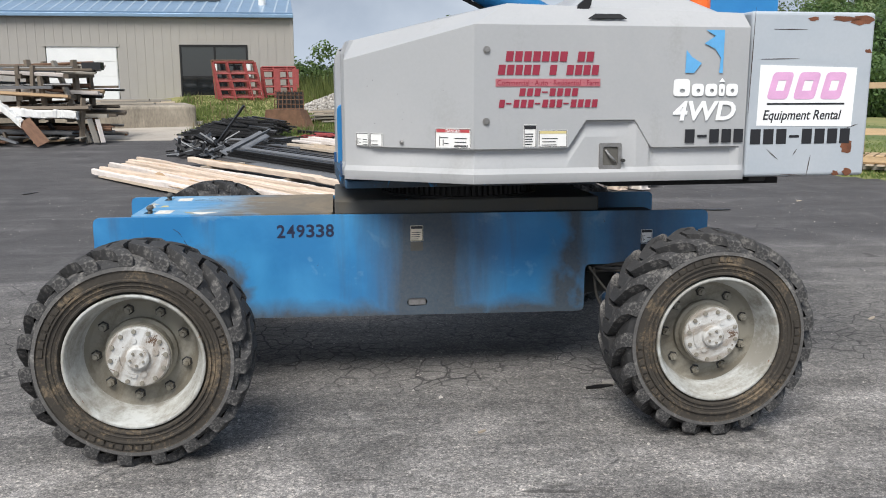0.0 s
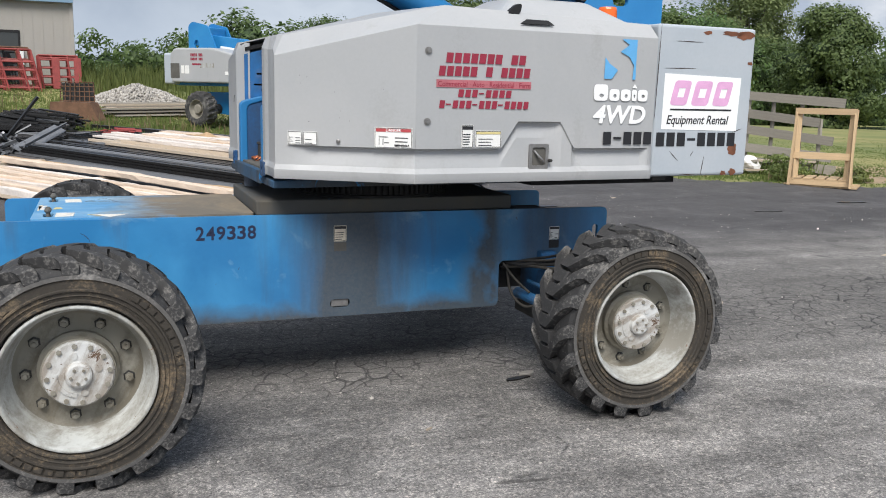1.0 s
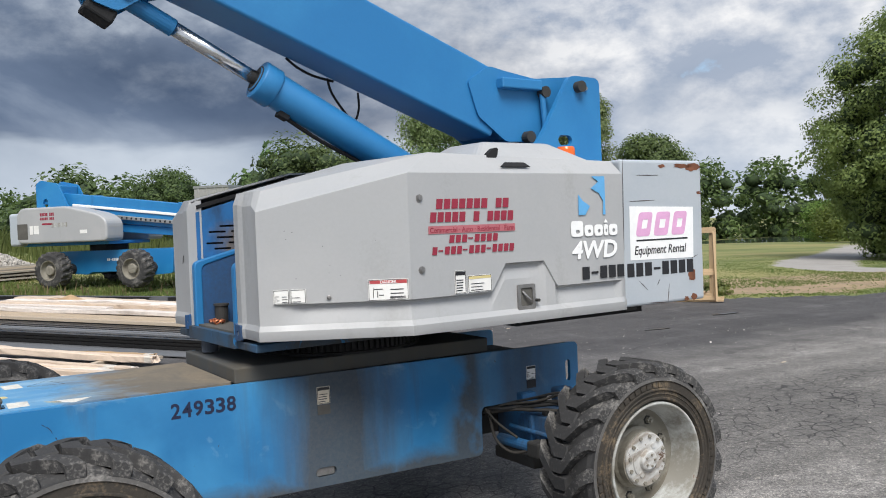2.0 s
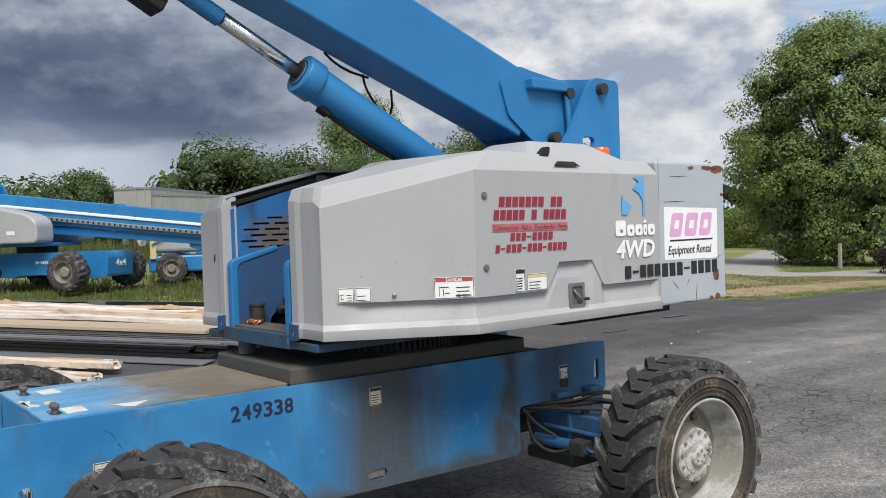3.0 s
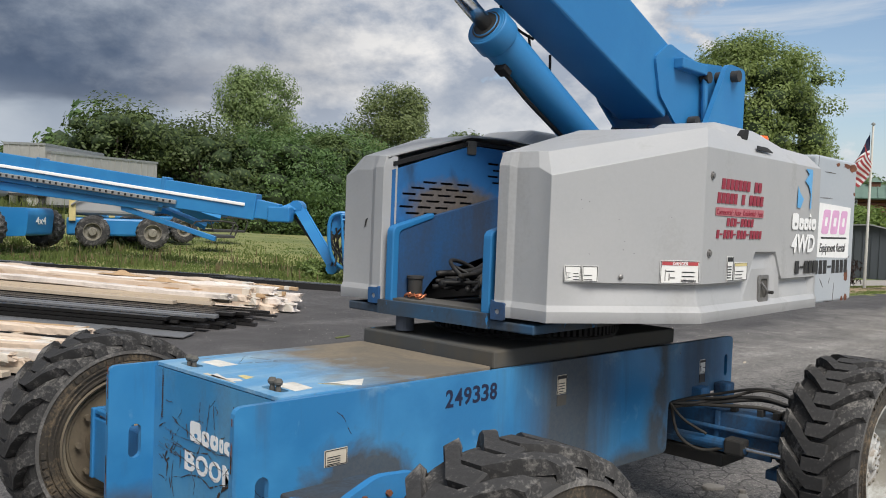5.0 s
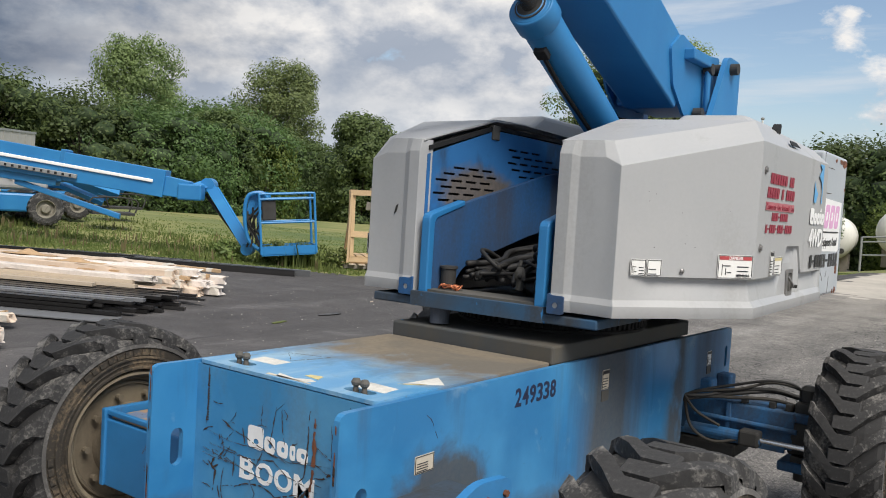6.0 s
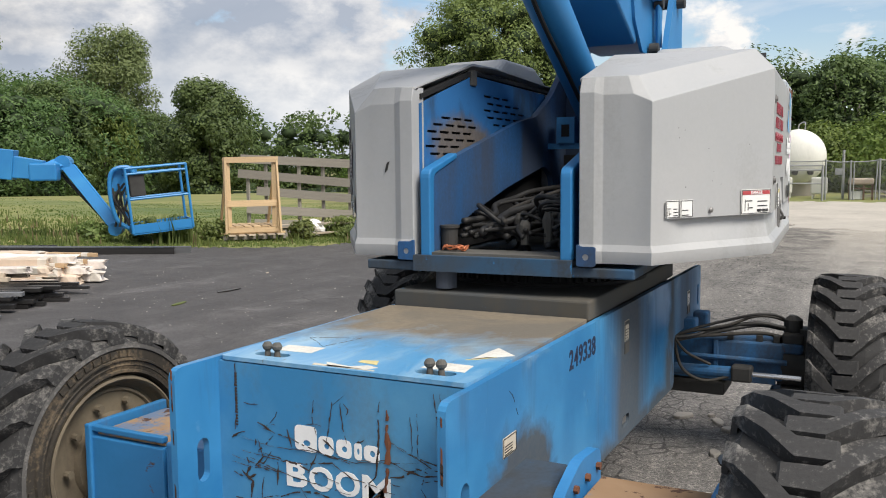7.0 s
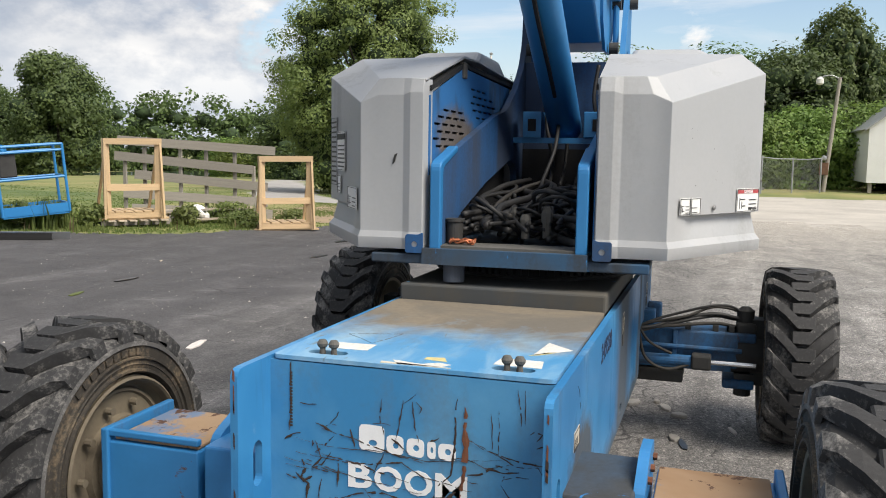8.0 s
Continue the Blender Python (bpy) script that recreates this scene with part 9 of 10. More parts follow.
def east_side():
    cf = thing("chain_link_fence", "grey chain-link fence with sagging top", "fence")
    M_mesh = mesh_material()
    line = [(33.4, 2.6), (33.4, 0.58), (33.45, -0.30), (33.5, -1.30), (34.6, -2.55), (36.0, -3.85), (37.4, -5.1)]
    tops = [1.50, 1.48, 1.44, 1.50, 1.50, 1.44, 1.48]
    for (x, y), z in zip(line, tops):
        part("post", rod((x, y, h(x, y) - 0.05), (x, y, z + 0.06), 0.035, 8), M_galv, cf)
    for k in range(6):
        (x0, y0), (x1, y1) = line[k], line[k + 1]
        z0, z1 = tops[k], tops[k + 1]
        part("rail", tube([(x0, y0, z0), ((x0 + x1) / 2, (y0 + y1) / 2, (z0 + z1) / 2 - 0.03), (x1, y1, z1)], 0.022, 6), M_galv, cf)
        bm = bmesh.new()
        bm.faces.new([bm.verts.new(p) for p in ((x0, y0, 0.03), (x1, y1, 0.03), (x1, y1, z1 - 0.01), (x0, y0, z0 - 0.01))])
        part("wire_mesh", bm, M_mesh, cf)
    for y, lean in ((-0.40, 0.02), (-1.16, 0.06)):
        part("gate_post", rod((33.42, y, -0.02), (33.42, y - lean, 1.46), 0.025, 8), M_galv, cf)
    part("sign", box(-0.008, 0.008, -0.11, 0.11, 0.96, 1.20), M_door_w, cf, "small white warning sign", m=pose(34.17, -2.1, 0, 0, 0, 41))
    # boards lying behind the fence
    rnd = random.Random(77)
    boards = thing("board_pile", "weathered grey boards lying in the grass", "lumber", pose(35.4, -1.9, h(35.4, -1.9)))
    for k in range(9):
        y, x, z = rnd.uniform(-0.9, 0.1), rnd.uniform(-0.3, 0.3), 0.05 + 0.055 * (k // 2)
        piece("board", M_grey_wood, boards, (x, y, z), (x + rnd.uniform(-0.3, 0.3), y + rnd.uniform(0.9, 1.7), z + rnd.uniform(0, 0.05)), 0.14, 0.04)
    up = thing("utility_post", "thin pale post rising out of the hedge", "post", pose(46.0, -0.20, 0))
    part("post", rod((0, 0, 0), (0, 0, 5.2), 0.07, 10), M_grey_wood, up)
    lp = thing("street_lamp", "leaning wooden pole with a white yard light", "street lamp", pose(38.4, -5.35, 0, 0, 0, 0))
    part("pole", rod((0, 0, 0), (0.15, -0.42, 5.05), 0.095, 12, 0.075), M_grey_wood, lp)
    part("lamp_arm", tube([(0.14, -0.40, 4.98), (0.12, -0.1, 5.12), (0.10, 0.22, 5.10), (0.10, 0.34, 5.02)], 0.03, 6), M_galv, lp)
    part("lamp_head", turned([(0.05, 0), (0.16, -0.12), (0.16, -0.30), (0.10, -0.36), (0, -0.36)], 14, None, pose(0.10, 0.40, 5.08, 90, 0, 0)), M_tank, lp)
    part("fuse_box", box(-0.16, -0.10, -0.14, 0.24, 0.75, 1.30, 0.02), M_rusty, lp)
    part("meter", turned([(0, 0), (0.12, 0), (0.10, 0.1), (0, 0.12)], 14, None, pose(-0.1, 0.05, 1.5, 0, 0, 90)), M_galv, lp)
    shed = thing("white_shed", "white raised shed with a gabled roof", "shed", pose(38.3, -7.1, 0))
    pr = [(0.05, 0.45), (0.05, 2.85), (-1.9, 4.4), (-3.8, 2.85), (-3.8, 0.45)]
    part("shed_wall", plate(pr, 5.0), M_door_w, shed, m=pose(5.0, 0, 0, 90, 0, -90) @ Matrix.Diagonal((-1, 1, 1, 1)))
    for s in (0, 1):
        a, b_ = ((0.22, 2.72), (-1.9, 4.46)) if s == 0 else ((-4.0, 2.72), (-1.9, 4.46))
        piece("roof_sheet", M_galv, shed, (-0.15, (a[0] + b_[0]) / 2, (a[1] + b_[1]) / 2 + 0.03), (5.2, (a[0] + b_[0]) / 2, (a[1] + b_[1]) / 2 + 0.03), math.dist(a, b_), 0.06, -39 if s == 0 else 39)
    for y in (-0.1, -3.6):
        for x in (0.1, 4.6):
            part("shed_leg", box(x, x + 0.15, y - 0.1, y + 0.05, 0, 0.5), M_grey_wood, shed)
    # overhead line
    w = thing("overhead_line", "thin black overhead cable", "cable")
    part("wire", tube([(38.5, -5.7, 4.6), (42.3, -3.0, 4.55), (46.0, -0.2, 5.05)], 0.012, 5), M_black, w)
    # flag on its pole
    fp = thing("flagpole", "white flagpole with a hanging striped flag", "flagpole", pose(24.4, 6.45, h(24.4, 6.45)))
    part("pole", rod((0, 0, 0), (0, 0, 4.85), 0.045, 10, 0.03), M_tank, fp)
    part("finial", turned([(0, 0), (0.05, 0.03), (0.06, 0.07), (0, 0.12)], 10, None, pose(0, 0, 4.85, 90, 0, 0)), M_galv, fp)
    def cloth(s, r):
        """A point of the flag: s from hoist to fly, r from the top edge down; the fly sags, swings out and curls back past the pole."""
        out = 0.76 * math.sin(min(1.0, s * 1.15) * 1.75) * (0.45 + 0.75 * r)
        y = 0.05 + out * (0.35 + 0.65 * r) - 0.95 * max(0.0, s - 0.52) * (0.5 + r)
        x = -0.08 - 0.10 * s + 0.05 * math.sin(s * 13 + r * 3)
        z = 4.66 - 0.98 * r * (1 - 0.25 * s) - 0.92 * s ** 1.15
        return Vector((x, y, z))
    rows, n = 13, 22
    stripes = {0: bmesh.new(), 1: bmesh.new(), 2: bmesh.new()}
    for r in range(rows):
        for i in range(n):
            b = stripes[2 if (r < 7 and i < 9) else r % 2]
            b.faces.new([b.verts.new(cloth(p / n, q / rows)) for p, q in ((i, r), (i + 1, r), (i + 1, r + 1), (i, r + 1))])
    for key, mat, nm in ((0, M_lblred, "red_stripe"), (1, M_letter_white, "white_stripe"), (2, M_letter_navy, "blue_field")):
        so = part(nm, stripes[key], mat, fp).modifiers.new("cloth", "SOLIDIFY")
        so.thickness = 0.004
    # grey metal shed beyond the lawn, seen by the pole
    sh = thing("metal_shed", "blue-grey ribbed metal shed with a pale roof edge", "shed", pose(36.0, 9.95, h(36.0, 9.95), 0, 0, -71))
    tall = 1.78 - h(36.0, 9.95)
    part("shed_wall", plate([(-1.5, -0.1), (2.6, -0.1), (2.6, tall - 0.62), (-0.25, tall), (-1.5, tall - 0.06)], 2.6), M_slate, sh, m=pose(0, 2.6, 0, 90, 0, 0))
    for k in range(13):
        x = -1.45 + 0.32 * k
        top = float(np.interp(x, [-1.5, -0.25, 2.6], [tall - 0.06, tall, tall - 0.62]))
        part("wall_rib", box(x, x + 0.05, -0.03, 0.0, 0, top - 0.02), M_slate, sh)
    piece("roof_edge", M_galv, sh, (-0.25, 1.2, tall + 0.03), (2.8, 1.2, tall - 0.63), 2.9, 0.05)
    piece("roof_edge", M_galv, sh, (-1.6, 1.2, tall - 0.04), (-0.25, 1.2, tall + 0.03), 2.9, 0.05)
    # far house on the bank
    base = h(58, 17.3)
    ho = thing("house", "red-brown log house with a green metal roof", "house", pose(58, 17.3, base, 0, 0, -71))
    eave, ridge = 3.75 - base, 4.75 - base
    part("house_wall", box(-3.6, 0.75, 0.0, 6.0, -0.2, eave + 0.1), M_logs, ho)
    for k in range(7):
        part("log", rod((-3.7, 0.0, eave - 0.15 - 0.26 * k), (0.8, 0.0, eave - 0.15 - 0.26 * k), 0.13, 8), M_logs, ho)
    for a, b in ((-0.5, 3.0), (6.5, 3.0)):
        bm = bmesh.new()
        bm.faces.new([bm.verts.new(p) for p in ((-4.0, a, eave), (1.0, a, eave), (1.0, b, ridge), (-4.0, b, ridge))])
        part("roof", bm, M_green_roof, ho, "green standing-seam metal roof").modifiers.new("thick", "SOLIDIFY").thickness = 0.08
    for k in range(10):
        piece("roof_seam", M_green_roof, ho, (-3.8 + 0.5 * k, -0.5, eave + 0.03), (-3.8 + 0.5 * k, 3.0, ridge + 0.03), 0.05, 0.04)
    cup = part("cupola", box(-0.36, 0.36, 2.65, 3.35, ridge - 0.2, ridge + 0.22), M_logs, ho)
    part("cupola_roof", turned([(0.66, 0), (0.04, 0.34), (0, 0.34)], 4, None, pose(0, 3.0, ridge + 0.22) @ pose(0, 0, 0, 90, 0, 0) @ pose(0, 0, 0, 0, 45, 0)), M_green_roof, cup)
    win = part("house_window", box(-1.38, -1.02, -0.19, -0.12, eave - 0.75, eave - 0.12), M_door_w, ho, "small white-framed window")
    for x0 in (-1.34, -1.18):
        for z0 in (eave - 0.70, eave - 0.42):
            part("pane", box(x0, x0 + 0.12, -0.196, -0.185, z0, z0 + 0.24), M_glass, win)
    # parked cars along the drive
    for x, y, yaw, mat in ((63, 34.2, 38, M_carsilver), (69, 34.6, 45, M_carblack)):
        c = thing("car", "small parked car beside the drive", "car", pose(x, y, h(x, y), 0, 0, yaw), "parked cars")
        pr = [(-2.1, 0.35), (-2.1, 0.85), (-1.3, 0.95), (-0.7, 1.45), (0.8, 1.47), (1.5, 0.98), (2.1, 0.88), (2.15, 0.4)]
        body = part("car_body", plate(rounded(pr, 0.15, 3), 1.7, bev=0.05), mat, c, m=pose(0, 0.85, 0, 90, 0, 0))
        part("car_window", plate([(-1.05, 0.98), (-0.65, 1.38), (0.72, 1.40), (1.2, 0.98)], 0.01), M_glass, body, m=pose(0, -0.852, 0, 90, 0, 0))
        for wx in (-1.3, 1.3):
            part("tyre", rod((wx, -0.88, 0.33), (wx, 0.88, 0.33), 0.33, 18), M_tread, c)


far_boom_lift()
small_lift(5.9, 16.6, -25, "white and blue lift parked behind the boom")
small_lift(7.3, 18.2, -8, "low blue lift parked in the grass", False)
trailer(17.1, 36.7, 21, 6.3, 2.98, "grey ribbed semi-trailer parked before trees")
trailer(11.0, 34.5, -46, 1.75, 2.86, "dull aluminium semi-trailer seen from its doors", 6.0)
tanks()
east_side()

# ---- trees, shrubs and grass ----
M_bark = plain("bark", (0.10, 0.085, 0.07), 0.9, 0, 0.4, 4, (1, 1, 0.2), 0.5)
M_leaf = leafy("broad_leaf", (0.095, 0.14, 0.038), (0.25, 0.305, 0.092), 0.42)
M_leaf_dark = leafy("dark_leaf", (0.046, 0.086, 0.028), (0.135, 0.205, 0.062), 0.42)
M_leaf_mid = leafy("mid_leaf", (0.058, 0.104, 0.034), (0.165, 0.24, 0.075), 0.42)
M_leaf_pop = leafy("poplar_leaf", (0.100, 0.165, 0.056), (0.28, 0.37, 0.145), 0.42)
M_leaf_lime = leafy("lime_leaf", (0.070, 0.128, 0.026), (0.235, 0.325, 0.075), 0.45)
M_leaf_red = leafy("purple_leaf", (0.017, 0.012, 0.010), (0.052, 0.031, 0.025))
# leaf green darkened to carry the shade inside crowns and woods
M_shade_leaf = plain("shade_foliage", (0.030, 0.052, 0.018), 0.95, 0, 0.75, 2.2, bumpy=1.0, bscale=5)
M_blade = leafy("grass_blade", (0.088, 0.138, 0.033), (0.225, 0.275, 0.088), 0.5)
M_straw = leafy("dry_stalk", (0.16, 0.13, 0.06), (0.30, 0.26, 0.13))


def leaves_mesh(name, centres, radii, count, size, seed, droop=0.0):
    """Leaf clumps: small bent blades set all through and over a set of lobes, thickest at their skins."""
    rg = np.random.default_rng(seed)
    C, R = np.array(centres, float), np.array(radii, float)
    wgt = (R[:, 0] * R[:, 2]) ** 1.0
    pick = rg.choice(len(C), count, p=wgt / wgt.sum())
    d = rg.normal(size=(count, 3))
    d /= np.linalg.norm(d, axis=1)[:, None]
    rad = np.clip(np.abs(rg.normal(0.86, 0.16, count)), 0.1, 1.06)
    # gaps: whole sprays are pushed in or left out
    P = C[pick] + d * R[pick] * rad[:, None]
    P[:, 2] -= droop * rg.random(count) * R[pick][:, 2]
    s = size * rg.uniform(0.6, 1.35, count)
    mid = C.mean(axis=0)
    away = (P - mid) / (C.max(axis=0) - C.min(axis=0)) * 2
    n = away * 0.40 + d * 0.65 + rg.normal(0, 0.38, (count, 3)) + np.array([0, 0, 0.30])
    n /= np.linalg.norm(n, axis=1)[:, None]
    a = np.cross(n, rg.normal(size=(count, 3)))
    a /= np.linalg.norm(a, axis=1)[:, None] + 1e-9
    b = np.cross(n, a)
    a, b = a * s[:, None], b * s[:, None] * 0.55
    V = np.stack([P - a, P + b * 0.9 - n * s[:, None] * 0.1, P + a, P - b], 1).reshape(-1, 3)
    F = np.arange(count * 4).reshape(-1, 4)
    me = bpy.data.meshes.new(name)
    me.vertices.add(len(V))
    me.vertices.foreach_set("co", V.ravel())
    me.loops.add(count * 4)
    me.loops.foreach_set("vertex_index", F.ravel())
    me.polygons.add(count)
    me.polygons.foreach_set("loop_start", np.arange(0, count * 4, 4))
    me.update(calc_edges=True)
    return me


def lobes(kind, seed):
    """Sprays of a unit crown (1 high, about 1 wide): many small ones, set in and over an uneven body."""
    rg = random.Random(seed)
    C, R = [], []
    # per kind: sprays, height of the widest part, half width, squareness, spray size
    count, waist, half, power, size = {"poplar": (170, 0.58, 0.385, 2.6, 0.082), "round": (140, 0.40, 0.47, 2.4, 0.115), "open": (420, 0.46, 0.48, 2.2, 0.064), "wood": (115, 0.45, 0.48, 2.5, 0.135), "column": (150, 0.30, 0.44, 2.2, 0.13)}[kind]
    foot = {"poplar": 0.16, "round": 0.03, "open": 0.04, "wood": 0.02, "column": 0.0}[kind]
    while len(C) < count:
        z = rg.uniform(foot, 1.0)
        f = (z - waist) / (1 - waist) if z > waist else (waist - z) / (waist - foot + 0.08)
        w = half * max(0.0, 1 - abs(f) ** power) ** (1 / power)
        a = rg.uniform(0, 6.283)
        # limbs reach out unevenly
        w *= 1.0 + 0.30 * noise.noise((1.6 * math.cos(a), 1.6 * math.sin(a), 3.2 * z + seed)) + 0.16 * noise.noise((4 * math.cos(a), 4 * math.sin(a), 8 * z + seed))
        q = w * rg.uniform(0.12, 1.0) ** 0.42
        zz = z + 0.045 * noise.noise((3 * a, 5 * z, seed + 2.5))
        if noise.noise((q * math.cos(a) * 6, q * math.sin(a) * 6, zz * 7 + seed)) < {"poplar": -0.12, "open": -0.62}.get(kind, -0.42):
            continue
        C.append((q * math.cos(a), q * math.sin(a), zz))
        r = size * rg.uniform(0.65, 1.35)
        R.append((r * 1.15, r * 1.15, r * (0.42 if kind == "column" else 0.8)))
    return C, R


def make_tree(name, kind, tall, wide, count, leaf, mat, seed, bole=0.08, label="", category="tree", trunk_r=None, group="", inner=False):
    C, R = lobes(kind, seed)
    sc = np.array([wide, wide, tall])
    t = thing(name, label, category, group=group)
    rg = random.Random(seed + 5)
    bm = bmesh.new()
    r0 = trunk_r or 0.022 * tall
    trunk_top = (rg.uniform(-0.02, 0.02) * wide, rg.uniform(-0.02, 0.02) * wide, 0.62 * tall)
    def limb(p, q, ra, rb, n=7):
        p, q = Vector(p), Vector(q)
        mid = (p + q) / 2 + Vector((rg.uniform(-1, 1), rg.uniform(-1, 1), 0.2)) * 0.06 * (q - p).length
        prev = None
        for k in range(5):
            s = k / 4
            c = p * (1 - s) ** 2 + mid * 2 * s * (1 - s) + q * s * s
            rr = ra + (rb - ra) * s
            ax = (q - p).normalized()
            sx = ax.orthogonal().normalized()
            sy = ax.cross(sx)
            ring = [bm.verts.new(c + (sx * math.cos(6.283 * i / n) + sy * math.sin(6.283 * i / n)) * rr) for i in range(n)]
            if prev:
                for i in range(n):
                    bm.faces.new((prev[i], prev[(i + 1) % n], ring[(i + 1) % n], ring[i]))
            prev = ring
    limb((0, 0, -0.1), trunk_top, r0, r0 * 0.35)
    for c in C[:: max(1, len(C) // 14)]:
        z0 = min(0.55, max(bole, c[2] * 0.5)) * tall
        limb((trunk_top[0] * z0 / tall, trunk_top[1] * z0 / tall, z0), (c[0] * wide, c[1] * wide, c[2] * tall), r0 * 0.30, r0 * 0.05, 5)
    part("trunk", bm, M_bark, t, smooth=True)
    me = leaves_mesh("crown", np.array(C) * sc, np.array(R) * np.array([wide, wide, tall]), count, leaf, seed, 0.25)
    link("crown", me, mat, t, "uneven leafy crown")
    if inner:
        # dark lumps fill the crown; its inner shade is put into their colour
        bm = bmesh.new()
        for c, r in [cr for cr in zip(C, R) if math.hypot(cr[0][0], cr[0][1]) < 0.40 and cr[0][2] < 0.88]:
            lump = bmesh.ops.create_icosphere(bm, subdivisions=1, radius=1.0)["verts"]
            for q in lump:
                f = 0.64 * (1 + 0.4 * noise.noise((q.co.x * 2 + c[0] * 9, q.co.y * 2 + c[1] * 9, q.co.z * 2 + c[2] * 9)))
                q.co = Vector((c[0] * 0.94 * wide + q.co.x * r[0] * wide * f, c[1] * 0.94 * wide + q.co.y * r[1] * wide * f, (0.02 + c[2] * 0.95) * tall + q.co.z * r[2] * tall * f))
        part("inner_crown", bm, M_shade_leaf, t, "lumps inside the crown, darkened as its shade", smooth=True)
    return t


def place(t, x, y, yaw=0, sx=1.0, sz=1.0, sink=0.0):
    m = pose(x, y, h(x, y) - sink, 0, 0, yaw)
    t.scale = (sx, sx, sz)
    c = copy_thing(t, m)
    t.scale = (1, 1, 1)
    return c


def plant_trees():
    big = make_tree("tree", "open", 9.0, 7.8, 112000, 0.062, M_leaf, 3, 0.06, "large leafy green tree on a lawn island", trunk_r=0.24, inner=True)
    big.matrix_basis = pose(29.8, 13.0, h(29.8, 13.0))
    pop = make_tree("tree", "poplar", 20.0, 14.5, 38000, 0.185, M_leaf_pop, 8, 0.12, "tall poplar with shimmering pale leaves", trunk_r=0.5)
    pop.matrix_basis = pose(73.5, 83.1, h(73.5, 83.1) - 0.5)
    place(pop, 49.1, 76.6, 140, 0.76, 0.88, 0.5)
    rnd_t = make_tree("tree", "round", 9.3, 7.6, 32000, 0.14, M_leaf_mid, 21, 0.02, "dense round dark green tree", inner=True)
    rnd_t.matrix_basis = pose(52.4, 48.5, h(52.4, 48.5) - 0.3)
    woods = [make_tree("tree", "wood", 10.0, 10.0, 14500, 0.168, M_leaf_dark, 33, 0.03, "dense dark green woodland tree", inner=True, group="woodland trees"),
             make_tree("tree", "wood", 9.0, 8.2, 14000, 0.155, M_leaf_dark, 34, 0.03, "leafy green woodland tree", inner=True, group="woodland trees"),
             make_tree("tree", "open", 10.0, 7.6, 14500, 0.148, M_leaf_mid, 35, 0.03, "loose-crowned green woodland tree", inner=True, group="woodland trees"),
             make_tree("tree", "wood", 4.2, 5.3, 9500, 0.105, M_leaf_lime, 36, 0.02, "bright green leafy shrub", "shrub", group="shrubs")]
    for k, (x, y) in enumerate(((-30, 70), (-20, 74), (-38, 64), (24, 62))):
        woods[k].matrix_basis = pose(x, y, h(x, y) - 0.3)
    rg = random.Random(50)
    def row(pts):
        for kind, x, y, sx, sz in pts:
            place(woods[kind], x, y, rg.uniform(0, 360), sx, sz, 0.3)
    row(PLANTED)
    # far belts of wood all round, too many trees to tell apart
    def belt(name, pts, tall, mat, count, leaf, seed, label):
        C, R, deep = [], [], []
        for x, y in pts:
            top = tall * rg.uniform(0.75, 1.15) * (0.66 if -14 < x < 9 and y < 90 else 1)
            z0 = h(x, y)
            for i in range(24):
                f = rg.random() ** 1.2
                q, a = 4.4 * math.sqrt(max(0.05, 1 - f * f)) * rg.uniform(0.3, 1.0), rg.uniform(0, 6.283)
                C.append((x + q * math.cos(a), y + q * math.sin(a), z0 + top * f))
                R.append((1.5, 1.5, 1.15))
                if f < 0.78 and q < 3.2:
                    deep.append((C[-1], R[-1]))
        tagged(link(name, leaves_mesh(name, C, R, count, leaf, seed), mat), label, "woods", kind="stuff")
        # dark lumps under the leaves, the wood's inner shade put into their colour
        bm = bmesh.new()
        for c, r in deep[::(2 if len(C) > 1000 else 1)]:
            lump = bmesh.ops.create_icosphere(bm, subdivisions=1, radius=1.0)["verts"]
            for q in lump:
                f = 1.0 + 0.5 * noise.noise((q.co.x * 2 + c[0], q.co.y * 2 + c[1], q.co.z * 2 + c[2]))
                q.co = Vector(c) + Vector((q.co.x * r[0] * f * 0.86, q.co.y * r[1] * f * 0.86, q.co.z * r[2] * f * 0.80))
        tagged(part("wood_interior", bm, M_shade_leaf, None, smooth=True), label + ", darkened inside", "woods", kind="stuff")
    ring = []
    for k in range(130):
        a = radians(-30 + 0.95 * k + rg.uniform(-0.4, 0.4))
        d = rg.uniform(120, 134)
        x, y = d * math.cos(a), d * math.sin(a)
        if not (-45 < x < 20 and y < 90):
            ring.append((x, y))
    belt("far_woods", ring, 9.6, M_leaf_mid, 125000, 0.32, 71, "distant belt of green woodland")
    belt("far_woods", [(-12 + 2.4 * k + rg.uniform(-1, 1), 76 + rg.uniform(-4, 6)) for k in range(23)], 6.9, M_leaf_dark, 58000, 0.26, 72, "dark green woodland behind the field")
    belt("far_woods", [(22 + 2.3 * k + rg.uniform(-1, 1), 53 + 0.3 * k + rg.uniform(-2, 2)) for k in range(12)], 6.8, M_leaf_dark, 26000, 0.29, 73, "dense dark green thicket behind the trailers")
    # purple shrub by the flagpole
    s = make_tree("shrub", "wood", 0.92, 2.2, 3800, 0.07, M_leaf_red, 61, 0.01, "low dark purple-leaved shrub", "shrub", trunk_r=0.05)
    s.matrix_basis = pose(24.6, 7.9, h(24.6, 7.9))
    col = make_tree("conifer", "column", 3.35, 0.74, 9000, 0.038, M_leaf_dark, 91, 0.01, "narrow dark green columnar conifer", "conifer", trunk_r=0.05, group="conifer hedge", inner=True)
    col.matrix_basis = pose(23.55, 5.02, h(23.55, 5.02) - 0.02)
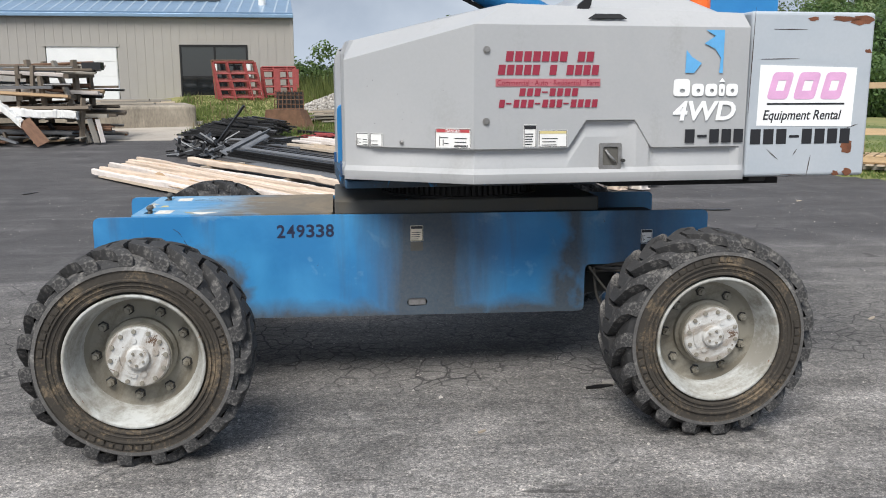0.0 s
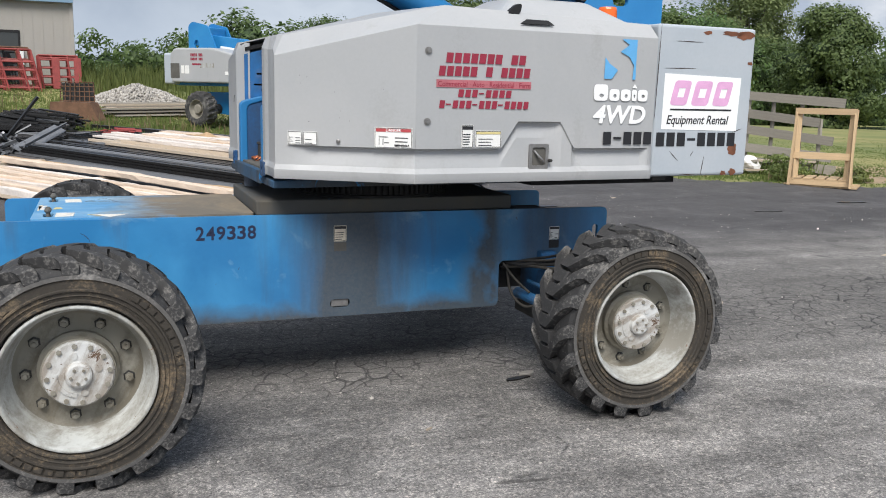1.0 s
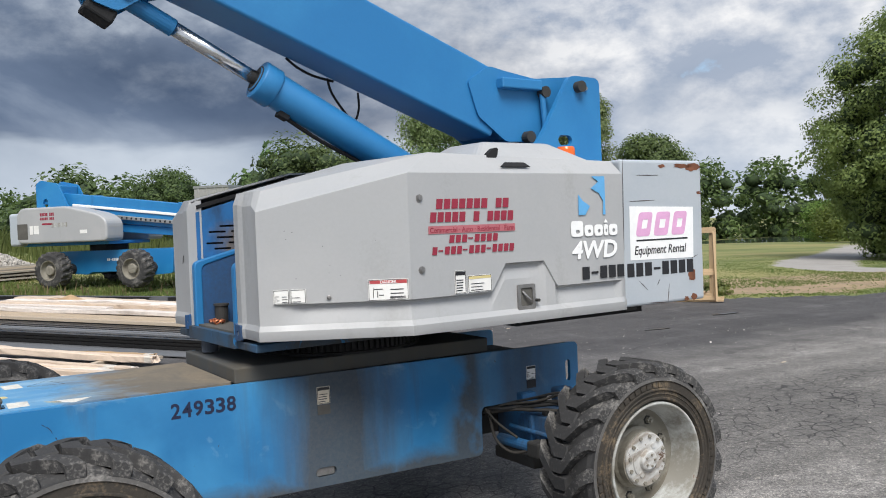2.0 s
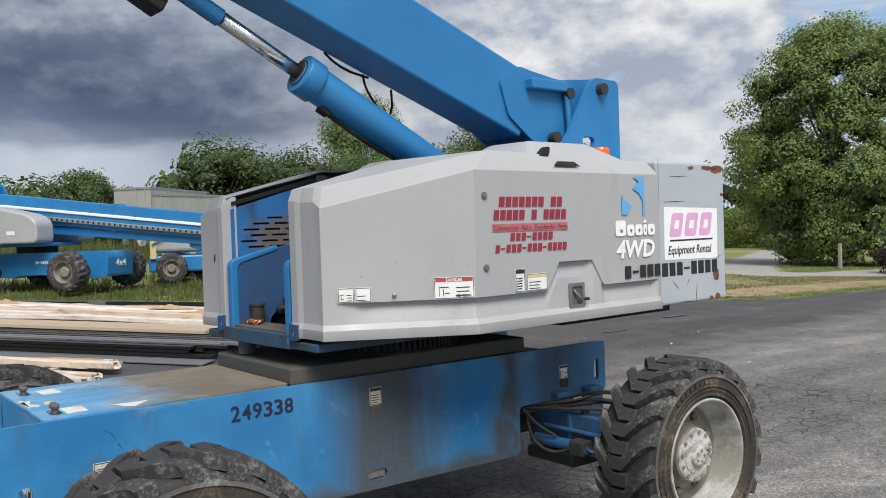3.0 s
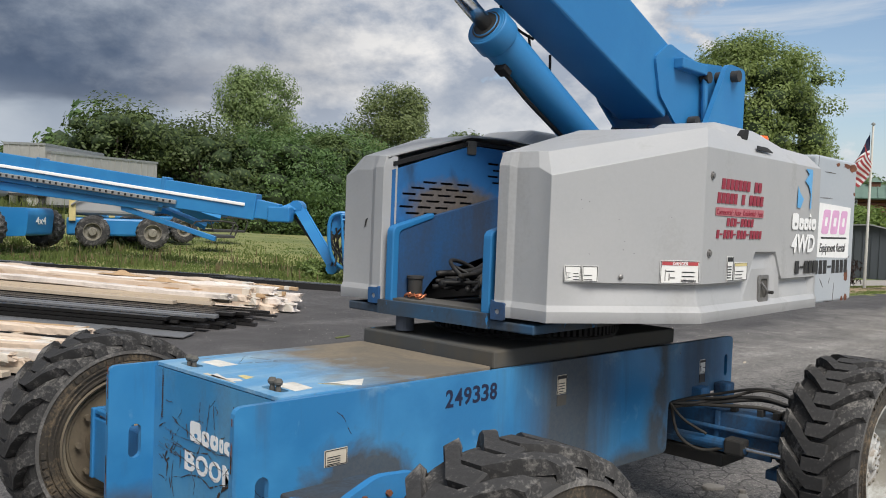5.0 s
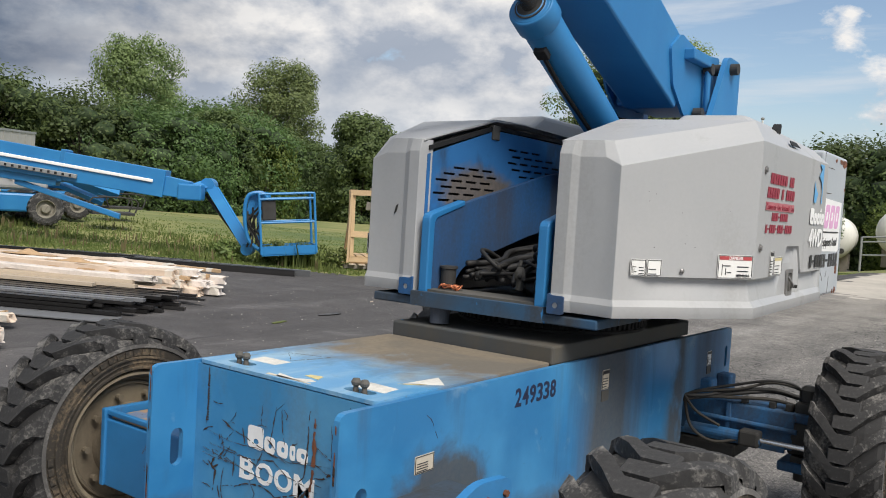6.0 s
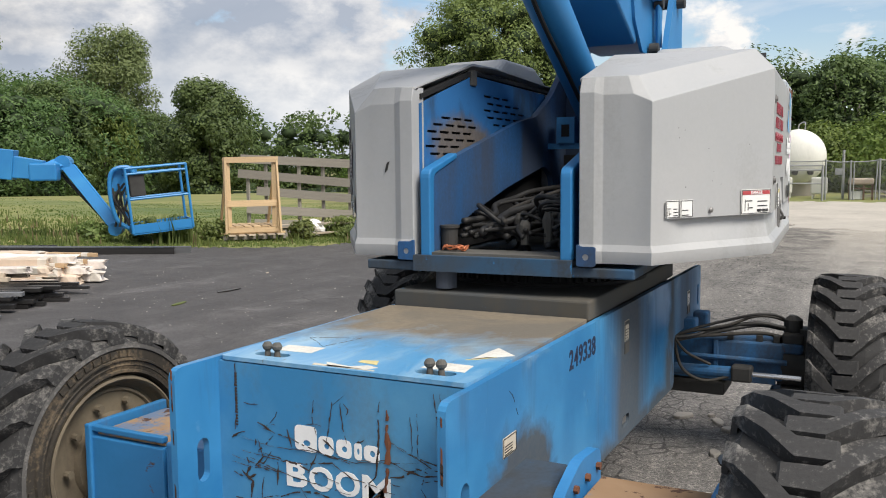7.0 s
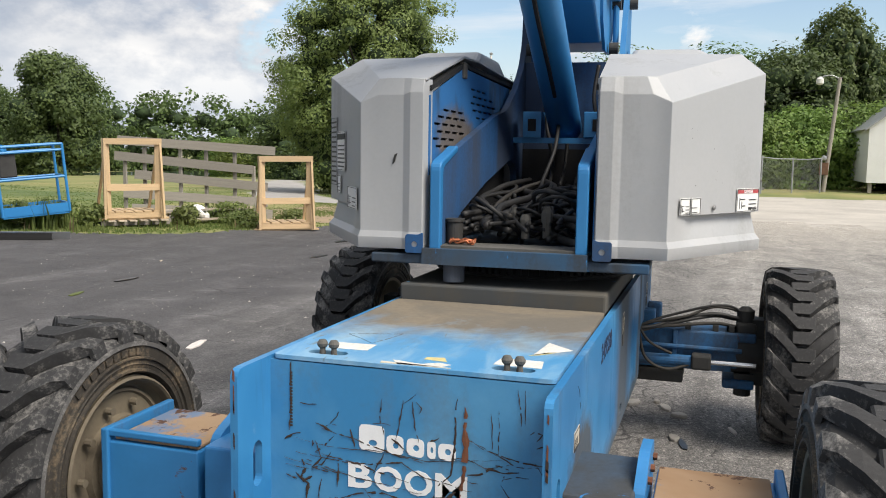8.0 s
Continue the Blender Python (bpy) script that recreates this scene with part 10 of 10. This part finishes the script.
    for x, y, k in ((23.45, 4.52, 1.1), (23.35, 4.02, 1.06)):
        place(col, x, y, 130 * k, 1.0, k, 0.02)
    wp = thing("marker_post", "short pale wooden marker post", "post", pose(26.2, 11.1, h(26.2, 11.1)))
    part("post", box(-0.05, 0.05, -0.05, 0.05, -0.05, 0.85, 0.01), M_grey_wood, wp)


PLANTED = [
    # the dark mass behind the trailers
    (1, 12.5, 51.0, 0.55, 0.58), (0, 19.5, 46.5, 0.75, 0.72), (0, 24.5, 45.5, 0.72, 0.70), (2, 22.0, 50.0, 0.8, 0.74), (0, 29.0, 45.0, 0.75, 0.68), (1, 33.5, 47.0, 0.75, 0.68), (2, 38.0, 50.0, 0.9, 0.80),
    (0, 41.5, 52.0, 0.9, 0.80), (1, 46.0, 54.0, 1.0, 0.86), (0, 46.5, 64.0, 0.9, 0.95), (3, 43.2, 50.5, 1.0, 1.5), (0, 45.0, 58.0, 1.1, 0.95), (2, 34.0, 54.0, 0.9, 0.8), (0, 47.2, 66.0, 0.7, 1.0), (1, 40.0, 68.0, 0.8, 0.9), (1, 56.0, 60.0, 0.9, 0.85),
    # lower shrubs by the pond
    (3, 68.0, 41.0, 1.1, 0.9), (3, 74.0, 38.0, 1.2, 0.8), (3, 72.0, 45.0, 1.2, 0.95),
    # behind the big tree and the drive
    (1, 60.0, 22.0, 0.9, 0.75), (0, 66.0, 16.0, 0.95, 0.75), (1, 62.0, 28.0, 0.8, 0.6), (0, 68.0, 9.0, 1.0, 0.8), (1, 64.0, 19.0, 0.9, 0.70), (0, 62.5, 25.0, 0.85, 0.68), (1, 66.5, 12.5, 0.9, 0.74), (0, 60.5, 31.5, 0.8, 0.62),
    # behind the tanks and the gravel lot
    (0, 49.0, 5.0, 0.85, 0.78), (2, 47.0, 0.5, 0.72, 0.72), (0, 53.0, -1.0, 0.9, 0.80), (1, 50.0, 9.5, 0.85, 0.80), (1, 48.5, -4.5, 0.85, 0.82), (2, 51.0, -7.2, 0.72, 1.02), (0, 53.0, -10.5, 0.9, 0.86), (1, 55.0, -14.0, 0.95, 0.95),
    (3, 43.0, -2.2, 1.0, 0.92), (3, 43.5, -4.8, 0.95, 1.0), (3, 44.0, -8.0, 1.0, 1.05), (3, 44.0, -11.0, 1.1, 1.0), (3, 44.0, 1.2, 0.9, 0.85), (3, 45.0, 5.0, 0.9, 0.8), (3, 49.5, 14.2, 1.15, 0.92), (3, 51.0, 16.6, 1.0, 0.95), (3, 48.6, 12.2, 1.0, 0.85),
    (0, 58.0, -19.0, 1.0, 0.9),
]


def blades(name, spots, height, spread, count, mat, label, seed, lean=0.35):
    """Tufts of grass: each spot gets a few bent blades."""
    rg = np.random.default_rng(seed)
    S = np.repeat(np.array(spots), count, axis=0)
    n = len(S)
    base = S[:, :2] + rg.normal(0, spread, (n, 2))
    z = lie(base[:, 0], base[:, 1])
    tall = height * S[:, 2] * rg.uniform(0.5, 1.3, n)
    a = rg.uniform(0, 6.283, n)
    w = 0.009 + 0.010 * rg.random(n)
    dx, dy = np.cos(a), np.sin(a)
    off = lean * tall * rg.uniform(0.1, 1.0, n)
    b = rg.uniform(0, 6.283, n)
    tip = np.stack([base[:, 0] + np.cos(b) * off, base[:, 1] + np.sin(b) * off, z + tall], 1)
    mid = np.stack([base[:, 0] + np.cos(b) * off * 0.3, base[:, 1] + np.sin(b) * off * 0.3, z + tall * 0.55], 1)
    lo = np.stack([base[:, 0], base[:, 1], z - 0.01], 1)
    sd = np.stack([dx * w, dy * w, np.zeros(n)], 1)
    V = np.stack([lo - sd, lo + sd, mid + sd * 0.8, tip, mid - sd * 0.8], 1).reshape(-1, 3)
    F = np.arange(n * 5)
    me = bpy.data.meshes.new(name)
    me.vertices.add(len(V))
    me.vertices.foreach_set("co", V.ravel())
    me.loops.add(n * 5)
    me.loops.foreach_set("vertex_index", F)
    me.polygons.add(n)
    me.polygons.foreach_set("loop_start", np.arange(0, n * 5, 5))
    me.update(calc_edges=True)
    return tagged(link(name, me, mat), label, "grass", kind="stuff")


def grow_grass():
    rg = np.random.default_rng(5)
    spots, tallish, straw = [], [], []
    while len(spots) < 14500:
        x, y = rg.uniform(-5.5, 30), rg.uniform(4.5, 26.5)
        e = np.interp(x, EDGE_X, EDGE_Y)
        gap = y - e
        if x < -3.95 and y < 20.4:
            continue
        if gap < 0.05 or drive_gap(np.array([x]), np.array([y]))[0] < 1.4:
            continue
        if 11.6 < x < 28 and 0.5 < gap < 2.0 and rg.random() < 0.9:
            continue
        if rg.random() > math.exp(-gap / (4.5 if x > 1 else 9)):
            continue
        k = 0.55 + 0.6 * max(0, noise.noise((x * 0.6, y * 0.6, 2)))
        if x > 11:
            k *= 0.45
        spots.append((x, y, k))
        if x < 9.8 and gap > 0.25 and noise.noise((x * 0.8, y * 0.8, 9)) > 0.05 and rg.random() < 0.30:
            tallish.append((x, y, 0.7 + 0.6 * rg.random()))
        if x < 10 and rg.random() < 0.05 and gap > 0.3:
            straw.append((x, y, 0.6 + 0.7 * rg.random()))
    blades("grass", spots, 0.065, 0.12, 6, M_blade, "ragged green grass along the lot", 1)
    blades("tall_weeds", tallish, 0.13, 0.10, 6, M_blade, "tall green weeds", 2, 0.3)
    blades("dry_stalks", straw, 0.20, 0.08, 3, M_straw, "dry straw-coloured seed stalks", 3, 0.25)
    rank = [(rg.uniform(-1.6, 8.0), rg.uniform(24.0, 33.0), 0.6 + 0.6 * rg.random()) for k in range(900)]
    blades("tall_weeds", rank, 0.62, 0.16, 7, M_blade, "rank tall green weeds behind the rubble", 6, 0.3)
    for k, (x, y, w, t) in enumerate(((10.55, 7.75, 0.9, 0.38), (10.1, 7.2, 0.7, 0.30), (8.0, 9.5, 0.7, 0.42), (8.3, 9.0, 0.5, 0.36), (7.4, 9.75, 0.6, 0.40), (9.6, 8.1, 0.5, 0.34), (6.9, 10.4, 0.6, 0.35), (11.3, 6.9, 0.6, 0.26))):
        weed = make_tree("weed", "wood", t, w, 900, 0.035, M_leaf, 80 + k, 0.02, "leafy green weed growing in the grass", "weed", trunk_r=0.012, group="leafy weeds")
        weed.matrix_basis = pose(x, y, h(x, y) - 0.01)
    spots = [(7.55 + 0.25 * math.cos(k), 9.3 + 0.25 * math.sin(k * 1.7), 1.2) for k in range(14)] + [(10.9 + 0.4 * math.sin(k), 8.0 + 0.3 * math.cos(1.3 * k), 0.8) for k in range(30)]
    blades("tall_weeds", spots, 0.36, 0.10, 8, M_blade, "tall weeds growing by the platform", 4, 0.25)


plant_trees()
grow_grass()
pond = bmesh.new()
ring = [(72 + 26 * math.cos(a), 52 + 17 * math.sin(a) * (1 + 0.15 * math.sin(3 * a))) for a in np.linspace(0, 6.283, 40, endpoint=False)]
pond.faces.new([pond.verts.new((x, y, 0)) for x, y in ring])
M_water, wnt, wb = material("pond_water", 0.06)
wb.inputs["Base Color"].default_value = (0.03, 0.04, 0.04, 1)
bump(wnt, wb, noise_tex(wnt, mapped(wnt), 3.0, 4), 0.08, 0.05)
tagged(part("water", pond, M_water, m=pose(0, 0, -1.36)), "still grey pond among trees", "water", kind="structure")

# ---- loose grit and litter on the pavement ----
def litter():
    rg = random.Random(90)
    v, f = [], []
    for i in range(2600):
        a, d = rg.uniform(0, 6.283), 7.5 * math.sqrt(rg.random())
        x, y = 0.8 + d * math.cos(a) * 1.3, 0.6 + d * math.sin(a)
        s = rg.uniform(0.003, 0.009) * (2.0 if rg.random() < 0.05 else 1)
        z = h(x, y)
        o = len(v)
        v += [(x + s * rg.uniform(0.7, 1.3), y, z), (x - s * 0.6, y + s, z), (x - s * 0.6, y - s * rg.uniform(0.6, 1.2), z), (x, y, z + s * rg.uniform(0.6, 1.1)), (x + s * 0.3, y + s * 0.4, z + s * 0.6)]
        f += [[o, o + 1, o + 4], [o + 1, o + 2, o + 3], [o + 2, o, o + 3], [o, o + 4, o + 3], [o + 4, o + 1, o + 3]]
    me = bpy.data.meshes.new("grit")
    me.from_pydata(v, [], f)
    me.update()
    tagged(link("grit", me, M_stone), "loose pale grit on asphalt", "gravel", kind="stuff")
    for x, y, a, b_, yaw in ((1.63, -0.37, 0.075, 0.042, -30), (1.58, -0.58, 0.055, 0.034, 20), (1.46, -0.66, 0.05, 0.04, 70), (1.03, -0.65, 0.05, 0.03, 10), (1.70, -0.52, 0.03, 0.02, 0)):
        t = thing("broken_paving", "pale flat lump of broken paving", "rubble", pose(x, y, h(x, y) - 0.004, rg.uniform(-4, 4), rg.uniform(-4, 4), yaw), "broken paving")
        ring = [(a * math.cos(k * 0.785) * rg.uniform(0.8, 1.15), b_ * math.sin(k * 0.785) * rg.uniform(0.8, 1.15)) for k in range(8)]
        part("lump", plate(ring, 0.022, bev=0.006), M_stone, t)
    for x, y, L, yaw, mat in ((5.7, 5.85, 0.10, 20, M_lumber), (4.3, 5.3, 0.34, -8, M_bronze), (3.35, 5.15, 0.26, 12, M_leafscrap), (0.24, -1.22, 0.045, 30, M_lumber), (0.95, -0.7, 0.16, 10, M_bronze), (6.8, 3.1, 0.10, 40, M_wrap), (7.2, 4.4, 0.4, -12, M_bronze), (1.6, 4.6, 0.14, -20, M_wrap),
                              (2.0, 2.9, 0.32, 10, M_wrap), (-0.4, 4.0, 0.12, 60, M_lumber), (9.2, 4.9, 0.5, -10, M_bronze), (6.2, 1.6, 0.12, 15, M_lumber), (-2.6, 6.2, 0.2, 5, M_wrap), (-4.6, 7.6, 0.3, 60, M_bronze), (1.28, -0.95, 0.11, 15, M_wrap), (3.2, 0.4, 0.09, 35, M_lumber)):
        t = thing("scrap_piece", "small scrap of debris lying on asphalt", "debris", pose(x, y, h(x, y), 0, 0, yaw), "scraps on the pavement")
        pts = [(-L / 2, -L * 0.08), (-L * 0.1, -L * 0.14), (L / 2, -L * 0.05), (L * 0.45, L * 0.09), (0, L * 0.12), (-L * 0.45, L * 0.06)]
        part("scrap", plate(pts, 0.008), mat, t)


M_leafscrap = plain("green_scrap", (0.10, 0.12, 0.03), 0.8, 0, 0.3, 20)
litter()
